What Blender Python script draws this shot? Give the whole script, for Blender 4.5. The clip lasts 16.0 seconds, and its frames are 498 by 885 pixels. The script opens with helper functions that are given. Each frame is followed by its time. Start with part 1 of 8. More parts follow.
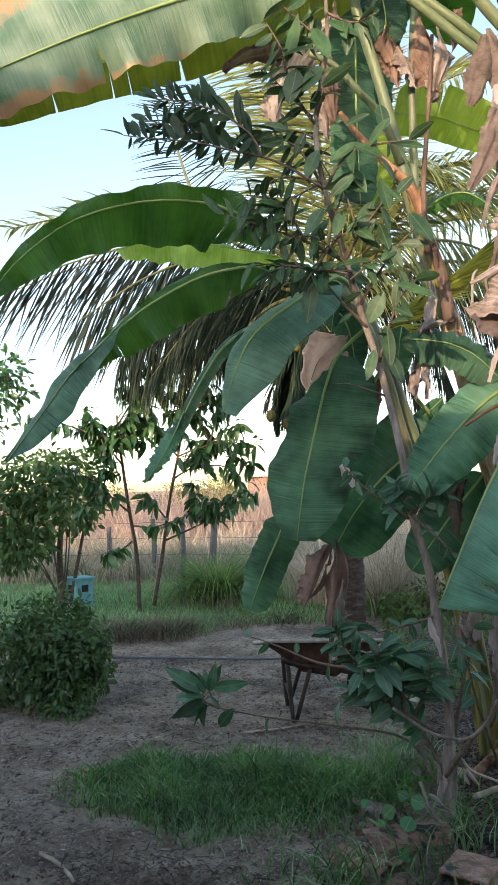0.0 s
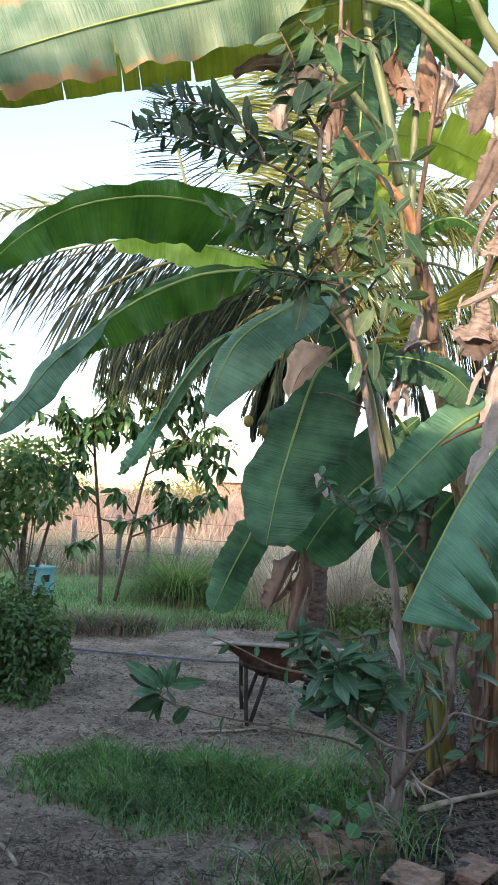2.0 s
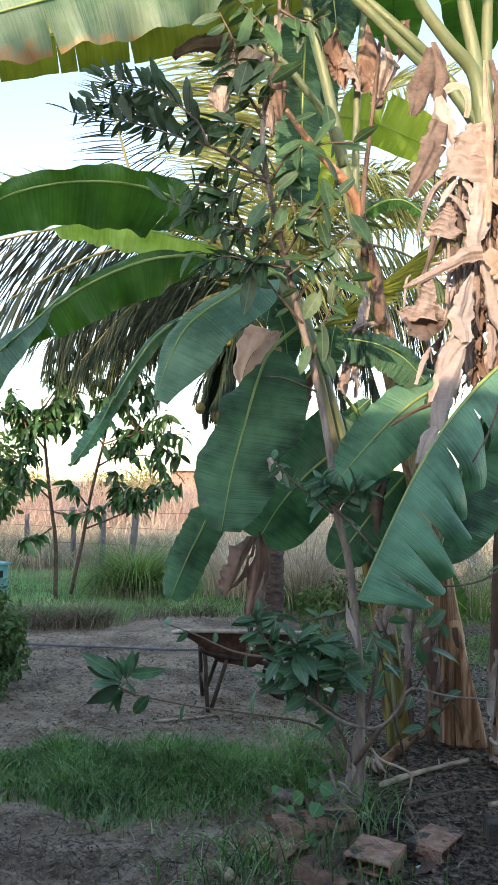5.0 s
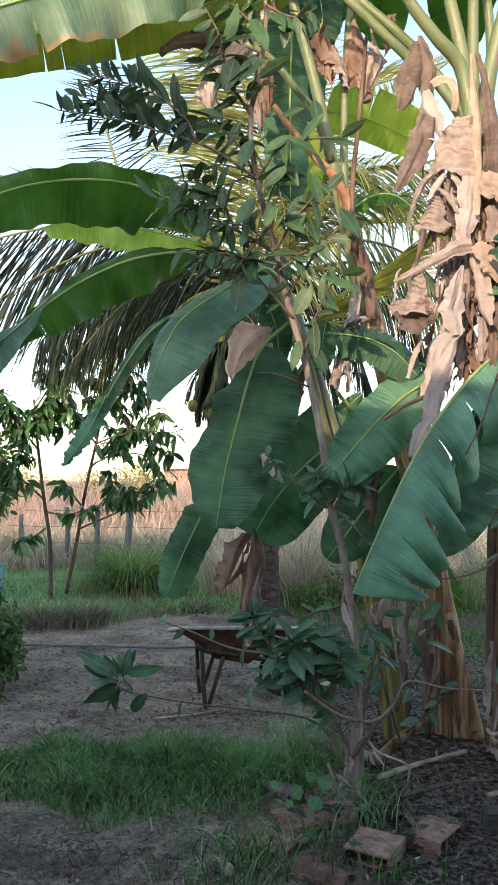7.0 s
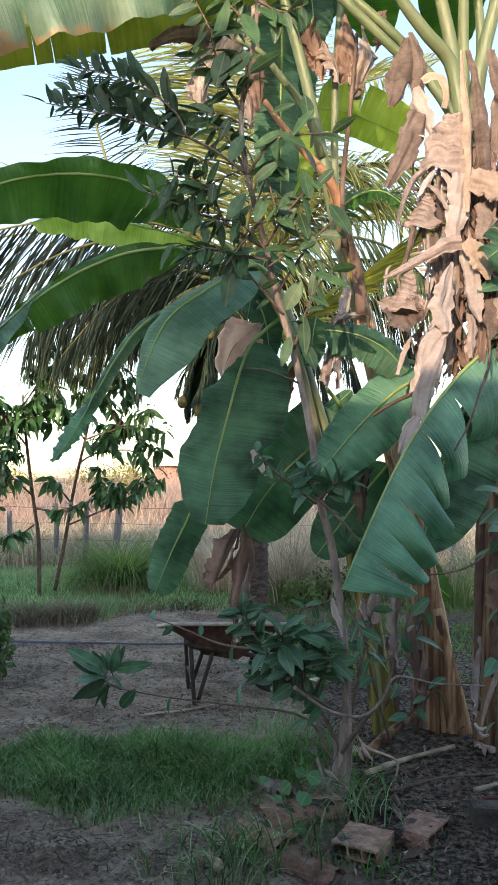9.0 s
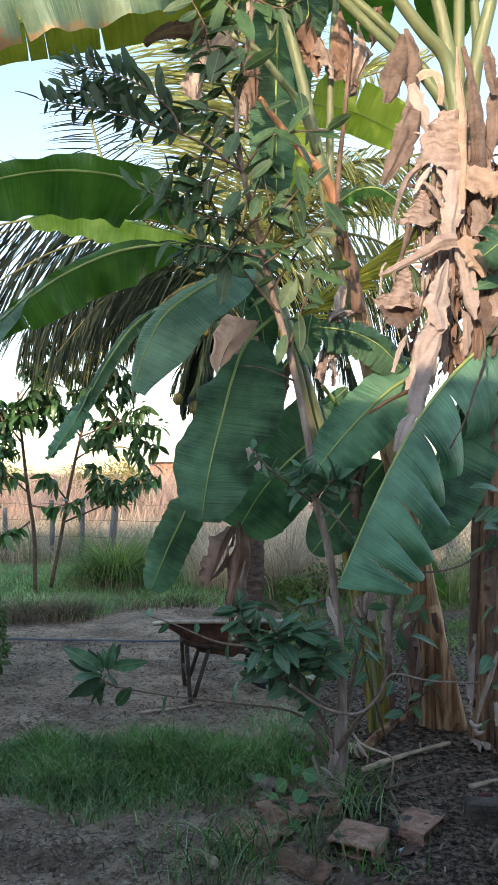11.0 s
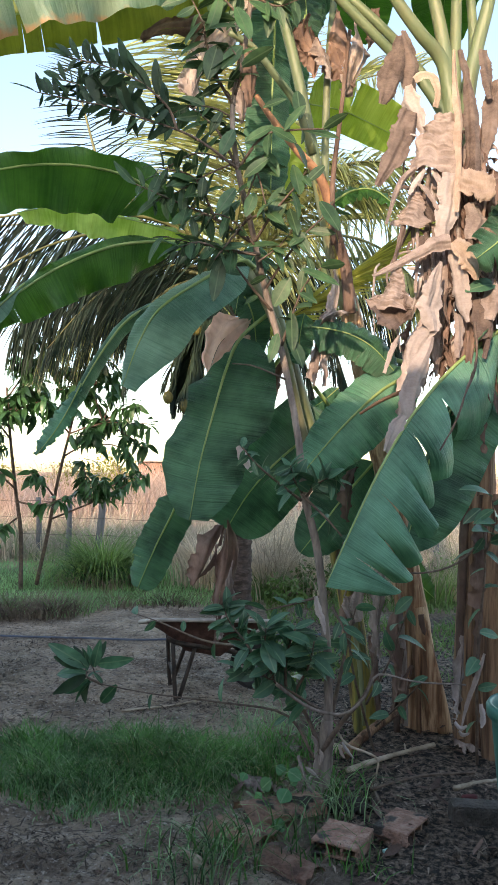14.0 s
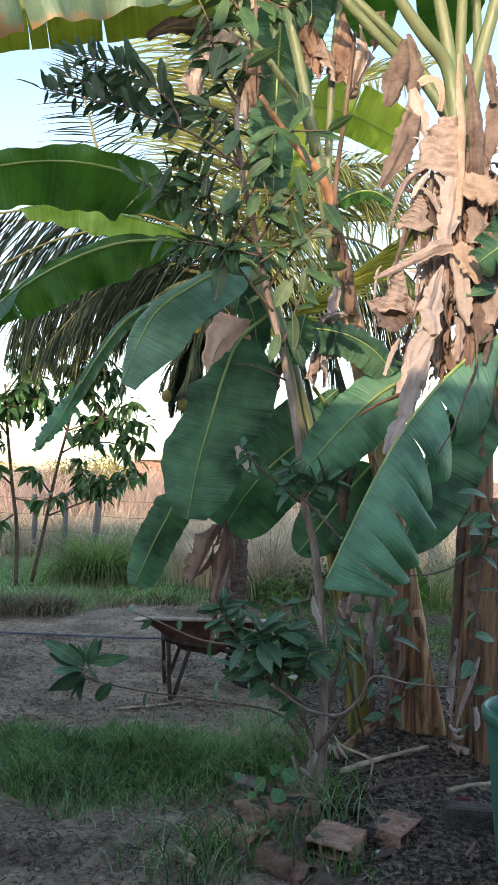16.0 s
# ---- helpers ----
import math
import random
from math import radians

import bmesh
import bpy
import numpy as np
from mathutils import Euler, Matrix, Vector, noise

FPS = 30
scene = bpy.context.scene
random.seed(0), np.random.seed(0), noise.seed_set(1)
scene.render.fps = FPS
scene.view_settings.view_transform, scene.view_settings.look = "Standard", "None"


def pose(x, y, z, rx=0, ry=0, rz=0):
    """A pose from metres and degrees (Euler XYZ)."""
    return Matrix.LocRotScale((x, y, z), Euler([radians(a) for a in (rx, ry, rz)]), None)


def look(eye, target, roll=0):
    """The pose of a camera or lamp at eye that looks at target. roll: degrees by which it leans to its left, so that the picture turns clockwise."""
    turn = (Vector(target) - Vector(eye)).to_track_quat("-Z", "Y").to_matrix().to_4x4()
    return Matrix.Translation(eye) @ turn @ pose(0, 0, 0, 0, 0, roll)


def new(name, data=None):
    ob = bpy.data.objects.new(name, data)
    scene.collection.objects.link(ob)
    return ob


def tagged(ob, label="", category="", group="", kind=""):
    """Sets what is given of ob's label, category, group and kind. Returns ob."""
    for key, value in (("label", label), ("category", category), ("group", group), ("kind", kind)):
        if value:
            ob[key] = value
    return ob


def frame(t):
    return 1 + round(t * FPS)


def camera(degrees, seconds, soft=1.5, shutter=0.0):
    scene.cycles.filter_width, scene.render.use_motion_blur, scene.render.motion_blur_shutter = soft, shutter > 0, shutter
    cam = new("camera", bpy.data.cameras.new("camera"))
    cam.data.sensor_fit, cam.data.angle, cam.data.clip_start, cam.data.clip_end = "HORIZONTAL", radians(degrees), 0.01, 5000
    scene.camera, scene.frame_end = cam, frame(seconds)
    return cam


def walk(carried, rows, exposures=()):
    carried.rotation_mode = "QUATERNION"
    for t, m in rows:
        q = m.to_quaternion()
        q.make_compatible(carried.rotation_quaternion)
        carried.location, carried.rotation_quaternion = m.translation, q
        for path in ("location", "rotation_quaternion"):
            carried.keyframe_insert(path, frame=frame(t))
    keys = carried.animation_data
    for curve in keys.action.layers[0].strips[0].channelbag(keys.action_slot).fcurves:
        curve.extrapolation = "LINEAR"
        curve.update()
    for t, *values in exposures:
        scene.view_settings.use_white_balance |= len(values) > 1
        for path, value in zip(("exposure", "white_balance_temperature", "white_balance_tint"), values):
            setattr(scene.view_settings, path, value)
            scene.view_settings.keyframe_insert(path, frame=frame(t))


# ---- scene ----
cam = camera(36.3, 16.0, soft=0.6)
PATH = [
    (0, (0.055, 0.07, 1.519), (-0.2, 2.05, 1.635), -1.9),
    (0.5, (0.015, 0.022, 1.5), (-0.215, 2.006, 1.611), 1.7),
    (1, (0.007, 0.046, 1.475), (-0.198, 2.034, 1.558), 5.2),
    (1.5, (-0.007, 0.031, 1.496), (-0.204, 2.02, 1.577), 5.4),
    (2, (0.023, 0.031, 1.492), (-0.158, 2.018, 1.626), 2.9),
    (2.5, (0.011, 0.025, 1.495), (-0.121, 2.016, 1.638), 2.4),
    (3, (0.0, 0.034, 1.484), (-0.121, 2.025, 1.632), 2.2),
    (3.5, (0.019, 0.04, 1.483), (-0.085, 2.033, 1.628), 1.9),
    (4, (0.026, 0.046, 1.483), (-0.053, 2.04, 1.618), 0.7),
    (4.5, (0.03, 0.048, 1.486), (-0.031, 2.045, 1.595), 1.0),
    (7, (0.03, 0.046, 1.481), (-0.01, 2.044, 1.578), -0.1),
    (7.5, (0.018, 0.059, 1.472), (-0.016, 2.057, 1.562), 0.0),
    (8, (0.024, 0.054, 1.474), (0.007, 2.052, 1.563), 0.1),
    (8.5, (0.027, 0.048, 1.476), (0.015, 2.046, 1.565), 0.0),
    (9, (0.028, 0.048, 1.476), (0.016, 2.046, 1.565), -0.0),
    (11.5, (0.034, 0.052, 1.487), (0.037, 2.051, 1.564), -0.2),
    (12, (0.041, 0.05, 1.486), (0.043, 2.048, 1.564), -0.5),
    (12.5, (0.038, 0.051, 1.486), (0.039, 2.049, 1.563), -0.7),
    (13, (0.047, 0.045, 1.486), (0.059, 2.044, 1.564), -0.7),
    (13.5, (0.032, 0.045, 1.484), (0.053, 2.043, 1.562), 0.1),
    (14, (0.023, 0.062, 1.471), (0.051, 2.06, 1.553), 0.9),
    (14.5, (0.017, 0.064, 1.467), (0.047, 2.062, 1.549), 1.5),
    (15, (0.026, 0.056, 1.473), (0.055, 2.054, 1.553), 1.4),
    (15.5, (0.014, 0.055, 1.475), (0.048, 2.053, 1.556), 1.5),
    (16, (0.01, 0.058, 1.471), (0.047, 2.056, 1.553), 1.8),
]
walk(cam, [(t, look(eye, target, roll)) for t, eye, target, roll in PATH], [(0.0, 1.61, 7550, 14), (0.5, 1.90, 7550, 14), (1.5, 1.97, 7550, 14), (3.0, 2.0, 7550, 14), (4.5, 1.98, 7550, 14), (7.0, 1.74, 7550, 14), (16.0, 1.73, 7550, 14)])

# ---- world, sun, exposure ----
SUN_AZ, SUN_EL = 199.0, 15.0
world = bpy.data.worlds.new("world")
scene.world = world
world.use_nodes = True
wn = world.node_tree.nodes
sky = wn.new("ShaderNodeTexSky")
sky.sky_type = "NISHITA"
sky.sun_disc = False
sky.sun_elevation, sky.sun_rotation = radians(SUN_EL), radians(SUN_AZ)
sky.air_density, sky.dust_density, sky.ozone_density = 1.0, 0.8, 1.5
wn["Background"].inputs["Strength"].default_value = 0.16
world.node_tree.links.new(sky.outputs[0], wn["Background"].inputs["Color"])
sun_data = bpy.data.lights.new("sun", "SUN")
sun_data.energy, sun_data.angle, sun_data.color = 1.6, radians(0.6), (1.0, 0.80, 0.62)
sun = new("sun", sun_data)
sun_way = Vector((math.sin(radians(SUN_AZ)) * math.cos(radians(SUN_EL)), math.cos(radians(SUN_AZ)) * math.cos(radians(SUN_EL)), math.sin(radians(SUN_EL))))
sun.matrix_world = look(sun_way * 60, (0, 0, 0))


# ---- materials ----
TONE = 1.34


def tinted(c):
    """A pigment, lifted by the common tone."""
    return (*(min(0.78, v * TONE) for v in c), 1)


def material(name, stops, scale=8.0, rough=0.7, bump=0.3, bump_scale=60.0, translucent=0.0, random_mix=0.0, stretch=(1, 1, 1), metal=0.0, speck=None, vein=None):
    """Noise between colour stops, fine grain, optional light through it and tint by piece."""
    m = bpy.data.materials.new(name)
    m.use_nodes = True
    nt = m.node_tree
    nd, ln = nt.nodes, nt.links
    bs = nd["Principled BSDF"]
    bs.inputs["Roughness"].default_value = rough
    bs.inputs["Metallic"].default_value = metal
    co = nd.new("ShaderNodeTexCoord")
    mp = nd.new("ShaderNodeMapping")
    mp.inputs["Scale"].default_value = stretch
    ln.new(co.outputs["Object"], mp.inputs["Vector"])
    nz = nd.new("ShaderNodeTexNoise")
    nz.inputs["Scale"].default_value = scale
    nz.inputs["Detail"].default_value = 7
    nz.inputs["Roughness"].default_value = 0.62
    ln.new(mp.outputs[0], nz.inputs["Vector"])
    rp = nd.new("ShaderNodeValToRGB")
    el = rp.color_ramp.elements
    while len(el) < len(stops):
        el.new(0.5)
    for i, c in enumerate(stops):
        el[i].position = 0.28 + 0.44 * i / max(1, len(stops) - 1)
        el[i].color = tinted(c)
    ln.new(nz.outputs["Fac"], rp.inputs[0])
    colour = rp.outputs[0]
    if speck:
        n3 = nd.new("ShaderNodeTexNoise")
        n3.inputs["Scale"].default_value = speck[1]
        n3.inputs["Detail"].default_value = 3
        ln.new(mp.outputs[0], n3.inputs["Vector"])
        st = nd.new("ShaderNodeMapRange")
        st.inputs["From Min"].default_value, st.inputs["From Max"].default_value = speck[2], speck[2] + 0.06
        ln.new(n3.outputs["Fac"], st.inputs["Value"])
        mx = nd.new("ShaderNodeMixRGB")
        mx.inputs[2].default_value = tinted(speck[0])
        ln.new(st.outputs[0], mx.inputs[0])
        ln.new(colour, mx.inputs[1])
        colour = mx.outputs[0]
    if random_mix:
        oi = nd.new("ShaderNodeObjectInfo")
        ge = nd.new("ShaderNodeNewGeometry")
        ad = nd.new("ShaderNodeMath")
        ad.operation = "ADD"
        ln.new(oi.outputs["Random"], ad.inputs[0])
        ln.new(ge.outputs["Random Per Island"], ad.inputs[1])
        mr = nd.new("ShaderNodeMapRange")
        mr.inputs["From Max"].default_value = 2.0
        mr.inputs["To Min"].default_value, mr.inputs["To Max"].default_value = 1 - random_mix, 1 + random_mix
        ln.new(ad.outputs[0], mr.inputs["Value"])
        hs = nd.new("ShaderNodeHueSaturation")
        ln.new(mr.outputs[0], hs.inputs["Value"])
        ln.new(colour, hs.inputs["Color"])
        colour = hs.outputs[0]
    if vein:
        sv = nd.new("ShaderNodeSeparateXYZ")
        ln.new(co.outputs["Object"], sv.inputs[0])
        va = nd.new("ShaderNodeMath")
        va.operation = "ABSOLUTE"
        ln.new(sv.outputs["Y"], va.inputs[0])
        vr = nd.new("ShaderNodeMapRange")
        vr.inputs["From Min"].default_value, vr.inputs["From Max"].default_value = 0.004, 0.001
        ln.new(va.outputs[0], vr.inputs["Value"])
        vm = nd.new("ShaderNodeMixRGB")
        vm.inputs[2].default_value = tinted(vein)
        ln.new(vr.outputs[0], vm.inputs[0])
        ln.new(colour, vm.inputs[1])
        colour = vm.outputs[0]
    ln.new(colour, bs.inputs["Base Color"])
    if bump:
        n2 = nd.new("ShaderNodeTexNoise")
        n2.inputs["Scale"].default_value = bump_scale
        n2.inputs["Detail"].default_value = 4
        ln.new(mp.outputs[0], n2.inputs["Vector"])
        bp = nd.new("ShaderNodeBump")
        bp.inputs["Strength"].default_value = bump
        bp.inputs["Distance"].default_value = 0.02
        ln.new(n2.outputs["Fac"], bp.inputs["Height"])
        ln.new(bp.outputs[0], bs.inputs["Normal"])
    if translucent:
        tr = nd.new("ShaderNodeBsdfTranslucent")
        gm = nd.new("ShaderNodeHueSaturation")
        gm.inputs["Hue"].default_value, gm.inputs["Saturation"].default_value, gm.inputs["Value"].default_value = 0.47, 1.15, 1.6
        ln.new(colour, gm.inputs["Color"])
        ln.new(gm.outputs[0], tr.inputs["Color"])
        ms = nd.new("ShaderNodeMixShader")
        ms.inputs[0].default_value = translucent
        ln.new(bs.outputs[0], ms.inputs[1])
        ln.new(tr.outputs[0], ms.inputs[2])
        ln.new(ms.outputs[0], nd["Material Output"].inputs["Surface"])
    return m


def blade_material(name, dark, light, edge, rough=0.42, translucent=0.3, veins=90.0, edge_at=0.9, scorch=0.0):
    """A banana blade: veins run from the midrib (u along, v across), a dry margin, blotches, painted glints."""
    m = bpy.data.materials.new(name)
    m.use_nodes = True
    nt = m.node_tree
    nd, ln = nt.nodes, nt.links
    bs = nd["Principled BSDF"]
    bs.inputs["Roughness"].default_value = rough
    bs.inputs["Specular IOR Level"].default_value = 0.5
    co = nd.new("ShaderNodeTexCoord")
    mp = nd.new("ShaderNodeMapping")
    mp.inputs["Scale"].default_value = (veins, 0.6, 1)
    ln.new(co.outputs["UV"], mp.inputs["Vector"])
    nv = nd.new("ShaderNodeTexNoise")
    nv.inputs["Scale"].default_value = 1.0
    nv.inputs["Detail"].default_value = 4
    nv.inputs["Roughness"].default_value = 0.65
    ln.new(mp.outputs[0], nv.inputs["Vector"])
    nb = nd.new("ShaderNodeTexNoise")
    nb.inputs["Scale"].default_value = 5.0
    nb.inputs["Detail"].default_value = 6
    ln.new(co.outputs["Object"], nb.inputs["Vector"])
    av = nd.new("ShaderNodeMath")
    av.operation = "MULTIPLY_ADD"
    av.inputs[1].default_value = 0.5
    ln.new(nv.outputs["Fac"], av.inputs[0])
    ln.new(nb.outputs["Fac"], av.inputs[2])
    rp = nd.new("ShaderNodeMapRange")
    rp.inputs["From Min"].default_value, rp.inputs["From Max"].default_value = 0.56, 0.94
    ln.new(av.outputs[0], rp.inputs["Value"])
    mx = nd.new("ShaderNodeMixRGB")
    mx.inputs[1].default_value, mx.inputs[2].default_value = tinted(dark), tinted(light)
    ln.new(rp.outputs[0], mx.inputs[0])
    sx = nd.new("ShaderNodeSeparateXYZ")
    ln.new(co.outputs["UV"], sx.inputs[0])
    ab = nd.new("ShaderNodeMath")
    ab.operation = "ABSOLUTE"
    ln.new(sx.outputs["Y"], ab.inputs[0])
    nw = nd.new("ShaderNodeTexNoise")
    nw.inputs["Scale"].default_value = 9.0
    nw.inputs["Detail"].default_value = 5
    ln.new(co.outputs["Object"], nw.inputs["Vector"])
    wob = nd.new("ShaderNodeMath")
    wob.operation = "MULTIPLY_ADD"
    wob.inputs[1].default_value = 0.9
    ln.new(nw.outputs["Fac"], wob.inputs[0])
    ln.new(ab.outputs[0], wob.inputs[2])
    er = nd.new("ShaderNodeMapRange")
    er.inputs["From Min"].default_value, er.inputs["From Max"].default_value = edge_at + 0.45, edge_at + 0.6
    tip = nd.new("ShaderNodeMath")
    tip.operation = "MULTIPLY_ADD"
    tip.inputs[1].default_value = scorch
    ln.new(sx.outputs["X"], tip.inputs[0])
    ln.new(wob.outputs[0], tip.inputs[2])
    ln.new(tip.outputs[0], er.inputs["Value"])
    me = nd.new("ShaderNodeMixRGB")
    me.inputs[2].default_value = tinted(edge)
    ln.new(er.outputs[0], me.inputs[0])
    ln.new(mx.outputs[0], me.inputs[1])
    # pale streaks along the veins: highlights painted into the base colour
    mp3 = nd.new("ShaderNodeMapping")
    mp3.inputs["Scale"].default_value = (veins * 0.9, 5.0, 1)
    ln.new(co.outputs["UV"], mp3.inputs["Vector"])
    ns = nd.new("ShaderNodeTexNoise")
    ns.inputs["Scale"].default_value = 1.0
    ns.inputs["Detail"].default_value = 3
    ln.new(mp3.outputs[0], ns.inputs["Vector"])
    sr = nd.new("ShaderNodeMapRange")
    sr.inputs["From Min"].default_value, sr.inputs["From Max"].default_value = 0.66, 0.74
    sr.inputs["To Max"].default_value = 0.10
    ln.new(ns.outputs["Fac"], sr.inputs["Value"])
    sm = nd.new("ShaderNodeMixRGB")
    sm.inputs[2].default_value = (0.22, 0.28, 0.22, 1)
    ln.new(sr.outputs[0], sm.inputs[0])
    ln.new(me.outputs[0], sm.inputs[1])
    ln.new(sm.outputs[0], bs.inputs["Base Color"])
    bp = nd.new("ShaderNodeBump")
    bp.inputs["Strength"].default_value = 0.85
    bp.inputs["Distance"].default_value = 0.012
    mp2 = nd.new("ShaderNodeMapping")
    mp2.inputs["Scale"].default_value = (veins * 0.3, 0.35, 1)
    ln.new(co.outputs["UV"], mp2.inputs["Vector"])
    n2 = nd.new("ShaderNodeTexNoise")
    n2.inputs["Scale"].default_value = 1.0
    n2.inputs["Detail"].default_value = 2
    ln.new(mp2.outputs[0], n2.inputs["Vector"])
    hs = nd.new("ShaderNodeMath")
    hs.operation = "MULTIPLY_ADD"
    hs.inputs[1].default_value = 0.7
    ln.new(n2.outputs["Fac"], hs.inputs[0])
    ln.new(nv.outputs["Fac"], hs.inputs[2])
    ln.new(hs.outputs[0], bp.inputs["Height"])
    ln.new(bp.outputs[0], bs.inputs["Normal"])
    tr = nd.new("ShaderNodeBsdfTranslucent")
    gm = nd.new("ShaderNodeHueSaturation")
    gm.inputs["Hue"].default_value, gm.inputs["Saturation"].default_value, gm.inputs["Value"].default_value = 0.46, 1.2, 1.7
    ln.new(me.outputs[0], gm.inputs["Color"])
    ln.new(gm.outputs[0], tr.inputs["Color"])
    ms = nd.new("ShaderNodeMixShader")
    ms.inputs[0].default_value = translucent
    ln.new(bs.outputs[0], ms.inputs[1])
    ln.new(tr.outputs[0], ms.inputs[2])
    ln.new(ms.outputs[0], nd["Material Output"].inputs["Surface"])
    return m


def paper_material(name, dark, light, veins=34.0):
    """A dead banana sheet: fine veins across it, stains and a fibrous relief."""
    m = bpy.data.materials.new(name)
    m.use_nodes = True
    nd, ln = m.node_tree.nodes, m.node_tree.links
    bs = nd["Principled BSDF"]
    bs.inputs["Roughness"].default_value = 0.85
    co = nd.new("ShaderNodeTexCoord")
    mp = nd.new("ShaderNodeMapping")
    mp.inputs["Scale"].default_value = (veins, 1.6, 1)
    ln.new(co.outputs["UV"], mp.inputs["Vector"])
    fine, stain = nd.new("ShaderNodeTexNoise"), nd.new("ShaderNodeTexNoise")
    for n, sc, dt in ((fine, 1.0, 5), (stain, 11.0, 7)):
        n.inputs["Scale"].default_value, n.inputs["Detail"].default_value, n.inputs["Roughness"].default_value = sc, dt, 0.7
    ln.new(mp.outputs[0], fine.inputs["Vector"])
    ln.new(co.outputs["Object"], stain.inputs["Vector"])
    av = nd.new("ShaderNodeMath")
    av.operation = "MULTIPLY_ADD"
    av.inputs[1].default_value = 0.34
    ln.new(fine.outputs["Fac"], av.inputs[0])
    ln.new(stain.outputs["Fac"], av.inputs[2])
    oi, tone = nd.new("ShaderNodeObjectInfo"), nd.new("ShaderNodeMath")
    tone.operation = "MULTIPLY_ADD"
    tone.inputs[1].default_value = 0.14
    ln.new(oi.outputs["Random"], tone.inputs[0])
    ln.new(av.outputs[0], tone.inputs[2])
    rp = nd.new("ShaderNodeMapRange")
    rp.inputs["From Min"].default_value, rp.inputs["From Max"].default_value = 0.50, 0.90
    ln.new(tone.outputs[0], rp.inputs["Value"])
    mx = nd.new("ShaderNodeMixRGB")
    mx.inputs[1].default_value, mx.inputs[2].default_value = tinted(dark), tinted(light)
    ln.new(rp.outputs[0], mx.inputs[0])
    ln.new(mx.outputs[0], bs.inputs["Base Color"])
    bp = nd.new("ShaderNodeBump")
    bp.inputs["Strength"].default_value, bp.inputs["Distance"].default_value = 0.32, 0.012
    ln.new(av.outputs[0], bp.inputs["Height"])
    ln.new(bp.outputs[0], bs.inputs["Normal"])
    tr, ms = nd.new("ShaderNodeBsdfTranslucent"), nd.new("ShaderNodeMixShader")
    ms.inputs[0].default_value = 0.14
    ln.new(mx.outputs[0], tr.inputs["Color"])
    ln.new(bs.outputs[0], ms.inputs[1])
    ln.new(tr.outputs[0], ms.inputs[2])
    ln.new(ms.outputs[0], nd["Material Output"].inputs["Surface"])
    return m


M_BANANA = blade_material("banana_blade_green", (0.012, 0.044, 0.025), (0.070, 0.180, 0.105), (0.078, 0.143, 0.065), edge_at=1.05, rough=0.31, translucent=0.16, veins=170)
# lighter copy of the green blade: sky reflection put into the colour
M_BANANA_SKYLIT = blade_material("banana_blade_skylit", (0.026, 0.092, 0.056), (0.125, 0.300, 0.195), (0.078, 0.143, 0.065), edge_at=1.05, rough=0.30, translucent=0.18, veins=170)
M_BANANA_FRESH = blade_material("banana_blade_fresh", (0.014, 0.066, 0.015), (0.044, 0.140, 0.032), (0.106, 0.158, 0.0458), translucent=0.3, edge_at=1.05, veins=130)
# lit copies of the green blade: sun and backlight put into the colour
M_BANANA_SUNLIT = blade_material("banana_blade_sun_painted", (0.16, 0.29, 0.07), (0.34, 0.49, 0.17), (0.22, 0.22, 0.088), translucent=0.5, edge_at=1.05)
M_BANANA_BACKLIT = blade_material("banana_blade_backlight_painted", (0.132, 0.22, 0.0396), (0.238, 0.343, 0.088), (0.176, 0.176, 0.0528), translucent=0.45, edge_at=1.05)
# olive blade, with the light shining through it put into the colour
M_BANANA_OLIVE = blade_material("banana_blade_olive", (0.062, 0.092, 0.018), (0.15, 0.19, 0.042), (0.14, 0.10, 0.04), translucent=0.35, edge_at=1.05, veins=130)
# margin is truly scorched; the pale blade tone has a sunlit sheen painted in
M_BANANA_SCORCHED = blade_material("banana_blade_scorched", (0.0924, 0.172, 0.114), (0.238, 0.321, 0.238), (0.40, 0.28, 0.155), translucent=0.3, veins=170.0, edge_at=1.22, scorch=0.8)
# glaucous blade, with the sky's sheen put into its pale tone
M_BANANA_PALE = blade_material("banana_blade_glaucous_sheen", (0.032, 0.098, 0.062), (0.135, 0.265, 0.185), (0.12, 0.18, 0.1), rough=0.32, translucent=0.15, edge_at=1.05, veins=130)
M_RIB = material("banana_midrib", [(0.19, 0.28, 0.085), (0.28, 0.37, 0.15)], 6, 0.45, 0.1, 80, 0.1)
M_PETIOLE = material("banana_petiole", [(0.0616, 0.0968, 0.044), (0.11, 0.145, 0.0792), (0.114, 0.123, 0.066)], 5, 0.45, 0.2, 60, stretch=(1, 1, 0.3))
M_DRY = material("dry_banana_leaf", [(0.0585, 0.0435, 0.0385), (0.176, 0.138, 0.125), (0.275, 0.23, 0.213), (0.351, 0.301, 0.28)], 10, 0.85, 0.7, 75, 0.10, 0.7, (1, 1, 0.45))
# tan dead leaf, brightened in colour for sun that misses it
M_DRY_TAN_SUNLIT = material("dry_banana_leaf_tan_sunlit", [(0.40, 0.26, 0.19), (0.60, 0.43, 0.34), (0.54, 0.36, 0.27)], 7, 0.85, 0.4, 60, 0.25, 0.3, (1, 1, 0.5))
M_DRY_GREY = material("dry_banana_leaf_grey", [(0.0792, 0.0634, 0.0563), (0.167, 0.136, 0.123), (0.238, 0.198, 0.18)], 9, 0.85, 0.6, 70, 0.1, 0.5, (1, 1, 0.45))
M_DRY_DARK = material("dry_banana_leaf_brown", [(0.045, 0.028, 0.023), (0.12, 0.078, 0.062), (0.22, 0.15, 0.12)], 7, 0.85, 0.5, 60, 0.10, 0.5, (1, 1, 0.5))
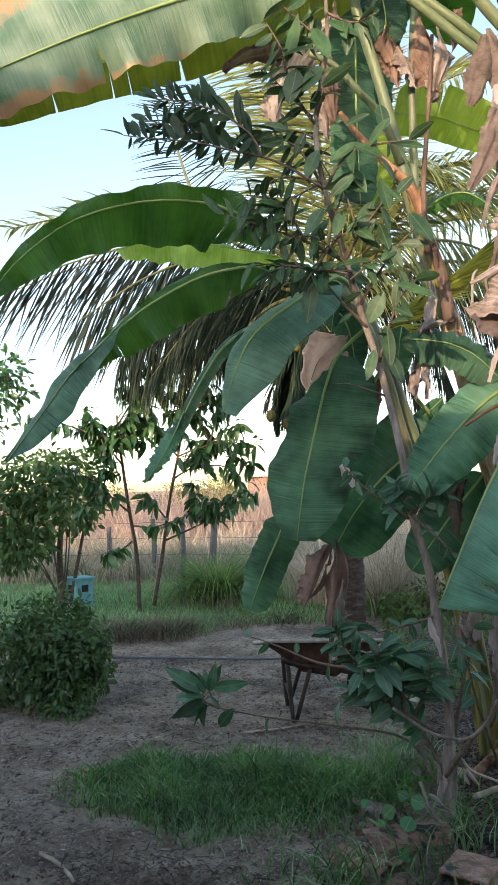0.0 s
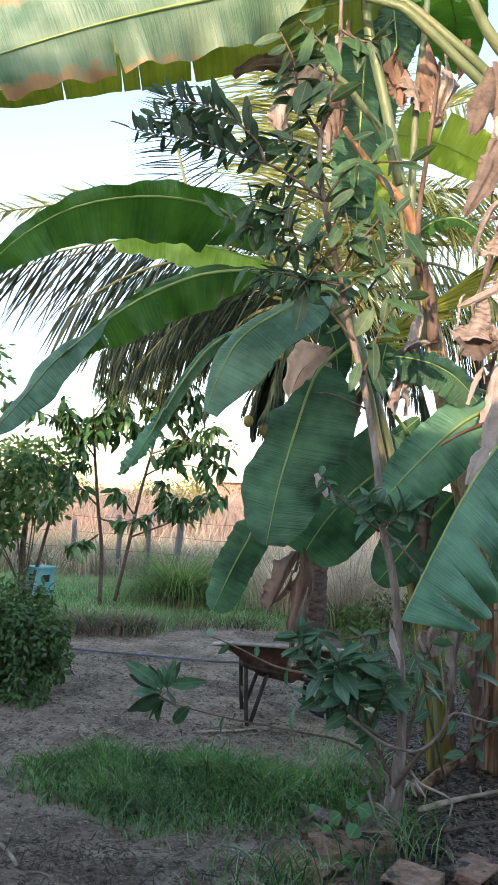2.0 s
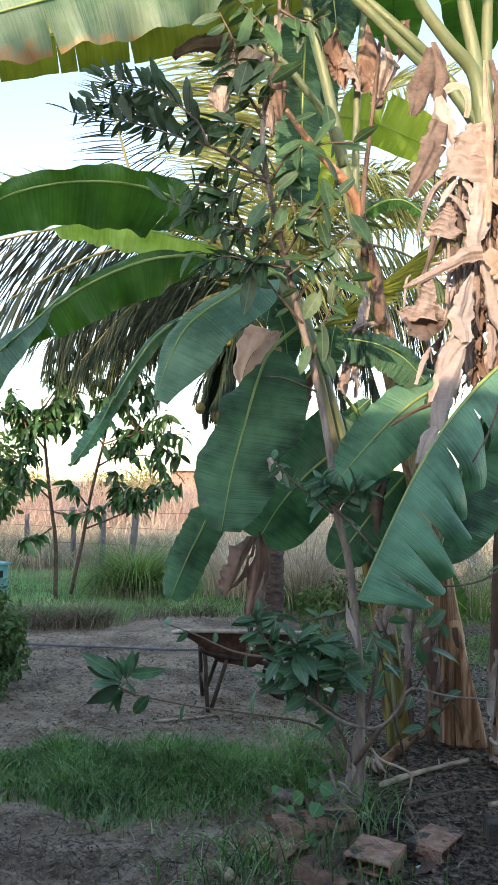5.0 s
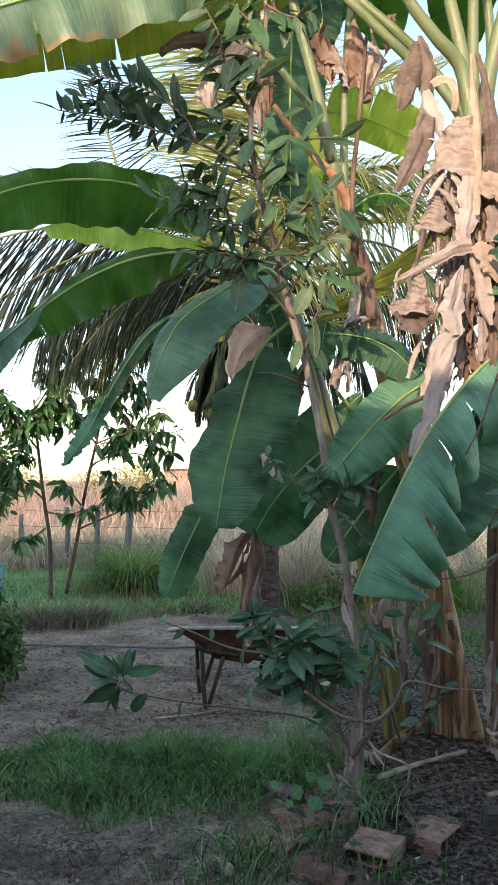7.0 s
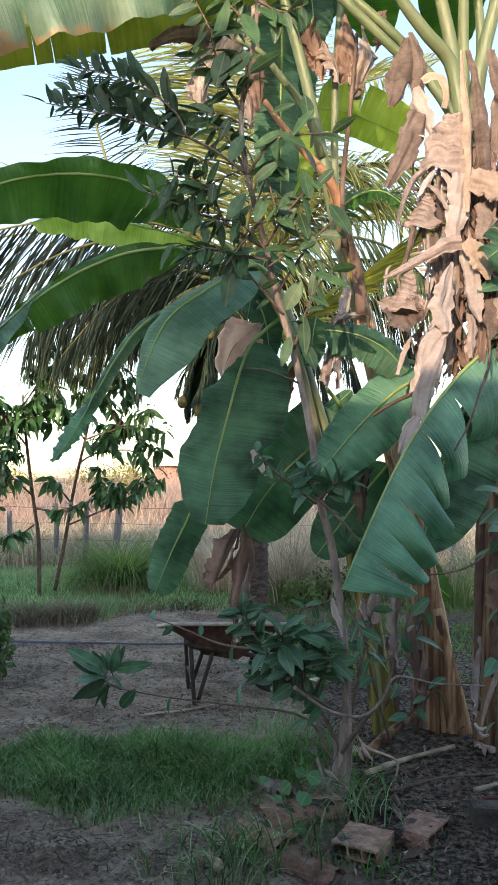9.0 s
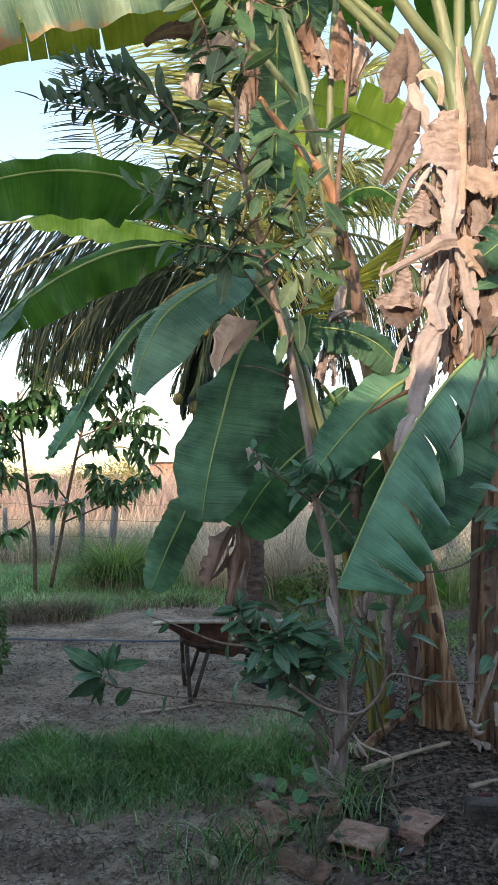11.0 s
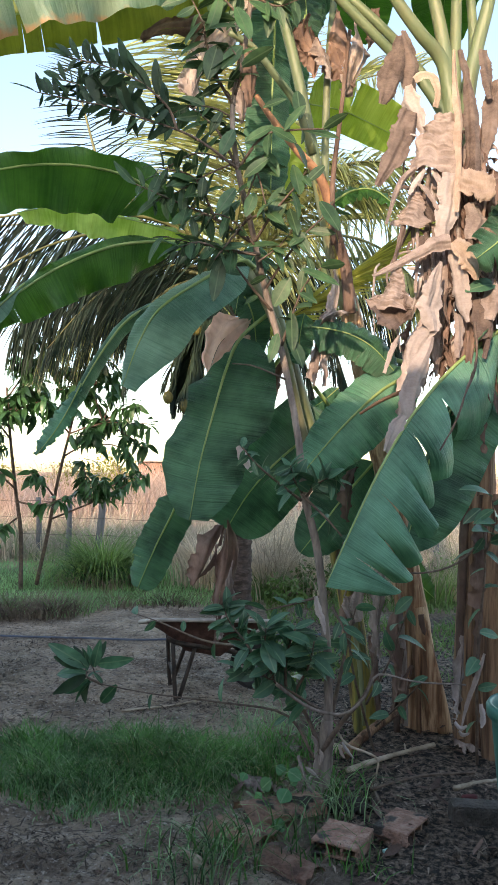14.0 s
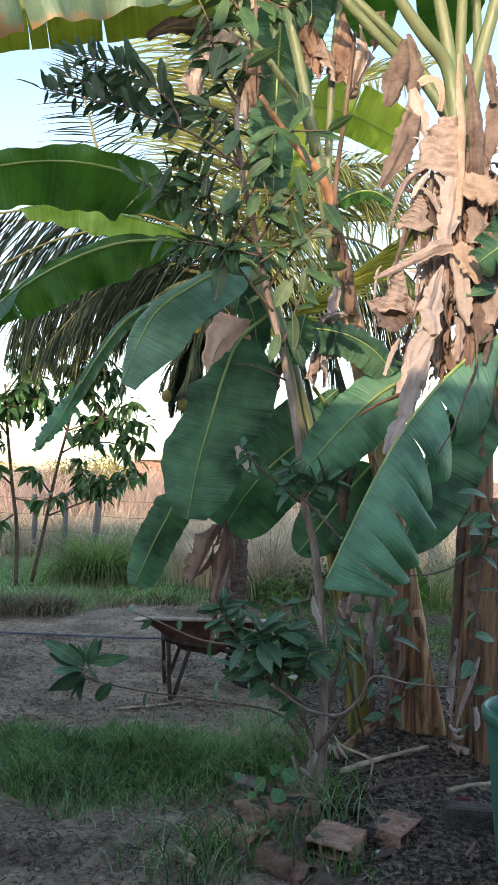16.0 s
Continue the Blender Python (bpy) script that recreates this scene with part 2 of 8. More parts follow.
M_STEM_BROWN = material("banana_pseudostem_dry", [(0.014, 0.008, 0.006), (0.100, 0.050, 0.030), (0.270, 0.160, 0.098), (0.060, 0.030, 0.019)], 22, 0.8, 1.0, 40, stretch=(1, 1, 0.06))
M_STEM_YELLOW = material("banana_pseudostem_yellow", [(0.025, 0.016, 0.010), (0.075, 0.050, 0.025), (0.24, 0.19, 0.040), (0.10, 0.11, 0.035), (0.045, 0.030, 0.018)], 16, 0.5, 0.6, 40, stretch=(1, 1, 0.08))
M_STEM_GREEN = material("banana_pseudostem_green", [(0.085, 0.11, 0.05), (0.165, 0.185, 0.095), (0.13, 0.10, 0.065)], 12, 0.5, 0.4, 40, stretch=(1, 1, 0.12))
M_STEM_TAN = material("banana_pseudostem_tan", [(0.030, 0.016, 0.010), (0.22, 0.115, 0.062), (0.52, 0.36, 0.23), (0.10, 0.050, 0.029)], 20, 0.8, 0.9, 40, stretch=(1, 1, 0.06))
M_PAPER = paper_material("dead_leaf_paper", (0.13, 0.098, 0.086), (0.33, 0.265, 0.238))
M_PAPER_PALE = paper_material("dead_leaf_paper_pale", (0.24, 0.198, 0.182), (0.40, 0.345, 0.325))
M_PAPER_PEACH = paper_material("dead_leaf_paper_peach", (0.20, 0.142, 0.110), (0.40, 0.305, 0.245))
M_PAPER_BROWN = paper_material("dead_leaf_paper_brown", (0.042, 0.029, 0.025), (0.175, 0.130, 0.112))
M_SHEATH = material("orange_dead_sheath", [(0.12, 0.06, 0.04), (0.34, 0.17, 0.09), (0.26, 0.17, 0.11)], 12, 0.7, 0.5, 50, stretch=(1, 1, 0.3))
M_BARK = material("sapling_bark", [(0.066, 0.051, 0.044), (0.185, 0.148, 0.128), (0.34, 0.275, 0.235)], 22, 0.85, 0.45, 90, stretch=(1, 1, 0.25))
M_TWIG = material("twig_bark", [(0.055, 0.038, 0.030), (0.17, 0.12, 0.092)], 30, 0.85, 0.4, 90)
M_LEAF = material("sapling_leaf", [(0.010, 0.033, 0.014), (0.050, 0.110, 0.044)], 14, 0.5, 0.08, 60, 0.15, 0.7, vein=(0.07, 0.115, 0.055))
# darker copy of the sapling leaf, with shade put into the colour
M_LEAF_SHADED = material("sapling_leaf_shaded", [(0.006, 0.022, 0.011), (0.026, 0.062, 0.028)], 14, 0.6, 0.08, 60, 0.12, 0.6)
# low leaves, the blue cast of open shade put into their colour
M_LEAF_BLUE = material("leaf_bluegreen_shade_tint", [(0.020, 0.064, 0.038), (0.066, 0.150, 0.088)], 14, 0.42, 0.2, 60, 0.16, 0.6, vein=(0.10, 0.18, 0.10))
M_LEAF_ROUND = material("round_weed_leaf", [(0.025, 0.10, 0.035), (0.06, 0.18, 0.07)], 14, 0.42, 0.2, 60, 0.2, 0.4, vein=(0.10, 0.2, 0.09))
M_LEAF_FAR = material("garden_tree_leaf", [(0.020, 0.070, 0.027), (0.072, 0.175, 0.064)], 5, 0.32, 0.1, 40, 0.2, 0.7)
M_LEAF_BUSH = material("shrub_leaf", [(0.056, 0.119, 0.035), (0.119, 0.196, 0.063)], 5, 0.55, 0.1, 40, 0.25, 0.5)
M_LEAF_SHRUB = material("dense_shrub_leaf", [(0.026, 0.068, 0.023), (0.080, 0.150, 0.052)], 5, 0.5, 0.1, 40, 0.22, 0.6)
M_LEAF_YELLOW = material("sunlit_bush_leaf", [(0.10, 0.12, 0.025), (0.24, 0.22, 0.05)], 3, 0.6, 0.1, 40, 0.2, 0.5)
# one leaflet in three tones: shade, backlight and sun put into the colour
M_PALM_SHADED = material("palm_leaflet_shaded", [(0.006, 0.014, 0.010), (0.024, 0.044, 0.026)], 4, 0.65, 0.1, 40, 0.06, 0.7)
M_PALM_BACKLIT = material("palm_leaflet_backlit", [(0.20, 0.24, 0.05), (0.50, 0.50, 0.16)], 4, 0.4, 0.1, 40, 0.35, 0.6)
M_PALM_SUNLIT_GOLD = material("palm_leaflet_sunlit_gold", [(0.022, 0.036, 0.014), (0.20, 0.23, 0.09), (0.50, 0.52, 0.26)], 4, 0.4, 0.1, 40, 0.3, 0.8)
M_PALM_RIB = material("palm_rachis", [(0.06, 0.07, 0.025), (0.14, 0.13, 0.05)], 5, 0.5, 0.1, 40)
M_PALM_TRUNK = material("palm_trunk_bark", [(0.022, 0.015, 0.013), (0.065, 0.043, 0.036), (0.13, 0.09, 0.075)], 14, 0.9, 0.9, 30, stretch=(1, 1, 2.5))
M_COCONUT = material("coconut_husk", [(0.06, 0.055, 0.016), (0.20, 0.165, 0.045)], 8, 0.5, 0.3, 40)
M_GRASS = material("grass_blade", [(0.011, 0.070, 0.013), (0.098, 0.300, 0.066)], 3, 0.5, 0.0, 30, 0.2, 0.9)
M_GRASS_PALE = material("lawn_blade", [(0.11, 0.24, 0.10), (0.235, 0.40, 0.18)], 1.5, 0.6, 0.0, 30, 0.2, 0.7)
M_GRASS_OLIVE = material("olive_grass_blade", [(0.080, 0.160, 0.075), (0.250, 0.380, 0.200)], 3, 0.55, 0.0, 30, 0.2, 0.8)
# dead grass, its colour darkened for the shade at the base
M_FRINGE_SHADED = material("dead_fringe_blade_shaded", [(0.045, 0.036, 0.026), (0.15, 0.12, 0.085), (0.30, 0.25, 0.19)], 3, 0.85, 0.0, 30, 0.1, 0.8)
M_WEED_GREY = material("meadow_weed_blade", [(0.075, 0.095, 0.050), (0.19, 0.21, 0.125)], 1.5, 0.8, 0.0, 30, 0.15, 0.8)
M_GRASS_CLUMP = material("clump_grass_blade", [(0.045, 0.11, 0.030), (0.21, 0.32, 0.11)], 2, 0.55, 0.0, 30, 0.25, 0.9)
M_STRAW = material("straw_blade", [(0.308, 0.224, 0.14), (0.588, 0.448, 0.308)], 2, 0.85, 0.0, 30, 0.15, 0.5)
M_HAY = material("weedy_hay_blade", [(0.14, 0.128, 0.092), (0.36, 0.31, 0.235), (0.56, 0.49, 0.395)], 1.2, 0.85, 0.0, 30, 0.15, 0.8)
M_REED = material("dry_reed", [(0.25, 0.165, 0.130), (0.38, 0.285, 0.240), (0.29, 0.255, 0.185)], 0.45, 0.85, 0.0, 30, 0.08, 0.6)
M_RUST = material("rusty_sheet_iron", [(0.022, 0.012, 0.010), (0.070, 0.032, 0.025), (0.13, 0.066, 0.052)], 16, 0.75, 0.5, 80, metal=0.2)
M_RIM = material("worn_pale_steel", [(0.25, 0.22, 0.20), (0.52, 0.48, 0.44)], 18, 0.6, 0.3, 80, metal=0.2)
M_IRON = material("dark_iron_tube", [(0.02, 0.017, 0.016), (0.07, 0.05, 0.042)], 20, 0.65, 0.4, 80, metal=0.3)
M_RUBBER = material("old_rubber", [(0.018, 0.018, 0.019), (0.04, 0.04, 0.042)], 20, 0.8, 0.3, 80)
M_BRICK = material("worn_clay_brick", [(0.119, 0.0765, 0.0612), (0.289, 0.162, 0.119), (0.408, 0.289, 0.23)], 18, 0.9, 0.9, 70, random_mix=0.2, speck=((0.05, 0.045, 0.04), 9, 0.56))
M_CONCRETE = material("weathered_concrete", [(0.030, 0.026, 0.023), (0.085, 0.074, 0.066)], 14, 0.9, 0.9, 60)
M_CLAY_TILE = material("broken_roof_tile", [(0.136, 0.085, 0.068), (0.34, 0.196, 0.145), (0.476, 0.34, 0.272)], 16, 0.85, 0.7, 70, random_mix=0.3, speck=((0.06, 0.055, 0.045), 8, 0.58))
M_BIN = material("green_plastic", [(0.02, 0.105, 0.0865), (0.0319, 0.137, 0.114)], 6, 0.42, 0.1, 90)
M_BOX = material("turquoise_painted_wood", [(0.07, 0.27, 0.31), (0.20, 0.46, 0.51)], 9, 0.7, 0.4, 60)
M_OPENING_SHADE = material("opening_shade", [(0.015, 0.015, 0.016), (0.03, 0.03, 0.03)], 9, 0.9, 0.0)
M_POST = material("grey_weathered_post", [(0.09, 0.09, 0.10), (0.20, 0.19, 0.19)], 10, 0.9, 0.6, 40, stretch=(1, 1, 0.2))
M_WIRE = material("rusty_wire", [(0.08, 0.06, 0.05), (0.16, 0.13, 0.11)], 10, 0.7, 0.0)
M_HOSE = material("blue_grey_hose", [(0.05, 0.06, 0.09), (0.10, 0.12, 0.17)], 6, 0.5, 0.1)
M_LITTER = material("dry_litter", [(0.07, 0.05, 0.038), (0.19, 0.145, 0.112), (0.42, 0.345, 0.28)], 3, 0.9, 0.4, 60, 0.0, 0.7)
M_DEBRIS = material("rotted_litter", [(0.018, 0.013, 0.010), (0.050, 0.036, 0.028), (0.13, 0.10, 0.08)], 3, 0.9, 0.4, 60, 0.0, 0.8)
M_PALE_STRAW = material("pale_dry_fibre", [(0.15, 0.11, 0.08), (0.30, 0.24, 0.18), (0.44, 0.37, 0.29)], 14, 0.85, 0.6, 60, random_mix=0.3)
# for the unseen shade walls, dark so they bounce little light
M_PLASTER = material("shade_wall_render", [(0.16, 0.12, 0.10), (0.26, 0.21, 0.18)], 2, 0.9, 0.3, 30)
M_RED_PLASTIC = material("dull_red_plastic", [(0.05, 0.010, 0.012), (0.10, 0.018, 0.02)], 8, 0.6, 0.1)
M_TEAL_SCRAP = material("teal_scrap", [(0.10, 0.36, 0.34), (0.45, 0.58, 0.55)], 40, 0.5, 0.1)


def ground_material():
    m = bpy.data.materials.new("ground_soil_and_turf")
    m.use_nodes = True
    nt = m.node_tree
    nd, ln = nt.nodes, nt.links
    bs = nd["Principled BSDF"]
    bs.inputs["Roughness"].default_value = 0.95
    co = nd.new("ShaderNodeTexCoord")

    def noise_at(scale, detail=8, rough=0.6):
        n = nd.new("ShaderNodeTexNoise")
        n.inputs["Scale"].default_value, n.inputs["Detail"].default_value, n.inputs["Roughness"].default_value = scale, detail, rough
        ln.new(co.outputs["Object"], n.inputs["Vector"])
        return n.outputs["Fac"]

    def ramp(v, a, b):
        r = nd.new("ShaderNodeMapRange")
        r.inputs["From Min"].default_value, r.inputs["From Max"].default_value = a, b
        ln.new(v, r.inputs["Value"])
        return r.outputs[0]

    def mix(f, a, b):
        x = nd.new("ShaderNodeMixRGB")
        ln.new(f, x.inputs[0])
        for i, v in ((1, a), (2, b)):
            if isinstance(v, tuple):
                x.inputs[i].default_value = tinted(v)
            else:
                ln.new(v, x.inputs[i])
        return x.outputs[0]

    soil = mix(ramp(noise_at(2.4, 10, 0.68), 0.38, 0.62), (0.170, 0.122, 0.088), (0.400, 0.302, 0.222))
    soil = mix(ramp(noise_at(5.5, 10, 0.72), 0.46, 0.70), soil, (0.540, 0.440, 0.345))
    soil = mix(ramp(noise_at(1.15, 9, 0.7), 0.50, 0.62), soil, (0.160, 0.115, 0.082))
    soil = mix(ramp(noise_at(11, 9, 0.75), 0.51, 0.63), soil, (0.100, 0.074, 0.059))
    soil = mix(ramp(noise_at(30, 8, 0.8), 0.52, 0.60), soil, (0.034, 0.025, 0.020))
    soil = mix(ramp(noise_at(44, 7, 0.8), 0.55, 0.63), soil, (0.540, 0.465, 0.400))
    sx = nd.new("ShaderNodeSeparateXYZ")
    ln.new(co.outputs["Object"], sx.inputs[0])

    def shifted(out, amount, scale):
        n = nd.new("ShaderNodeMath")
        n.operation = "MULTIPLY_ADD"
        n.inputs[1].default_value = amount
        ln.new(noise_at(scale, 5), n.inputs[0])
        ln.new(out, n.inputs[2])
        return n.outputs[0]

    # mulched bed round the banana stems, the plants' shade put into its colour
    bedx = ramp(shifted(sx.outputs["X"], 1.0, 1.8), 0.75, 1.05)
    bedy = ramp(shifted(sx.outputs["Y"], 1.2, 1.5), 9.6, 8.4)
    bed = nd.new("ShaderNodeMath")
    bed.operation = "MULTIPLY"
    ln.new(bedx, bed.inputs[0])
    ln.new(bedy, bed.inputs[1])
    shaded_mulch = mix(ramp(noise_at(30, 9, 0.75), 0.45, 0.66), (0.012, 0.009, 0.007), (0.300, 0.220, 0.170))
    soil = mix(bed.outputs[0], soil, shaded_mulch)
    turf = mix(ramp(noise_at(9), 0.35, 0.65), (0.055, 0.110, 0.035), (0.130, 0.170, 0.065))
    straw = mix(ramp(noise_at(2.2), 0.3, 0.7), (0.20, 0.14, 0.09), (0.38, 0.28, 0.19))
    c = mix(ramp(shifted(sx.outputs["Y"], 1.6, 1.1), 9.6, 10.4), soil, turf)
    c = mix(ramp(shifted(sx.outputs["Y"], 1.6, 0.8), 11.8, 12.4), c, straw)
    ln.new(c, bs.inputs["Base Color"])
    bp = nd.new("ShaderNodeBump")
    bp.inputs["Strength"].default_value = 1.0
    bp.inputs["Distance"].default_value = 0.06
    ln.new(noise_at(14, 12, 0.75), bp.inputs["Height"])
    ln.new(bp.outputs[0], bs.inputs["Normal"])
    return m


M_GROUND = ground_material()


# ---- builders ----
def empty(name, at, label, category, group="", kind=""):
    ob = new(name)
    ob.location = at
    ob.empty_display_size = 0.1
    bpy.context.view_layer.update()
    return tagged(ob, label, category, group, kind)


def mesh_from(name, verts, faces, mat, smooth=True, uvs=None):
    me = bpy.data.meshes.new(name)
    me.from_pydata([tuple(v) for v in verts], [], [tuple(f) for f in faces])
    if smooth:
        me.polygons.foreach_set("use_smooth", [True] * len(me.polygons))
    if uvs is not None:
        lay = me.uv_layers.new(name="UVMap")
        idx = np.zeros(len(me.loops), dtype=np.int32)
        me.loops.foreach_get("vertex_index", idx)
        lay.data.foreach_set("uv", np.asarray(uvs, dtype=np.float32)[idx].ravel())
    me.materials.append(mat)
    me.update()
    return me


def part(name, data, mat, parent=None, label=""):
    """Links a bmesh or a mesh as one object under its parent; coordinates are in the world."""
    if isinstance(data, bmesh.types.BMesh):
        me = bpy.data.meshes.new(name)
        data.to_mesh(me)
        data.free()
        me.materials.append(mat)
    else:
        me = data
    ob = new(name, me)
    if parent is not None:
        ob.parent = parent
        if parent.parent is None:
            ob.matrix_parent_inverse = Matrix.Translation(-parent.location)
    return tagged(ob, label)


def spline(pts, n):
    """n points along a smooth line through pts (Catmull-Rom)."""
    p = np.array(pts, dtype=float)
    p = np.vstack([2 * p[0] - p[1], p, 2 * p[-1] - p[-2]])
    out = []
    m = len(p) - 3
    for s in np.linspace(0, m - 1e-6, n):
        i = int(s)
        t = s - i
        a, b, c, d = p[i:i + 4]
        out.append(0.5 * ((2 * b) + (c - a) * t + (2 * a - 5 * b + 4 * c - d) * t * t + (3 * b - a - 3 * c + d) * t ** 3))
    return np.array(out)


def tube_data(pts, r0, r1, n=14, sides=8, flat=1.0, lump=0.0, ridges=0.0, seed=0, mid=None):
    line = spline(pts, n)
    tan = np.gradient(line, axis=0)
    tan /= np.linalg.norm(tan, axis=1)[:, None]
    ref = np.array((0.31, 0.9, 0.22))
    rng = np.random.default_rng(seed)
    verts, faces = [], []
    for i, (c, t) in enumerate(zip(line, tan)):
        a = np.cross(t, ref)
        a /= np.linalg.norm(a)
        b = np.cross(t, a)
        s = i / (n - 1)
        r = r0 + (r1 - r0) * s
        if mid:
            r = np.interp(s, [0, 0.5, 1], [r0, mid, r1])
        for k in range(sides):
            g = 2 * math.pi * k / sides
            q = r * (1 + lump * (rng.random() - 0.5) + ridges * math.sin(3 * g + 4 * s))
            verts.append(c + a * math.cos(g) * q + b * math.sin(g) * q * flat)
    for i in range(n - 1):
        for k in range(sides):
            k2 = (k + 1) % sides
            faces.append((i * sides + k, i * sides + k2, (i + 1) * sides + k2, (i + 1) * sides + k))
    faces.append(tuple(range(sides))[::-1])
    faces.append(tuple((n - 1) * sides + k for k in range(sides)))
    return verts, faces


def tube(name, pts, r0, r1, mat, parent=None, label="", **kw):
    v, f = tube_data(pts, r0, r1, **kw)
    return part(name, mesh_from(name, v, f, mat), mat, parent, label)


def box_bm(size, at=(0, 0, 0), bevel=0.006, turn=None):
    bm = bmesh.new()
    bmesh.ops.create_cube(bm, size=1.0)
    bmesh.ops.scale(bm, vec=size, verts=bm.verts)
    if bevel:
        bmesh.ops.bevel(bm, geom=bm.edges[:], offset=bevel, segments=2, affect="EDGES", profile=0.6)
    m = Matrix.Translation(at)
    if turn is not None:
        m = m @ turn.to_4x4()
    bmesh.ops.transform(bm, matrix=m, verts=bm.verts)
    return bm


def profile_banana(u):
    return np.clip(np.minimum(1, (u / 0.16)) ** 0.55, 0, 1) * np.clip(1 - u ** 4.2, 0, 1) ** 0.6


def profile_taper(u):
    return np.clip(np.minimum(1, (u / 0.16)) ** 0.55, 0, 1) * np.clip(1 - u ** 1.8, 0, 1) ** 0.75


def profile_blunt(u):
    return np.clip(np.minimum(1, (u / 0.10)) ** 0.5, 0, 1) * np.clip(1 - u ** 9, 0, 1) ** 0.4


def profile_cut(u):
    return np.clip(np.minimum(1, (u / 0.10)) ** 0.5, 0, 1) * (1 - 0.3 * u ** 8)


def profile_dry(u):
    return np.clip(np.minimum(1, u / 0.3), 0.15, 1) * np.clip(1 - u ** 3, 0.03, 1) ** 0.7


def blade_data(pts, wa, wb, nrm, fold_a=18, fold_b=18, tears_a=(), tears_b=(), ripple=0.012, waves=7, twist=0.0, crumple=0.0, gap=0.14, seed=0, profile=profile_banana, nv=7, start=0.0, sweep=0.1, sweep_tip=0.1, flutter=26, shape_a=None, shape_b=None, pleat=0.0, roll=0.0, finger=0.0):
    """A blade on a midrib through pts. wa, wb: half widths to either side; nrm: which way it faces; folds in degrees, away from nrm."""
    rng = np.random.default_rng(seed)
    fine = spline(pts, 121)
    tan = np.gradient(fine, axis=0)
    tan /= np.linalg.norm(tan, axis=1)[:, None]
    nrm = np.array(nrm, dtype=float)
    verts, faces, uvs = [], [], []
    off = rng.random(3) * 50
    for sign, w, fold, tears in ((1, wa, fold_a, tears_a), (-1, wb, fold_b, tears_b)):
        if w <= 0:
            continue
        ends = [start, *tears, 1.0]
        ph = rng.random() * 6
        for s in range(len(ends) - 1):
            ua, ub = ends[s], ends[s + 1]
            nu = max(5, int(64 * (ub - ua)) + 2)
            extra = (rng.random() - 0.5) * (flutter if len(ends) > 2 else 0)
            gp = gap * (0.6 + 0.8 * rng.random()) if len(ends) > 2 else 0
            cut = 1 - 0.12 * rng.random() if len(ends) > 2 else 1
            base = len(verts)
            for i in range(nu):
                u = ua + (ub - ua) * i / (nu - 1)
                for j in range(nv):
                    v = j / (nv - 1)
                    uu = np.clip((ua + ub) / 2 + (u - (ua + ub) / 2) * (1 - gp * max(0.0, v - 0.22) ** 1.2 * 1.35), 0, 1)
                    k = uu * 120
                    k0 = min(119, int(k))
                    c = fine[k0] + (fine[k0 + 1] - fine[k0]) * (k - k0)
                    t = tan[k0]
                    side = np.cross(t, nrm)
                    side /= np.linalg.norm(side) + 1e-9
                    up = np.cross(side, t)
                    if twist:
                        a = math.radians(twist) * uu
                        side, up = side * math.cos(a) + up * math.sin(a), up * math.cos(a) - side * math.sin(a)
                    loc = 2 * i / (nu - 1) - 1
                    ang = math.radians(fold + extra * v) * (0.35 + 0.65 * v) + math.radians(roll) * (0.4 * v ** 2 + 0.6 * v * loc ** 2)
                    form = shape_a if sign > 0 else shape_b
                    hw = w * (float(np.interp(uu, np.linspace(0, 1, len(form)), form)) if form else float(profile(np.array(uu)))) * cut * (1 - finger * abs(loc) ** 3)
                    q = c + sign * side * hw * v * math.cos(ang) - up * hw * v * math.sin(ang)
                    q = q + up * ripple * v * v * (math.sin(waves * 6.28 * uu + ph) + 0.6 * math.sin(waves * 2.3 * 6.28 * uu + 2 * ph))
                    q = q + t * (sweep + (sweep_tip - sweep) * uu ** 6) * hw * v
                    if crumple:
                        p = q * 5 + off
                        q = q + np.array(noise.noise_vector(Vector(p))) * crumple * (0.3 + v) + np.array(noise.noise_vector(Vector(p * 2.3))) * crumple * 0.3 * v
                        q = q + up * pleat * hw * math.sin(7.5 * v + 5 * uu + ph)
                    verts.append(q)
                    uvs.append((uu, sign * v))
            for i in range(nu - 1):
                for j in range(nv - 1):
                    a, b = base + i * nv + j, base + (i + 1) * nv + j
                    faces.append((a, b, b + 1, a + 1) if sign > 0 else (a, a + 1, b + 1, b))
    return verts, faces, uvs


def banana_leaf(parent, pts, wa, wb, nrm, mat=None, rib=0.011, label="", stalk=None, **kw):
    mat = mat or M_BANANA
    v, f, uv = blade_data(pts, wa, wb, nrm, **kw)
    ob = part("leaf", mesh_from("leaf", v, f, mat, True, uv), mat, parent, label)
    line = list(stalk or []) + list(pts)
    tube("midrib", [np.array(p) + np.array(nrm) * 0.004 for p in line], rib * (1.2 if stalk else 0.85), 0.002, M_RIB, ob, n=26, sides=7)
    return ob


def dry_leaf(parent, pts, w, nrm, mat=None, seed=0, crumple=0.05, twist=0, tears=(), fold=45, label="", name="dry_leaf"):
    v, f, uv = blade_data(pts, w, w * 0.8, nrm, fold, fold * 1.2, tears, tears, 0.014, 4, twist, crumple, 0.3, seed, profile_dry, 10, pleat=0.16)
    return part(name, mesh_from(name, v, f, mat or M_DRY, True, uv), mat or M_DRY, parent, label)


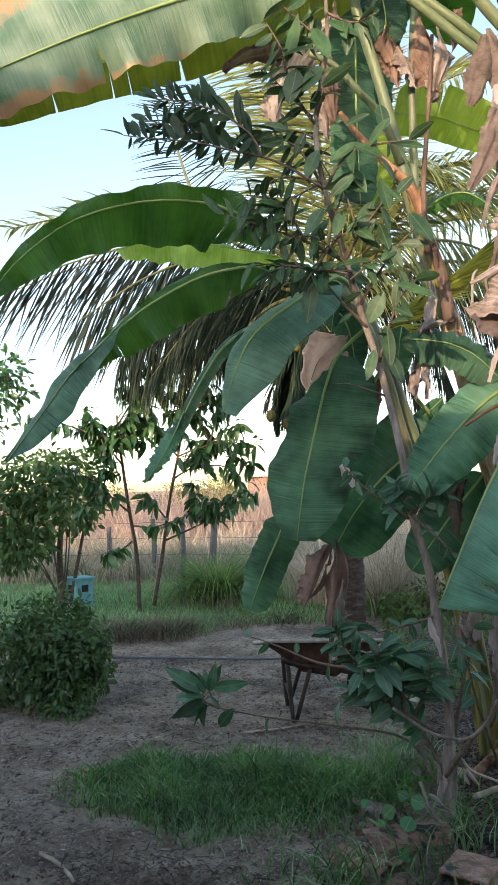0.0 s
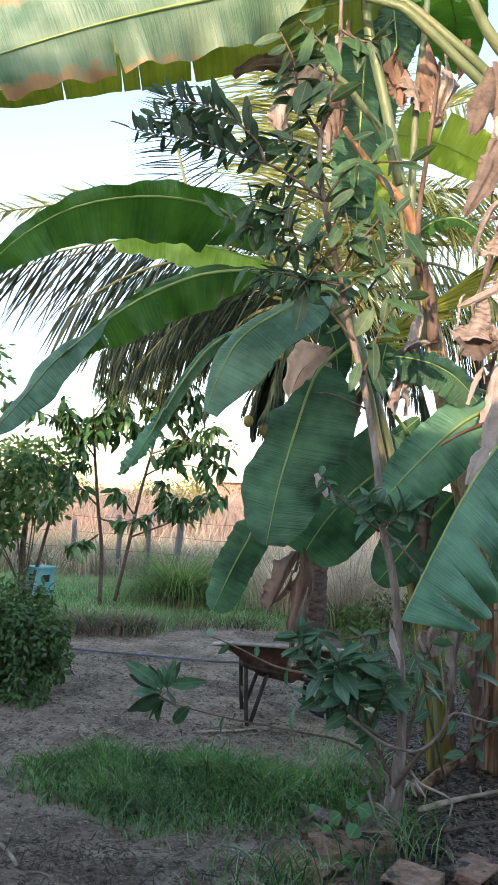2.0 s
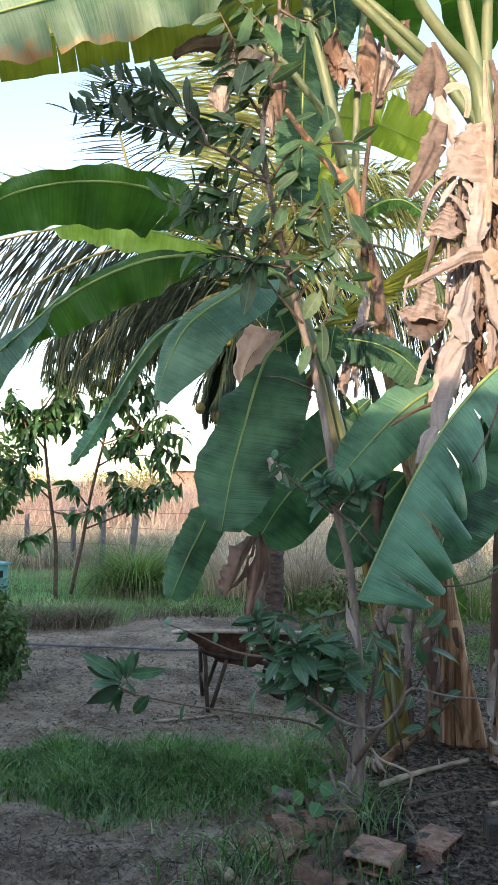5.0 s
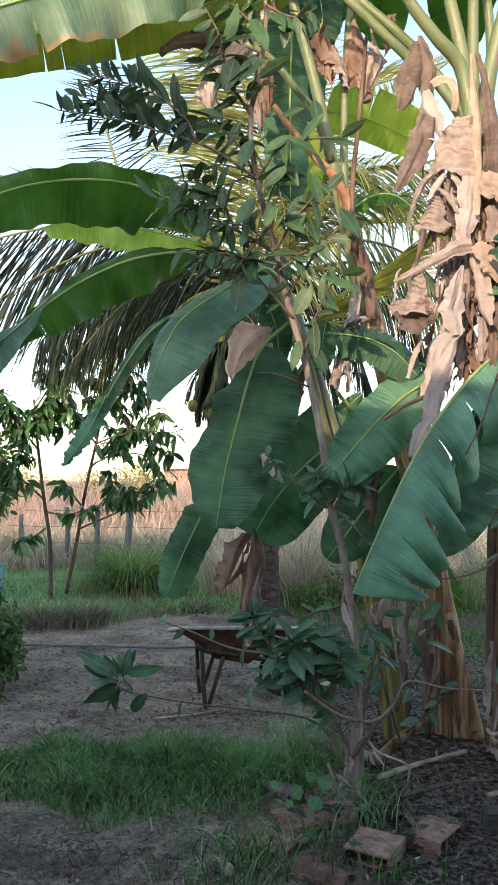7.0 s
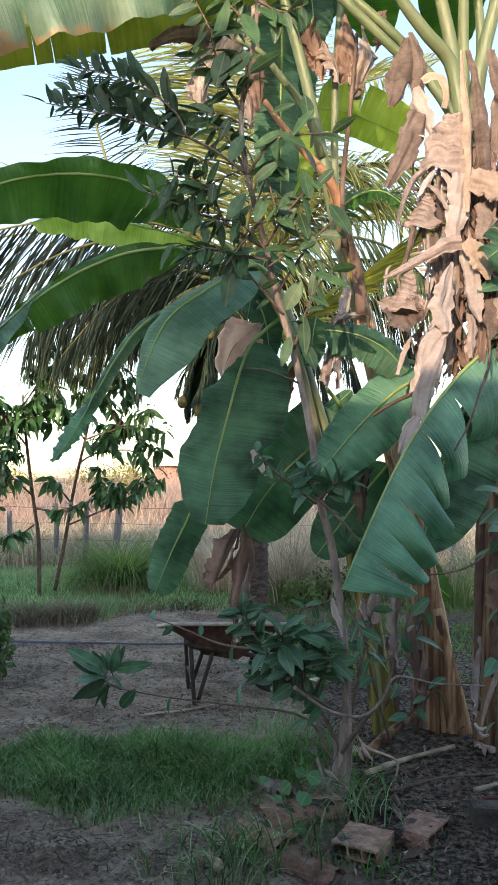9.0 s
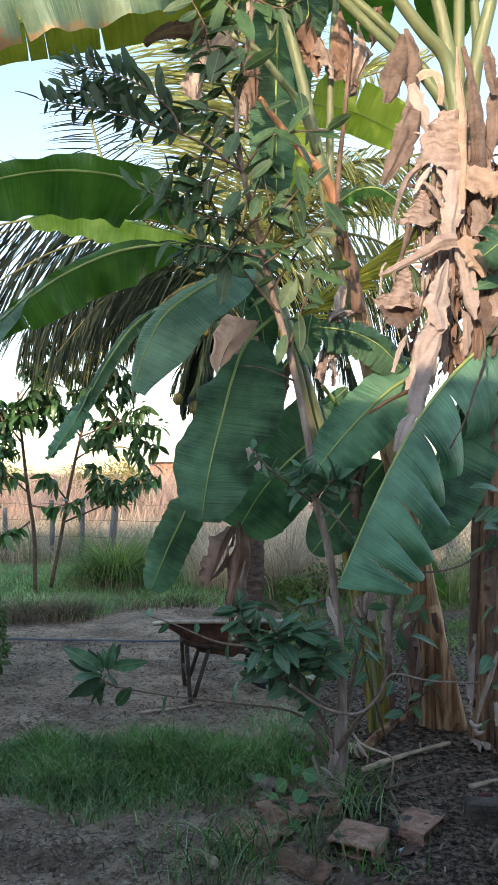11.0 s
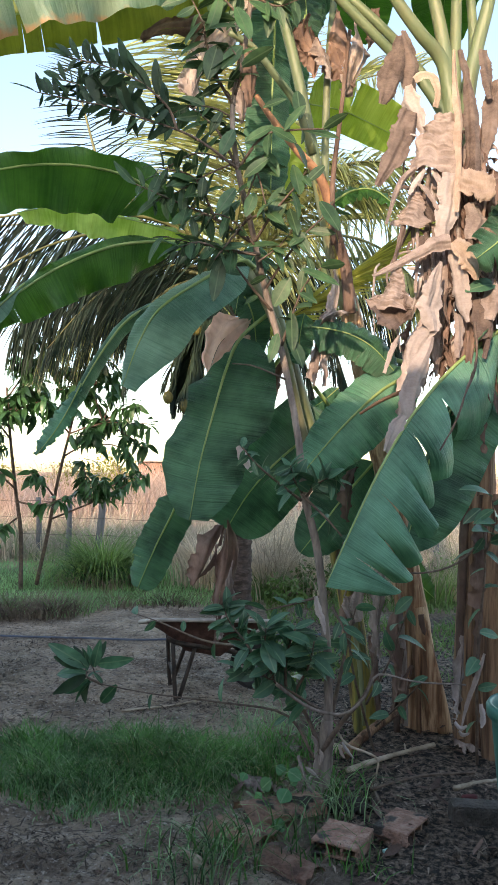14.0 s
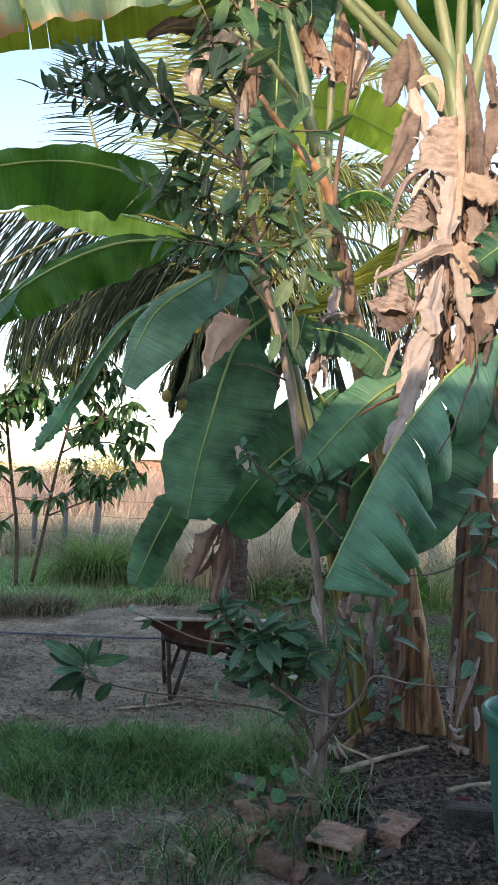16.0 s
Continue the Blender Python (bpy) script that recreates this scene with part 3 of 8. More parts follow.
def paper_leaf(parent, pts, ws, face, mat, seed=0, cup=0.3, cross=0, name="dry_leaf", label="", n=60, nv=17):
    """A dead sheet along pts with half widths ws: cupped, with a ragged edge and soft pleats (cross: pleats run across it)."""
    rng = np.random.default_rng(seed)
    line = spline(pts, n)
    tan = np.gradient(line, axis=0)
    tan /= np.linalg.norm(tan, axis=1)[:, None]
    face = np.array(face, dtype=float)
    off = rng.random(3) * 40
    turn, ph, dents = rng.normal() * 0.25, rng.random() * 6, rng.uniform(0.7, 1.2)
    verts, faces, uvs = [], [], []
    for i in range(n):
        u = i / (n - 1)
        side = np.cross(tan[i], face)
        side /= np.linalg.norm(side) + 1e-9
        up = np.cross(side, tan[i])
        a = turn * (u - 0.4)
        side, up = side * math.cos(a) + up * math.sin(a), up * math.cos(a) - side * math.sin(a)
        w0 = float(np.interp(u, np.linspace(0, 1, len(ws)), ws))
        for j in range(nv):
            v = 2 * j / (nv - 1) - 1
            rag = 1 + (0.42 * noise.noise(Vector((u * 7 * dents + off[0], 3 * np.sign(v), off[1]))) + 0.17 * noise.noise(Vector((u * 23 + off[2], np.sign(v), 0)))) * abs(v) ** 2
            q = line[i] + side * v * w0 * rag - up * cup * w0 * v * v
            q = q + up * w0 * (0.15 * math.sin(4.0 * v + 3 * u + ph) + 0.05 * math.sin(11 * v - 2 * u + 2 * ph))
            if cross:
                q = q + up * (0.005 * math.sin(46 * u + 1.8 * math.sin(2.5 * v + ph)) + 0.003 * math.sin(97 * u + 2.5 * math.sin(4 * v))) * (0.7 + 0.3 * v)
            p = q * 9 + off
            q = q + np.array(noise.noise_vector(Vector(p))) * 0.24 * w0 + np.array(noise.noise_vector(Vector(p * 2.7))) * 0.10 * w0 + tan[i] * 0.55 * w0 * abs(v) ** 3 * noise.noise(Vector((v * 3 + off[0], off[1], u * 2)))
            verts.append(q)
            uvs.append((u, v))
    for i in range(n - 1):
        for j in range(nv - 1):
            b = i * nv + j
            faces.append((b, b + nv, b + nv + 1, b + 1))
    return part(name, mesh_from(name, verts, faces, mat, True, uvs), mat, parent, label)


def leaf_shape(length, width, droop=0.15, fold=0.25, nu=7):
    """A pointed oval leaf from the origin along +x, facing +z, folded a little on its midrib."""
    verts, faces = [], []
    for i in range(nu):
        u = i / (nu - 1)
        w = width / 2 * math.sin(math.pi * min(1, u * 0.94 + 0.03)) ** 0.75 * (1 - 0.25 * u)
        z = -droop * length * u * u
        for s in (-1, 0, 1):
            verts.append((length * (u - 0.08 * u * u), s * w, z + abs(s) * w * fold + 0.01 * length * math.sin(9 * u) * abs(s)))
    for i in range(nu - 1):
        for k in (0, 1):
            a = i * 3 + k
            faces.append((a, a + 3, a + 4, a + 1))
    return verts, faces


def leaf_mesh(name, length, width, mat, **kw):
    v, f = leaf_shape(length, width, **kw)
    return mesh_from(name, v, f, mat)


def aim(at, way, up=(0, 0, 1), spin=0.0, scale=1.0):
    x = Vector(way).normalized()
    y = Vector(up).cross(x)
    if y.length < 1e-4:
        y = Vector((1, 0, 0)).cross(x)
    y.normalize()
    z = x.cross(y)
    m = Matrix((x, y, z)).transposed().to_4x4()
    return Matrix.Translation(at) @ m @ Matrix.Rotation(spin, 4, "X") @ Matrix.Scale(scale, 4)


def place(parent, me, m, name="leaf"):
    ob = new(name, me)
    ob.parent = parent
    ob.matrix_parent_inverse = Matrix.Translation(-parent.location)
    ob.matrix_basis = m
    return ob


def joined(name, shapes, mats, mat, parent=None, label=""):
    """Many small shapes in one mesh: shapes is a list of (verts, faces), mats a list of (index, matrix)."""
    vs, fs, base = [], [], 0
    for k, m in mats:
        v, f = shapes[k]
        a = np.array(v, dtype=float)
        r = np.array(m.to_3x3())
        vs.append(a @ r.T + np.array(m.translation))
        fs.extend([tuple(i + base for i in q) for q in f])
        base += len(v)
    return part(name, mesh_from(name, np.vstack(vs), fs, mat), mat, parent, label)


def blades_mesh(name, roots, heights, widths, leans, mat, segs=3, seed=0, curl=0.5, centre=None):
    """Grass: one bent, tapering blade for each root."""
    rng = np.random.default_rng(seed)
    n = len(roots)
    roots = np.asarray(roots, dtype=float)
    az = rng.random(n) * 2 * math.pi
    if centre is not None:
        az = np.arctan2(roots[:, 1] - centre[1], roots[:, 0] - centre[0]) + rng.normal(size=n) * 0.5
    fx = rng.random(n) * 2 * math.pi
    lean = np.asarray(leans) if np.ndim(leans) else np.full(n, leans)
    lean = lean * (0.3 + 1.1 * rng.random(n))
    rows = []
    for s in range(segs + 1):
        u = s / segs
        out = heights * np.sin(lean * (u + curl * u * u)) * u
        up = heights * u * np.cos(lean * (u * 0.6 + curl * u * u))
        c = roots + np.stack([np.cos(az) * out, np.sin(az) * out, up], 1)
        w = widths * (1 - u * 0.92) * 0.5
        d = np.stack([np.cos(fx) * w, np.sin(fx) * w, np.zeros(n)], 1)
        rows += [c - d, c + d]
    verts = np.stack(rows, 1).reshape(-1, 3)
    k = 2 * (segs + 1)
    base = (np.arange(n) * k)[:, None, None]
    quad = np.array([[2 * s, 2 * s + 1, 2 * s + 3, 2 * s + 2] for s in range(segs)])[None]
    faces = (base + quad).reshape(-1, 4)
    me = bpy.data.meshes.new(name)
    me.vertices.add(len(verts))
    me.vertices.foreach_set("co", verts.astype(np.float32).ravel())
    me.loops.add(faces.size)
    me.loops.foreach_set("vertex_index", faces.astype(np.int32).ravel())
    me.polygons.add(len(faces))
    me.polygons.foreach_set("loop_start", np.arange(0, faces.size, 4, dtype=np.int32))
    me.polygons.foreach_set("use_smooth", [True] * len(faces))
    me.materials.append(mat)
    me.update(calc_edges=True)
    return me


def ground_z(x, y):
    """The ground's small swells."""
    near = 0.022 * noise.noise(Vector((x * 0.9, y * 0.9, 1.3))) + 0.016 * noise.noise(Vector((x * 2.3, y * 4.1, 4.0)))
    if abs(x) > 12 or y < -5 or y > 25:
        return near
    mound = 0.015 * math.exp(-((x - 1.35) ** 2 + (y - 4.3) ** 2) / 0.5)
    step = 0.03 / (1 + math.exp(-(x - 0.80) * 14)) / (1 + math.exp(-(y - 3.35) * 26)) / (1 + math.exp((y - 6.5) * 3))
    return near + mound + step


def on_ground(x, y, dz=0.0):
    return (x, y, ground_z(x, y) + dz)


# ---- setting ----
def build_ground():
    xs = np.unique(np.concatenate([np.linspace(-400, -30, 10), np.linspace(-30, -4, 27), np.linspace(-4, 4, 161), np.linspace(4, 30, 27), np.linspace(30, 400, 10)]))
    ys = np.unique(np.concatenate([np.linspace(-60, -2, 16), np.linspace(-2, 2, 21), np.linspace(2, 7, 126), np.linspace(7, 16, 70), np.linspace(16, 60, 30), np.linspace(60, 700, 10)]))
    verts = [(x, y, ground_z(x, y) + (0.020 * noise.noise(Vector((x * 7, y * 10, 0))) + 0.013 * noise.noise(Vector((x * 21, y * 24, 7))) if abs(x) < 4 and 2 < y < 7 else 0)) for y in ys for x in xs]
    w = len(xs)
    faces = [(j * w + i, j * w + i + 1, (j + 1) * w + i + 1, (j + 1) * w + i) for j in range(len(ys) - 1) for i in range(w - 1)]
    tagged(part("ground", mesh_from("ground", verts, faces, M_GROUND), M_GROUND), "bare grey-brown garden soil running into turf and straw", "ground", kind="structure")


build_ground()


def shade_walls():
    """Unseen walls added behind the camera to cast the garden's shade."""
    tagged(part("shade_wall_south", box_bm((20, 0.3, 3.55), (7.9, -2.0, 1.775), 0.02), M_PLASTER), "plain unseen wall added to shade the garden", "wall", kind="structure")
    tagged(part("shade_wall_south_upper", box_bm((22, 0.3, 5.1), (-13.0, -2.32, 2.55), 0.02), M_PLASTER), "taller plain unseen wall added to shade the garden's left side", "wall", kind="structure")


shade_walls()

# ---- fence and far field ----
def fence_post(a, b, r, seed):
    v, f = tube_data([a, tuple((np.array(a) + np.array(b)) / 2 + np.array((0.015, 0, 0))), b], r, r * 0.85, n=8, sides=8, lump=0.25, seed=seed)
    return part("post", mesh_from("post", v, f, M_POST), M_POST, fence)


fence = empty("wire_fence", (-3, 12.4, 0), "old wire fence on grey weathered wooden posts in dry grass", "fence")
POSTS = [((-2.25, 12.4, 0.42), (-2.14, 12.4, 1.18)), ((-2.75, 12.6, 0.17), (-2.73, 12.6, 1.05)), ((-3.22, 12.6, 0.12), (-3.24, 12.6, 1.03)), ((-4.08, 12.8, 0), (-4.07, 12.8, 0.9)), ((-5.1, 12.9, -0.01), (-5.15, 12.9, 1.04)), ((-6.1, 13, -0.02), (-6.09, 13, 1.03)),
         ((-1.04, 12.2, 0.21), (-1.03, 12.2, 1.11)), ((1.71, 12, 0.23), (1.74, 12, 1.16)), ((3.07, 11.8, 0.25), (3.11, 11.8, 1.16))]
for i, (a, b) in enumerate(POSTS):
    fence_post((a[0], a[1], -0.05), b, 0.046 if i else 0.062, i)
for z in (0.45, 0.72, 0.98):
    for a, b in zip(sorted(POSTS)[:-1], sorted(POSTS)[1:]):
        p, q = a[1], b[1]
        tube("wire", [(p[0], p[1] - 0.07, z), ((p[0] + q[0]) / 2, (p[1] + q[1]) / 2 - 0.07, z - 0.02), (q[0], q[1] - 0.07, z)], 0.004, 0.004, M_WIRE, fence, n=5, sides=4)


def field():
    rng = np.random.default_rng(5)

    def roots(n, x0, x1, y0, y1):
        return np.stack([rng.uniform(x0, x1, n), rng.uniform(y0, y1, n), np.zeros(n)], 1)

    r = roots(15000, -9, 7, 12.3, 17)
    h = rng.uniform(0.2, 0.8, len(r)) * (0.75 + 0.5 * np.sin(r[:, 0] * 2.1 + r[:, 1]) ** 2)
    tagged(part("dry_meadow_grass", blades_mesh("dry_meadow_grass", r, h, 0.024, 0.6, M_HAY, 3, 1), M_HAY), "dry straw-coloured meadow grass behind the fence", "grass", kind="stuff")
    r = roots(6000, -9, 7, 12.2, 16)
    h = rng.uniform(0.15, 0.62, len(r)) * (0.5 + 0.9 * np.sin(r[:, 0] * 3.1 + 2 * r[:, 1]) ** 2)
    tagged(part("meadow_weeds", blades_mesh("meadow_weeds", r, h, 0.03, 0.8, M_WEED_GREY, 3, 6), M_WEED_GREY), "grey-green weeds among the dry meadow grass", "weeds", kind="stuff")
    r = roots(36000, -16, 14, 18, 34)
    h = rng.uniform(0.8, 1.9, len(r)) * (0.85 + 0.3 * np.sin(r[:, 0] * 0.9 + 1) * np.sin(r[:, 0] * 0.37 + r[:, 1]) + 0.2 * np.sin(r[:, 0] * 2.3 + r[:, 1] * 1.7))
    tagged(part("tall_dry_reeds", blades_mesh("tall_dry_reeds", r, h, 0.032, 0.5, M_REED, 3, 2), M_REED), "tall sunlit reddish dry grass across the field", "grass", kind="stuff")
    r = roots(34000, -9, 6, 7.7, 12.2)
    front = np.interp(r[:, 0], (-9, -1.7, -1.35, -0.6, 0.3), (7.75, 7.75, 8.25, 8.45, 8.9)) + 0.12 * np.sin(r[:, 0] * 5.0)
    r = r[r[:, 1] > front]
    h = rng.uniform(0.04, 0.13, len(r)) + 0.10 * np.exp(-((r[:, 1] - 8.05) / 0.35) ** 2) * rng.random(len(r))
    tagged(part("lawn_strip", blades_mesh("lawn_strip", r, h, 0.014, 0.8, M_GRASS_PALE, 2, 3), M_GRASS_PALE), "short green lawn strip along the fence", "grass", kind="stuff")


field()


def leaf_ball(rng, centre, radius, n, lo=0.3):
    out = []
    for _ in range(n):
        d = rng.normal(size=3)
        d /= np.linalg.norm(d)
        r = (lo + (1 - lo) * rng.random() ** 0.6) * (1 + 0.55 * noise.noise(Vector(d * 2.2) + Vector(centre) * 3))
        out.append((np.array(centre) + d * np.array(radius) * r, d))
    return out


def bush(name, at, clumps, n, size, mat, label, category, seed, trunk=None, droop=0.3):
    rng = np.random.default_rng(seed)
    ob = empty(name, at, label, category)
    shapes = [leaf_shape(size, size * 0.42, 0.25, 0.2, 5), leaf_shape(size * 0.8, size * 0.4, 0.1, 0.3, 5)]
    mats = []
    for c, r in clumps:
        k = int(n * r[0] * r[2] / sum(q[1][0] * q[1][2] for q in clumps))
        for p, d in leaf_ball(rng, c, r, k):
            way = Vector(d) + Vector(rng.normal(size=3)) * 0.7 - Vector((0, 0, droop * 2))
            mats.append((int(rng.integers(2)), aim(p, way, (0, 0, 1), rng.normal() * 0.8, 0.7 + 0.6 * rng.random())))
    joined("crown", shapes, mats, mat, ob)
    for pts, r0, r1 in trunk or []:
        tube("trunk", pts, r0, r1, M_TWIG, ob, n=10, sides=7, lump=0.1, seed=seed)
    for c, r in clumps:
        tube("branch", [(at[0], at[1], at[2] + 0.05), tuple((np.array(at) + np.array(c)) / 2 + np.array((0.03, 0.02, 0.05))), tuple(c)], 0.014, 0.004, M_TWIG, ob, n=8, sides=5)
    return ob


for i, (x, y, w, h) in enumerate([(-4.0, 24, 0.7, 2.0), (-5.6, 26, 1.0, 1.85), (-9.0, 24, 2, 2.1), (2.5, 27, 1.6, 1.8), (6, 25, 2.2, 2.1)]):
    bush("field_bush", (x, y, 0), [((x, y, h * 0.6), (w, w * 0.7, h * 0.42)), ((x + w * 0.6, y, h * 0.45), (w * 0.7, w * 0.6, h * 0.36))], 2600, 0.11, M_LEAF_YELLOW, "sunlit yellow-green bush in the dry field", "bush", 40 + i)

def far_house():
    """A low brick house across the field."""
    a, b = (-4.71, 36, 2.06), (0.59, 36, 2.06)
    ob = empty("distant_house", ((a[0] + b[0]) / 2, a[1], 0), "low distant brick house with pale roof beyond the field", "house")
    w = b[0] - a[0]
    x, y, top = (a[0] + b[0]) / 2, a[1] + 1.5, a[2]
    part("wall", box_bm((w, 3.0, top - 0.1), (x, y, (top - 0.1) / 2), 0.02), M_BRICK, ob)
    part("roof", box_bm((w + 0.5, 3.6, 0.12), (x, y, top - 0.04), 0.03), M_RIM, ob, "pale sheet roof")


far_house()

# ---- garden middle distance ----
TREE_AT = (-2.58, 9.35, 0.02)
tree = empty("garden_tree", (TREE_AT[0], TREE_AT[1], 0), "young two-stemmed fruit tree with large drooping dark leaves", "tree", "young garden trees")
tube("trunk", [(TREE_AT[0], TREE_AT[1], -0.03), (-2.58, 9.3, 0.68), (-2.63, 9.2, 1.23), (-2.71, 9.2, 1.84), (-2.77, 9.2, 2.46)], 0.028, 0.014, M_TWIG, tree, n=16, sides=8, lump=0.1)
tube("trunk", [(-2.43, 9.5, 0.07), (-2.29, 9.4, 0.67), (-2.15, 9.3, 1.37), (-2.03, 9.3, 1.92), (-1.9, 9.3, 2.54)], 0.026, 0.013, M_TWIG, tree, n=16, sides=8, lump=0.1)
TWIGS = [((-2.62, 9.25, 1.09), (-2.29, 9, 1.07), (-1.94, 8.9, 1.17)), ((-2.24, 9.35, 0.88), (-1.69, 9, 1.1), (-1.27, 8.8, 1.31), (-1.04, 8.8, 1.44)), ((-2.65, 9.2, 1.37), (-2.83, 9, 1.44), (-3.16, 9, 1.3)), ((-2.71, 9.2, 1.84), (-2.91, 9, 2.17), (-3.11, 9, 2.51)),
         ((-2.03, 9.3, 1.92), (-1.57, 9, 2.04), (-1.02, 8.9, 2.03)), ((-1.93, 9.3, 2.33), (-1.64, 9, 2.5), (-1.4, 9, 2.67)), ((-2.77, 9.2, 2.32), (-2.51, 9, 2.57), (-2.18, 9, 2.77)), ((-2.1, 9.3, 1.64), (-1.77, 9, 1.77), (-1.33, 8.8, 1.76), (-1.17, 8.8, 1.57)),
         ((-2.64, 9.3, 0.89), (-2.72, 9.1, 0.8), (-2.85, 9, 0.77)), ((-2.73, 9.2, 2.05), (-2.41, 9, 2.24), (-2.21, 8.9, 2.29)), ((-2.03, 9.3, 1.92), (-2.19, 9.1, 2.18), (-2.34, 9, 2.51)), ((-2.2, 9.3, 1.16), (-2.32, 9.1, 1.37), (-2.4, 9, 1.44)), ((-2.62, 9.2, 1.23), (-3.1, 9, 1.7), (-3.5, 9, 1.84))]
rng_t = np.random.default_rng(11)
for _ in range(42):
    a = np.array(TWIGS[int(rng_t.choice((1, 3, 4, 4, 5, 5, 6, 6, 7, 9, 10, 12)))][1])
    b = a + rng_t.normal(size=3) * np.array((0.34, 0.25, 0.22)) + np.array((0, 0, 0.22 if a[2] < 1.7 else 0.08))
    TWIGS.append((tuple(a), tuple((a + b) / 2 + np.array((0, 0, 0.03))), tuple(b)))
big_leaves = [leaf_mesh("leaf", 0.21, 0.080, M_LEAF_FAR, droop=0.55, fold=0.25, nu=6), leaf_mesh("leaf", 0.17, 0.072, M_LEAF_FAR, droop=0.4, fold=0.3, nu=6)]
far_mats = []
for w, tw in enumerate(TWIGS):
    tube("branch", tw, 0.013, 0.005, M_TWIG, tree, n=8, sides=5)
    line = spline(tw, 20)
    for k in range(30):
        whorl = (1.0, 0.78, 0.55)[k % 3]
        g = k * 2.4 + w
        p = line[min(19, max(5, int(19 * whorl + 1.6 * rng_t.normal())))] + rng_t.normal(size=3) * np.array((0.03, 0.03, 0.025))
        way = Vector((math.cos(g), math.sin(g), -0.55 + 0.45 * rng_t.normal()))
        m = aim(p, way, (0, 0, 1), rng_t.normal() * 0.45, 0.62 + 0.5 * rng_t.random())
        if w < 12:
            place(tree, big_leaves[k % 2], m)
        else:
            far_mats.append((k % 2, m))
joined("crown", [leaf_shape(0.20, 0.080, 0.55, 0.25, 6), leaf_shape(0.16, 0.070, 0.4, 0.3, 6)], far_mats, M_LEAF_FAR, tree)

LT = (-3.75, 9.8, 0.06)
bush("garden_shrub_tree", (LT[0], LT[1], 0), [((-4.02, 9.6, 1.65), (0.62, 0.5, 0.45)), ((-3.48, 9.4, 1.36), (0.45, 0.4, 0.4)), ((-4.18, 9.5, 0.87), (0.5, 0.4, 0.35)), ((-4.32, 9.5, 1.22), (0.5, 0.4, 0.6)), ((-3.67, 9.8, 1.87), (0.4, 0.4, 0.25))],
     3400, 0.125, M_LEAF_SHRUB, "bushy young tree with small green leaves", "tree", 21,
     [([(LT[0], LT[1], 0), (-3.78, 9.8, 0.64), (-3.7, 9.7, 1.22)], 0.05, 0.03), ([(LT[0] + 0.1, LT[1], 0), (-3.47, 9.7, 0.72), (-3.34, 9.6, 1.15)], 0.03, 0.015)])
SH = (-2.17, 5.4, 0.11)
bush("leafy_shrub", (SH[0], SH[1], 0), [((-2.22, 5.5, 0.45), (0.30, 0.3, 0.24)), ((-1.96, 5.4, 0.35), (0.24, 0.25, 0.24)), ((-2.06, 5.3, 0.18), (0.30, 0.25, 0.2)), ((-2.46, 5.4, 0.31), (0.4, 0.3, 0.34)), ((-2, 5.6, 0.51), (0.14, 0.16, 0.12)), ((-1.81, 5.35, 0.38), (0.15, 0.15, 0.17)), ((-1.75, 5.3, 0.2), (0.11, 0.12, 0.10)), ((-1.92, 5.15, 0.05), (0.2, 0.16, 0.07)), ((-1.99, 5.7, 0.62), (0.07, 0.08, 0.12)), ((-2.14, 5.6, 0.69), (0.07, 0.07, 0.11)), ((-1.72, 5.35, 0.48), (0.07, 0.07, 0.12)), ((-1.68, 5.3, 0.29), (0.06, 0.07, 0.09)), ((-2.27, 5.5, 0.65), (0.12, 0.1, 0.12))],
     7000, 0.056, M_LEAF_SHRUB, "low dense leafy garden shrub on bare soil", "shrub", 22)
BX = (-6.88, 13, 4.24)
bush("distant_tree", (BX[0], BX[1], 0), [((-6.42, 13, 3.36), (0.8, 0.7, 0.55)), ((-5.94, 13, 3.75), (0.4, 0.4, 0.35)), ((-6.74, 13, 2.68), (0.7, 0.6, 0.6))], 1300, 0.18, M_LEAF_FAR, "dark leafy tree beyond the shrubs", "tree", 23,
     [([(BX[0], BX[1], 0), (BX[0], BX[1], 1.2), (-6.56, 13, 3.06)], 0.09, 0.04)])


def beehive_box():
    at = (-3.55, 9.9, 0.05)
    ob = empty("turquoise_box", (at[0], at[1], 0), "small turquoise painted wooden box standing on the grass", "box")
    x, y = at[0], at[1]
    turn = Matrix.Rotation(radians(-38), 3, "Z")
    part("body", box_bm((0.26, 0.26, 0.34), (x, y, 0.19), 0.008, turn), M_BOX, ob)
    part("lid", box_bm((0.30, 0.30, 0.035), (x, y, 0.38), 0.008, turn), M_BOX, ob)
    f = turn @ Vector((0, -1, 0))
    s = turn @ Vector((1, 0, 0))
    # no holes are cut: dark slabs paint the shade of the openings
    part("opening", box_bm((0.11, 0.02, 0.10), Vector((x, y, 0.25)) + f * 0.128, 0.004, turn), M_OPENING_SHADE, ob, "dark slab painting the shade in a square opening")
    part("opening", box_bm((0.02, 0.10, 0.09), Vector((x, y, 0.25)) + s * 0.128, 0.004, turn), M_OPENING_SHADE, ob, "dark slab painting the shade in a square opening")
    part("foot_board", box_bm((0.28, 0.28, 0.03), (x, y, 0.02), 0.006, turn), M_BOX, ob)


beehive_box()


def grass_clump(at, radius, n, height, mat, label, seed, lean=0.8, width=0.014, name="grass_clump"):
    rng = np.random.default_rng(seed)
    g = rng.normal(size=(n, 2)) * radius * 0.5
    r = np.stack([at[0] + g[:, 0], at[1] + g[:, 1], np.zeros(n)], 1)
    h = height * rng.uniform(0.6, 1.15, n)
    tagged(part(name, blades_mesh(name, r, h, width, lean, mat, 5, seed, 0.9, at), mat), label, "grass", kind="stuff")


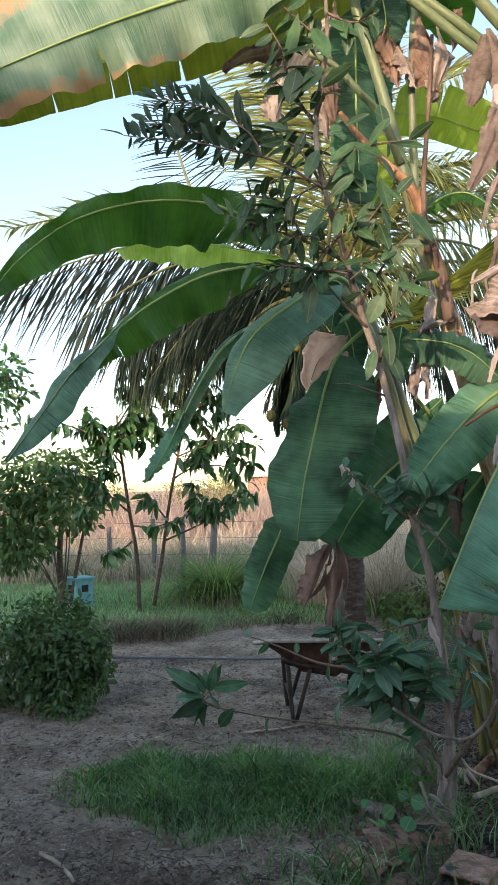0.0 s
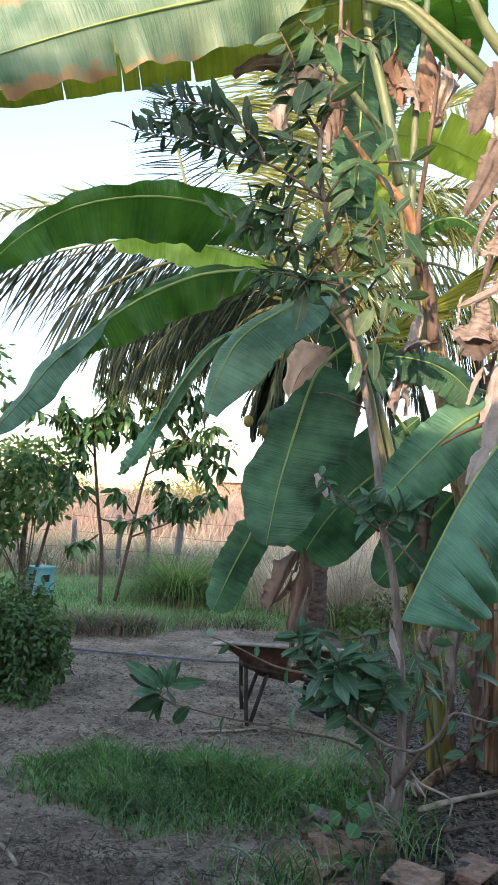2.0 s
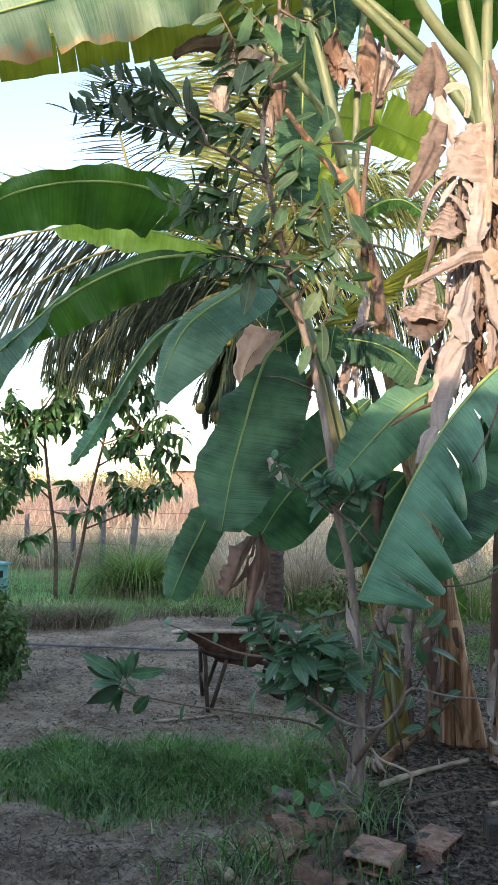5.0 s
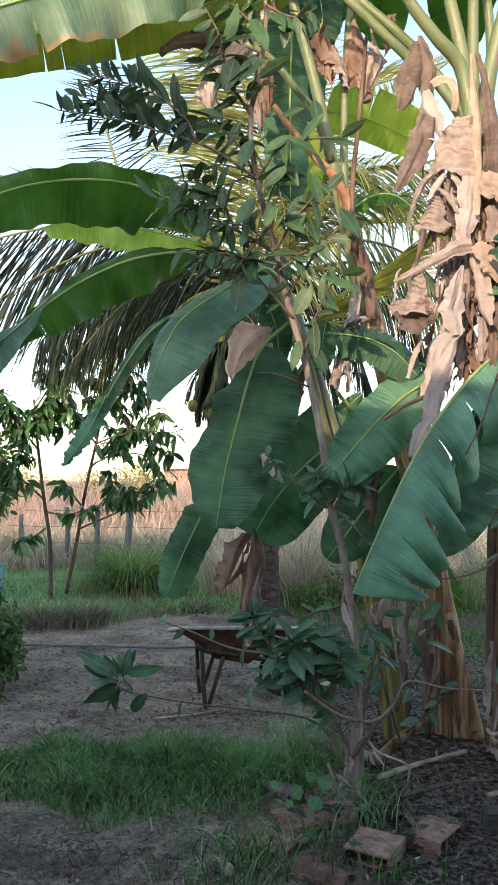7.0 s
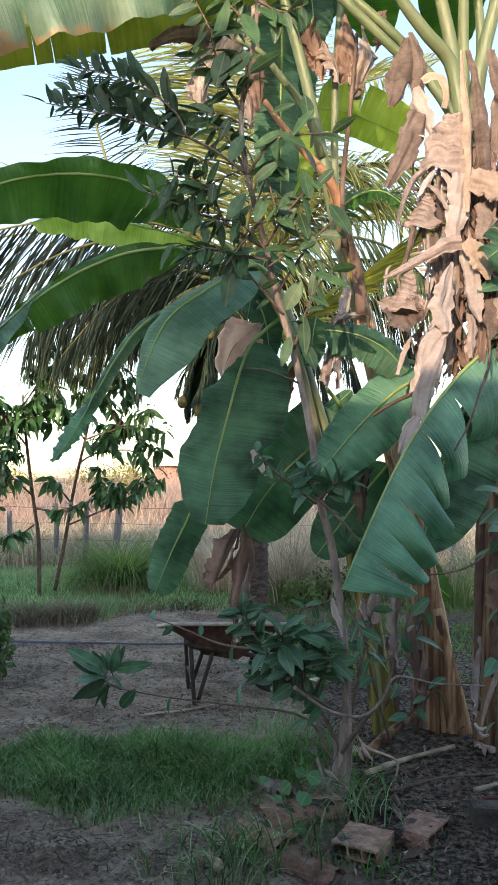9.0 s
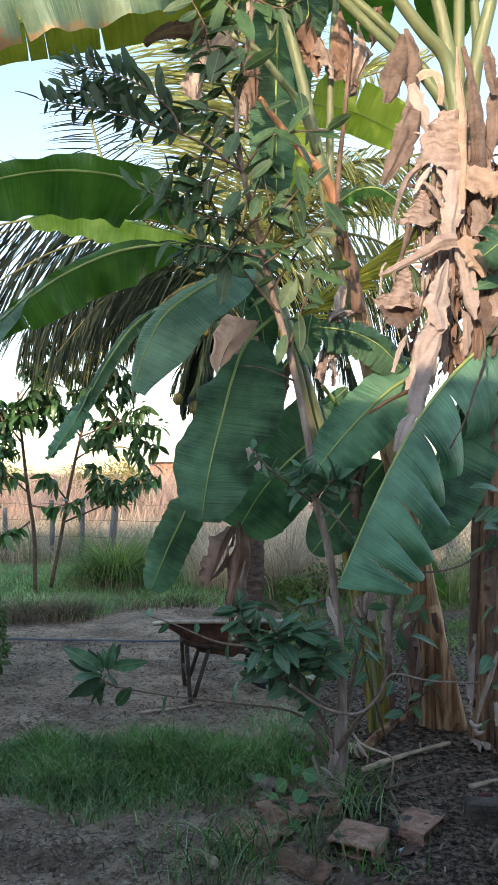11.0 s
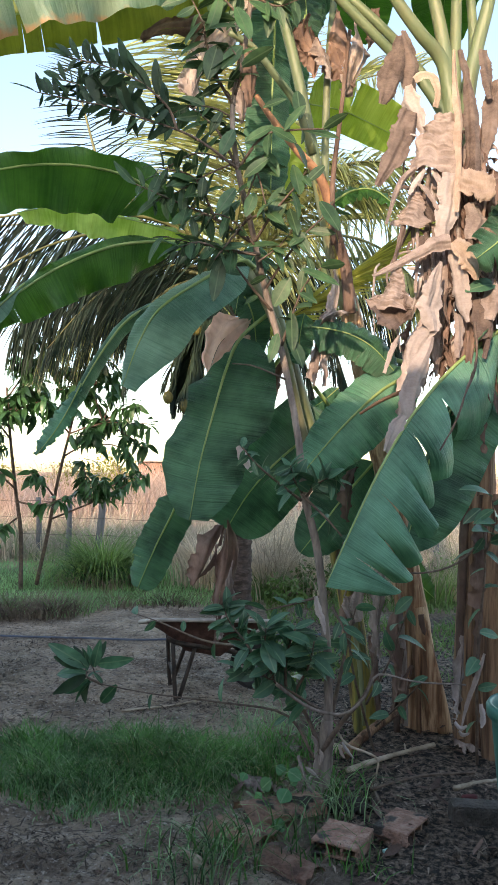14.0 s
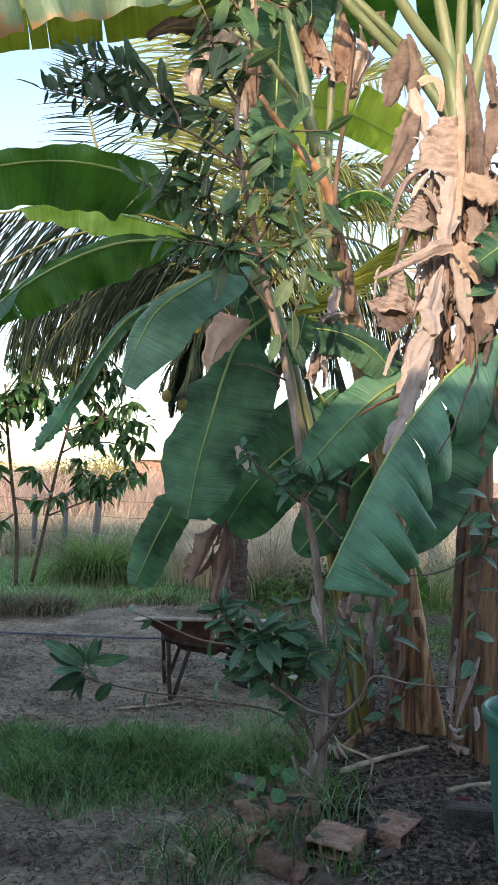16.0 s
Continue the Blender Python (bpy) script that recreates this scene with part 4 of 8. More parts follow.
grass_clump((-1.72, 10.1, -0.02), 0.24, 900, 0.86, M_GRASS_CLUMP, "spiky arching clump of lemon-green grass", 31, 0.95, 0.017)
# dark inner blades and brown skirt paint the clump's inner shade
grass_clump((-1.70, 10.05, -0.01), 0.34, 800, 0.55, M_GRASS, "dark green inner blades standing in for the shade inside the grass clump", 39, 1.0, 0.018)
grass_clump((-1.66, 9.95, -0.01), 0.5, 420, 0.36, M_FRINGE_SHADED, "dark brown skirt painting the shadow at the grass clump's base", 32, 1.3)
for i, (p, rad, n, h) in enumerate([((-2.25, 7.9, 0), 0.36, 420, 0.24), ((-1.84, 7.95, 0), 0.28, 380, 0.24), ((-2.62, 7.8, 0), 0.4, 380, 0.22), ((-3.02, 7.8, 0), 0.45, 380, 0.22), ((-1.25, 8.45, 0), 0.3, 150, 0.13), ((-0.7, 8.6, 0), 0.3, 150, 0.13)]):
    grass_clump(p, rad, n, h, M_FRINGE_SHADED, "drooping dead grass fringe at the lawn edge", 33 + i, 1.15, 0.014, "dry_grass_fringe")
    grass_clump((p[0], p[1] + 0.25, 0), rad, 240, h * 0.9, M_LEAF_BUSH, "green grass fringe at the lawn edge", 53 + i, 1.0, 0.012, "green_grass_fringe")
for i, (p, rad, n, h, mt) in enumerate([((0.53, 9.6, -0.04), 0.45, 700, 1.15, M_HAY), ((0.37, 9.2, -0.11), 0.5, 260, 0.45, M_LEAF_BUSH), ((0.86, 9.4, -0.11), 0.5, 300, 0.6, M_HAY), ((-0.33, 10, 0.04), 0.4, 500, 1.0, M_HAY), ((1.37, 9.6, -0.04), 0.5, 500, 0.9, M_HAY),
                                        ((2.29, 8.8, -0.11), 0.28, 160, 0.75, M_GRASS_CLUMP), ((2.76, 9.3, -0.13), 0.5, 500, 0.8, M_HAY), ((1.89, 9.4, -0.15), 0.5, 400, 0.7, M_HAY), ((1.09, 12, 0.01), 0.7, 700, 1.5, M_HAY), ((3.3, 9.3, -0.13), 0.5, 500, 0.9, M_HAY)]):
    grass_clump(p, rad, n, h, mt, "wild grass tuft behind the banana plants", 70 + i, 0.6, 0.014, "wild_grass_tuft")

rng_w = np.random.default_rng(66)
wr = np.stack([rng_w.uniform(0.35, 4.5, 9000), rng_w.uniform(5.4, 9.8, 9000), np.zeros(9000)], 1)
wk = np.array([noise.noise(Vector((p[0] * 1.3, p[1] * 1.3, 9))) > -0.12 for p in wr])
wr = wr[wk]
tagged(part("ground_weeds", blades_mesh("ground_weeds", wr, rng_w.uniform(0.03, 0.16, len(wr)), 0.018, 0.9, M_LEAF_BUSH, 3, 67), M_LEAF_BUSH), "low green weeds on dark soil behind the banana plants", "weeds", kind="stuff")
for i, (x, y, w, h) in enumerate([(0.95, 9.0, 0.35, 0.5), (1.6, 9.3, 0.4, 0.6), (0.55, 8.7, 0.22, 0.35), (2.7, 9.2, 0.4, 0.5)]):
    bush("weed_bush", (x, y, 0), [((x, y, h * 0.5), (w, w * 0.7, h * 0.5)), ((x + w * 0.5, y, h * 0.4), (w * 0.7, w * 0.6, h * 0.4))], 380, 0.07, M_LEAF_BUSH, "small green weed bush in dry grass", "bush", 140 + i)

# garden hose along the bare soil
hose = tube("garden_hose", [on_ground(*(-3.79, 7.35, 0)[:2], 0.02), on_ground(*(-2.93, 7.1, 0)[:2], 0.02), on_ground(*(-2.12, 6.84, 0)[:2], 0.02), on_ground(*(-1.26, 6.78, 0)[:2], 0.02), on_ground(*(-0.7, 6.7, 0)[:2], 0.02), on_ground(*(0.13, 6.93, 0)[:2], 0.02), on_ground(*(0.8, 7.02, 0)[:2], 0.02)], 0.009, 0.009, M_HOSE, n=50, sides=8)
tagged(hose, "blue-grey plastic garden hose lying on bare soil", "hose")


# ---- wheelbarrow ----
def wheelbarrow():
    ca, cb = Vector((-0.51, 4.95, 0.53)), Vector((0.22, 5.08, 0.52))
    ax = (cb - ca)
    length = ax.length
    ax = Vector((ax.x, ax.y, 0)).normalized()
    ay = Vector((-ax.y, ax.x, 0))
    mid = (ca + cb) / 2 + ay * 0.24
    ob = empty("wheelbarrow", (mid.x, mid.y, 0), "old rusty wheelbarrow with pale worn tray rim, parked on bare soil", "wheelbarrow")
    top = 0.53

    def at(l, w, z):
        return tuple(mid + ax * l * length / 2 + ay * w + Vector((0, 0, z - mid.z)))

    w = 0.26
    rim = [at(-1, -w * 0.9, top), at(1, -w, top - 0.02), at(1, w, top - 0.13), at(-1, w * 0.9, top - 0.105)]
    low = [at(-0.34, -w * 0.6, 0.31), at(0.2, -w * 0.62, 0.27), at(0.2, w * 0.55, 0.27), at(-0.34, w * 0.5, 0.31)]
    bm = bmesh.new()
    tr = [bm.verts.new(p) for p in rim]
    lo = [bm.verts.new(p) for p in low]
    for i in range(4):
        bm.faces.new((tr[i], tr[(i + 1) % 4], lo[(i + 1) % 4], lo[i]))
    bm.faces.new(lo[::-1])
    bmesh.ops.subdivide_edges(bm, edges=bm.edges[:], cuts=4, use_grid_fill=True)
    for v in bm.verts:
        v.co += Vector(noise.noise_vector(v.co * 6)) * 0.006
    bmesh.ops.solidify(bm, geom=bm.faces[:], thickness=0.006)
    part("tray", bm, M_RUST, ob, "dented rust-brown tray")
    tube("tray_rim", rim + [rim[0]], 0.014, 0.014, M_RIM, ob, "pale worn steel rim", n=60, sides=6)
    for s in (-1, 1):
        tube("frame_tube", [at(-0.72, s * 0.22, 0.41), at(-0.5, s * 0.2, 0.37), at(0.4, s * 0.15, 0.30), at(1.02, s * 0.05, 0.20)], 0.016, 0.016, M_IRON, ob, n=14)
        tube("leg", [at(-0.62, s * 0.2, 0.38), at(-0.56, s * 0.21, 0.02), at(-0.5, s * 0.21, 0.005)], 0.015, 0.013, M_IRON, ob, n=8)
        tube("leg_brace", [at(-0.22, s * 0.18, 0.34), at(-0.5, s * 0.21, 0.02)], 0.014, 0.014, M_IRON, ob, n=5)
    tube("leg_crossbar", [at(-0.58, -0.2, 0.15), at(-0.58, 0.2, 0.15)], 0.01, 0.01, M_IRON, ob, n=4)
    wheel_at = Vector(at(0.95, 0, 0.175))
    bm = bmesh.new()
    ring, sides = 28, 10
    grid = []
    for i in range(ring):
        g = 2 * math.pi * i / ring
        row = []
        for j in range(sides):
            h = 2 * math.pi * j / sides
            rr = 0.135 + 0.038 * math.cos(h)
            row.append(bm.verts.new(wheel_at + ax * rr * math.cos(g) + Vector((0, 0, 1)) * rr * math.sin(g) + ay * 0.034 * math.sin(h)))
        grid.append(row)
    for i in range(ring):
        for j in range(sides):
            bm.faces.new((grid[i][j], grid[(i + 1) % ring][j], grid[(i + 1) % ring][(j + 1) % sides], grid[i][(j + 1) % sides]))
    wheel = part("wheel", bm, M_RUBBER, ob, "worn black rubber wheel")
    for j in range(6):
        g = math.pi * j / 3
        tube("spoke", [tuple(wheel_at), tuple(wheel_at + (ax * math.cos(g) + Vector((0, 0, math.sin(g)))) * 0.11)], 0.008, 0.006, M_RUST, wheel, n=3, sides=5)
    tube("hub", [tuple(wheel_at - ay * 0.07), tuple(wheel_at + ay * 0.07)], 0.022, 0.022, M_IRON, wheel, n=3, sides=8)


wheelbarrow()


# ---- coconut palm ----
def frond(palm, pts, length, n, mat, hang=0.5, seed=0, width=0.03, mode="spread", label=""):
    """A feather frond: rachis through pts, leaflets in two ranks. mode: spread, drape (leaflets hang forward), hang (straight down) or fan (rising frond, level leaflets)."""
    rng = np.random.default_rng(seed)
    ob = tube("frond", pts, 0.028, 0.006, M_PALM_RIB, palm, label, n=26, sides=6)
    line = spline(pts, 200)
    tan = np.gradient(line, axis=0)
    tan /= np.linalg.norm(tan, axis=1)[:, None]
    verts, faces = [], []
    for k in range(n):
        s = 0.10 + 0.90 * k / (n - 1)
        i = min(199, int(199 * s))
        c, t = line[i], tan[i]
        up = np.array((0, 0, 1.0)) - t * t[2]
        up /= np.linalg.norm(up) + 1e-9
        sd = np.cross(t, up)
        if mode == "fan":
            sd = np.array((1.0, 0.15, 0.0))
            sd = sd - t * float(sd @ t)
            sd /= np.linalg.norm(sd)
        for sg in (-1, 1):
            ln_ = length * (0.45 + 0.55 * math.sin(math.pi * min(1, 0.15 + s * 0.85)) ** 0.7) * (0.85 + 0.3 * rng.random())
            if mode == "drape":
                d = sd * sg * (0.30 + 0.1 * rng.normal()) + t * (0.75 + 0.08 * rng.normal()) + np.array((0, 0, -0.85 + 0.12 * rng.normal()))
            elif mode == "hang":
                d = sd * sg * (0.22 + 0.1 * rng.normal()) + t * (0.38 + 0.1 * rng.normal()) + np.array((0, 0, -1.0))
            elif mode == "sweep":
                d = sd * sg * (0.22 + 0.08 * rng.normal()) + t + np.array((0, 0, -0.12 + 0.1 * rng.normal()))
            elif mode == "fan":
                d = sd * sg + t * (0.30 + 0.10 * rng.normal()) + np.array((0, 0.10 * rng.normal(), 0.06 * rng.normal()))
            else:
                d = sd * sg + t * (0.7 + 0.1 * rng.normal()) + up * (0.2 + 0.12 * rng.normal())
            d /= np.linalg.norm(d)
            w = width * (0.8 + 0.4 * rng.random())
            hg = hang * (0.7 + 0.6 * rng.random())
            base = len(verts)
            flatv = np.cross(d, np.array((0.3 * rng.normal(), 0.6 + 0.3 * rng.normal(), 0.8)))
            flatv /= np.linalg.norm(flatv) + 1e-9
            for q in range(6):
                u = q / 5
                p = c + d * ln_ * u * (1 - 0.2 * hg * u) + np.array((0, 0, -1.0)) * hg * ln_ * u * u
                ww = w * (0.6 + u if u < 0.4 else (1 - (u - 0.4) / 0.62)) * 0.5
                verts += [p - flatv * ww, p + flatv * ww]
            for q in range(5):
                a = base + 2 * q
                faces.append((a, a + 1, a + 3, a + 2))
    part("feather_blade", mesh_from("feather_blade", verts, faces, mat), mat, ob)
    return ob


PB = (0.02, 8.2, -0.01)
palm = empty("coconut_palm", (PB[0], PB[1], 0), "coconut palm with ringed trunk, drooping fronds and young nuts", "palm tree")


def palm_trunk():
    line = [(PB[0], PB[1], -0.05), (0.03, 8.2, 0.54), (0.02, 8.2, 1.14), (-0.04, 8.2, 1.86), (-0.12, 8.2, 2.72), (-0.16, 8.2, 3.58)]
    pts = spline(line, 60)
    v, f = tube_data([tuple(p) for p in pts], 0.165, 0.105, n=120, sides=14, lump=0.10, seed=3)
    v = np.array(v).reshape(120, 14, 3)
    c = v.mean(1, keepdims=True)
    v = c + (v - c) * (1 + 0.09 * (np.arange(120) % 4 == 0))[:, None, None]
    part("trunk", mesh_from("trunk", v.reshape(-1, 3), f, M_PALM_TRUNK), M_PALM_TRUNK, palm, "ringed grey-brown trunk")


palm_trunk()
CR = (-0.16, 8.2, 3.58)
# dark fronds carry the painted shade, gold and lime ones the painted sun
FRONDS = [
    ([CR, (-0.69, 8, 4.06), (-1.39, 7.6, 4.07), (-2.1, 7.3, 3.93), (-3.15, 7.2, 3.65)], 1.4, 62, M_PALM_SHADED, 0.12, "drape"),
    ([CR, (-0.61, 7.8, 3.89), (-1.19, 7.4, 3.82), (-1.75, 7, 3.54), (-2.35, 6.8, 3.12)], 1.25, 56, M_PALM_SHADED, 0.15, "drape"),
    ([CR, (-0.98, 9, 4.26), (-2.03, 9.5, 4.57), (-3.31, 9.9, 4.62), (-4.69, 10, 4.28)], 1.0, 26, M_PALM_SHADED, 0.12, "drape"),
    ([CR, (-0.67, 8.6, 3.68), (-1.15, 8.8, 3.6), (-1.56, 8.9, 3.29), (-1.89, 8.9, 2.76)], 0.75, 64, M_PALM_SHADED, 0.3, "drape"),
    ([CR, (-0.56, 8, 3.47), (-0.85, 7.9, 3.27), (-1.07, 7.9, 2.91), (-1.17, 7.9, 2.5)], 0.6, 60, M_PALM_SHADED, 0.4, "drape"),
    ([CR, (-0.52, 8.3, 3.73), (-1.07, 8.2, 3.64), (-1.54, 8.1, 3.31), (-1.99, 8, 2.75)], 0.8, 70, M_PALM_SHADED, 0.3, "drape"),
    ([CR, (-0.47, 8.4, 3.95), (-0.98, 8.5, 4.04), (-1.51, 8.6, 3.88), (-1.98, 8.7, 3.51)], 0.95, 80, M_PALM_SHADED, 0.35, "drape"),
    ([CR, (-0.42, 8.6, 3.75), (-0.81, 8.7, 3.71), (-1.15, 8.8, 3.47), (-1.38, 8.8, 3.07)], 0.7, 70, M_PALM_SHADED, 0.4, "drape"),
    ([CR, (-0.69, 8, 4.14), (-1.55, 7.8, 4.4), (-2.46, 7.7, 4.48), (-3.4, 7.6, 4.33)], 0.6, 70, M_PALM_SUNLIT_GOLD, 0.2, "spread"),
    ([CR, (-0.09, 8.1, 4.48), (-0.11, 7.9, 5.19), (-0.26, 7.7, 5.87), (-0.6, 7.6, 6.58)], 1.2, 72, M_PALM_SUNLIT_GOLD, 0.12, "fan"),
    ([CR, (-0.19, 8.4, 4.46), (-0.32, 8.6, 5.25), (-0.63, 8.8, 6.09), (-1.04, 8.9, 6.76)], 1.15, 72, M_PALM_SUNLIT_GOLD, 0.15, "fan"),
    ([CR, (0, 7.8, 4.3), (0.09, 7.6, 4.93), (0.03, 7.4, 5.52), (-0.13, 7.2, 6.03)], 1.1, 72, M_PALM_SUNLIT_GOLD, 0.15, "fan"),
    ([CR, (-0.1, 8.8, 4.87), (0.04, 9.2, 6.3), (0.04, 9.6, 7.85), (-0.11, 9.8, 8.99)], 1.2, 64, M_PALM_SUNLIT_GOLD, 0.2, "fan"),
    ([CR, (0.23, 8.6, 4.66), (0.71, 9, 5.64), (1.37, 9.3, 6.35), (2.26, 9.5, 6.67)], 1.0, 80, M_PALM_SUNLIT_GOLD, 0.4, "spread"),
    ([CR, (0.28, 8.2, 4.26), (0.88, 8, 4.68), (1.5, 7.8, 4.72), (2.2, 7.6, 4.34)], 1.0, 80, M_PALM_SUNLIT_GOLD, 0.6, "spread"),
    ([CR, (0.33, 8, 3.95), (0.69, 7.9, 4.22), (1.15, 7.8, 4.36), (1.59, 7.7, 4.32)], 0.9, 80, M_PALM_SUNLIT_GOLD, 0.5, "spread"),
    ([CR, (0.15, 8, 4.44), (0.44, 7.8, 4.66), (0.83, 7.6, 4.64), (1.21, 7.5, 4.36)], 0.9, 70, M_PALM_SUNLIT_GOLD, 0.5, "spread"),
    ([CR, (0.5, 8.9, 4.23), (1.37, 9.4, 4.67), (2.31, 9.8, 4.73), (3.25, 10, 4.34)], 1.1, 80, M_PALM_SUNLIT_GOLD, 0.6, "spread"),
    ([CR, (0.31, 7.4, 2.96), (0.7, 6.9, 3.06), (1.12, 6.6, 3.32), (1.49, 6.4, 3.6)], 0.7, 120, M_PALM_BACKLIT, 0.12, "sweep"),
    ([CR, (0.33, 7.9, 3.8), (0.82, 7.5, 3.85), (1.32, 7.2, 3.65), (1.75, 7, 3.16)], 0.9, 60, M_PALM_SUNLIT_GOLD, 0.6, "drape"),
    ([CR, (0.23, 8.7, 3.84), (0.64, 9, 3.79), (1.06, 9.2, 3.28), (1.35, 9.3, 2.54)], 0.8, 64, M_PALM_SHADED, 0.6, "drape"),
    ([CR, (-0.28, 8, 3.23), (-0.42, 7.95, 2.86), (-0.5, 7.9, 2.52), (-0.53, 7.9, 2.2)], 0.34, 230, M_PALM_SHADED, 0.5, "spread"),
    ([CR, (-0.24, 8.1, 3.19), (-0.32, 8, 2.81), (-0.4, 8, 2.5), (-0.42, 8, 2.2)], 0.34, 230, M_PALM_SHADED, 0.5, "spread"),
    ([CR, (-0.29, 8, 3.2), (-0.5, 7.9, 2.9), (-0.66, 7.9, 2.62), (-0.74, 7.9, 2.36)], 0.40, 34, M_PALM_SHADED, 0.3, "spread"),
    ([CR, (0.1, 8.5, 3.53), (0.42, 8.6, 3.29), (0.75, 8.7, 2.79), (0.94, 8.7, 2.14)], 0.6, 50, M_PALM_SHADED, 0.5, "drape"),
    ([CR, (0.71, 8.2, 3.76), (1.23, 8.4, 3.69), (1.65, 8.5, 3.33), (1.9, 8.5, 2.7)], 0.7, 76, M_PALM_SHADED, 0.5, "drape"),
    ([CR, (0.68, 8.6, 3.62), (1.15, 8.8, 3.4), (1.49, 8.9, 2.96), (1.7, 9, 2.44)], 0.55, 60, M_PALM_SHADED, 0.5, "drape"),
    ([CR, (1.04, 9, 4.06), (1.93, 9.4, 4.03), (2.54, 9.6, 3.58), (2.92, 9.7, 2.87)], 0.8, 80, M_PALM_SHADED, 0.5, "drape"),
    ([CR, *[(-1.1, 8.4, 3.76), (-1.6, 8.4, 3.67), (-2.1, 8.4, 3.41), (-2.47, 8.4, 3.0)]], 0.95, 80, M_PALM_SHADED, 0.3, "hang"),
    ([CR, *[(-0.95, 8.8, 3.54), (-1.41, 8.8, 3.47), (-1.87, 8.8, 3.27), (-2.26, 8.8, 2.88)]], 0.75, 70, M_PALM_SUNLIT_GOLD, 0.3, "hang"),
    ([CR, *[(-1.2, 8.4, 4.34), (-1.53, 8.4, 4.79), (-1.71, 8.4, 5.32), (-1.81, 8.4, 5.75), (-1.8, 8.4, 6.13)]], 0.62, 64, M_PALM_SHADED, 0.12, "fan"),
    ([CR, (-0.36, 7.95, 3.1), (-0.56, 7.9, 2.75), (-0.63, 7.9, 2.4), (-0.64, 7.9, 2.12)], 0.26, 130, M_PALM_SHADED, 0.5, "spread")]
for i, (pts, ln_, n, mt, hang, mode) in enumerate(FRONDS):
    frond(palm, pts, ln_, n, mt, hang, 100 + i, 0.036 if 21 <= i <= 22 or i == len(FRONDS) - 1 else 0.022 if mode == "hang" or i < 2 else 0.017 if mt is M_PALM_SHADED else 0.026, mode)
for i, (p, r) in enumerate(zip([(-0.7, 7.75, 2.23), (-0.53, 7.75, 2.15), (-0.43, 7.75, 2.94), (-0.34, 7.75, 3.11)], (0.052, 0.056, 0.06, 0.05))):
    bm = bmesh.new()
    bmesh.ops.create_uvsphere(bm, u_segments=14, v_segments=10, radius=r)
    for v in bm.verts:
        v.co.z *= 1.25
        v.co.xy *= 1 + 0.06 * math.cos(3 * math.atan2(v.co.y, v.co.x))
    bmesh.ops.translate(bm, vec=p, verts=bm.verts)
    part("coconut", bm, M_COCONUT, palm, "young yellowish coconut")
    tube("fruit_stalk", [CR, tuple((np.array(CR) + np.array(p)) / 2 + np.array((0, 0, 0.08))), (p[0], p[1], p[2] + r)], 0.007, 0.005, M_PALM_RIB, palm, n=8, sides=5)

for i, pts in enumerate([[(-0.26, 7.9, 3.23), (-0.29, 7.9, 3.09), (-0.33, 7.9, 2.91), (-0.31, 7.9, 2.67)], [(-0.2, 7.9, 3.23), (-0.26, 7.9, 3.06), (-0.37, 7.9, 2.88), (-0.39, 7.9, 2.61)], [(-0.17, 7.9, 3.21), (-0.11, 7.9, 3.15), (-0.07, 7.9, 3.09)], [(-0.29, 7.9, 3.21), (-0.41, 7.9, 3.0), (-0.45, 7.9, 2.79)], [(-0.32, 7.9, 2.67), (-0.35, 7.9, 2.52), (-0.31, 7.9, 2.38)], [(-0.27, 7.9, 3.23), (-0.38, 7.9, 3.09), (-0.42, 7.9, 2.97)]]):
    tube("flower_strand", [(CR[0], 8.0, 3.2), *pts], 0.012, 0.007, M_PALM_SUNLIT_GOLD, palm, n=12, sides=5, lump=0.5, seed=i)

# ---- banana plants ----
F = (0.0, -1.0, 0.15)
# leaning plant whose crown carries the drooping leaves
A2B = (0.79, 4.45, 0.04)
low_plant = empty("banana_plant", (A2B[0], A2B[1], 0), "leaning banana plant with yellow-green stem and broad drooping leaves", "banana plant", "banana clump")
tube("pseudostem", [(A2B[0], A2B[1], -0.04), (0.73, 4.45, 0.39), (0.69, 4.5, 0.7), (0.61, 4.52, 1.09)], 0.072, 0.062, M_STEM_YELLOW, low_plant, "yellow-brown leaning lower stem", n=20, sides=14, lump=0.06, ridges=0.05)
tube("pseudostem_top", [(0.62, 4.52, 1.04), (0.55, 4.55, 1.36), (0.4, 4.6, 1.9), (0.24, 4.6, 2.41), (0.1, 4.55, 2.71)], 0.055, 0.036, M_STEM_GREEN, low_plant, "pale green upper stem", n=20, sides=14, lump=0.06, ridges=0.05)
tube("leaf_sheath", [(0.46, 4.47, 1.5), (0.37, 4.46, 1.82), (0.3, 4.47, 2.12), (0.2, 4.5, 2.42), (0.05, 4.5, 2.69)], 0.030, 0.026, M_STEM_GREEN, low_plant, n=14, sides=10, ridges=0.05)
CA2 = (0.1, 4.5, 2.69)
banana_leaf(low_plant, [(-0.29, 4.35, 2.93), (-0.58, 4.2, 3.09), (-0.94, 4.05, 3.1), (-1.31, 3.9, 2.98), (-1.59, 3.8, 2.76), (-1.78, 3.75, 2.52)], 0.095, 0.32, (0.05, -0.75, -0.55), M_BANANA_FRESH, stalk=[CA2, (-0.1, 4.45, 2.81)], fold_a=6, fold_b=16, tears_b=(0.16,), gap=0.03, ripple=0.035, waves=5, seed=1, profile=profile_taper)
banana_leaf(low_plant, [(-0.24, 4.55, 2.87), (-0.55, 4.6, 2.97), (-0.85, 4.6, 3.03), (-1.1, 4.6, 3.06), (-1.34, 4.6, 3.02)], 0.01, 0.17, (0.05, -0.8, -0.4), M_BANANA_SUNLIT, rib=0.005, ripple=0.05, waves=5, seed=2)
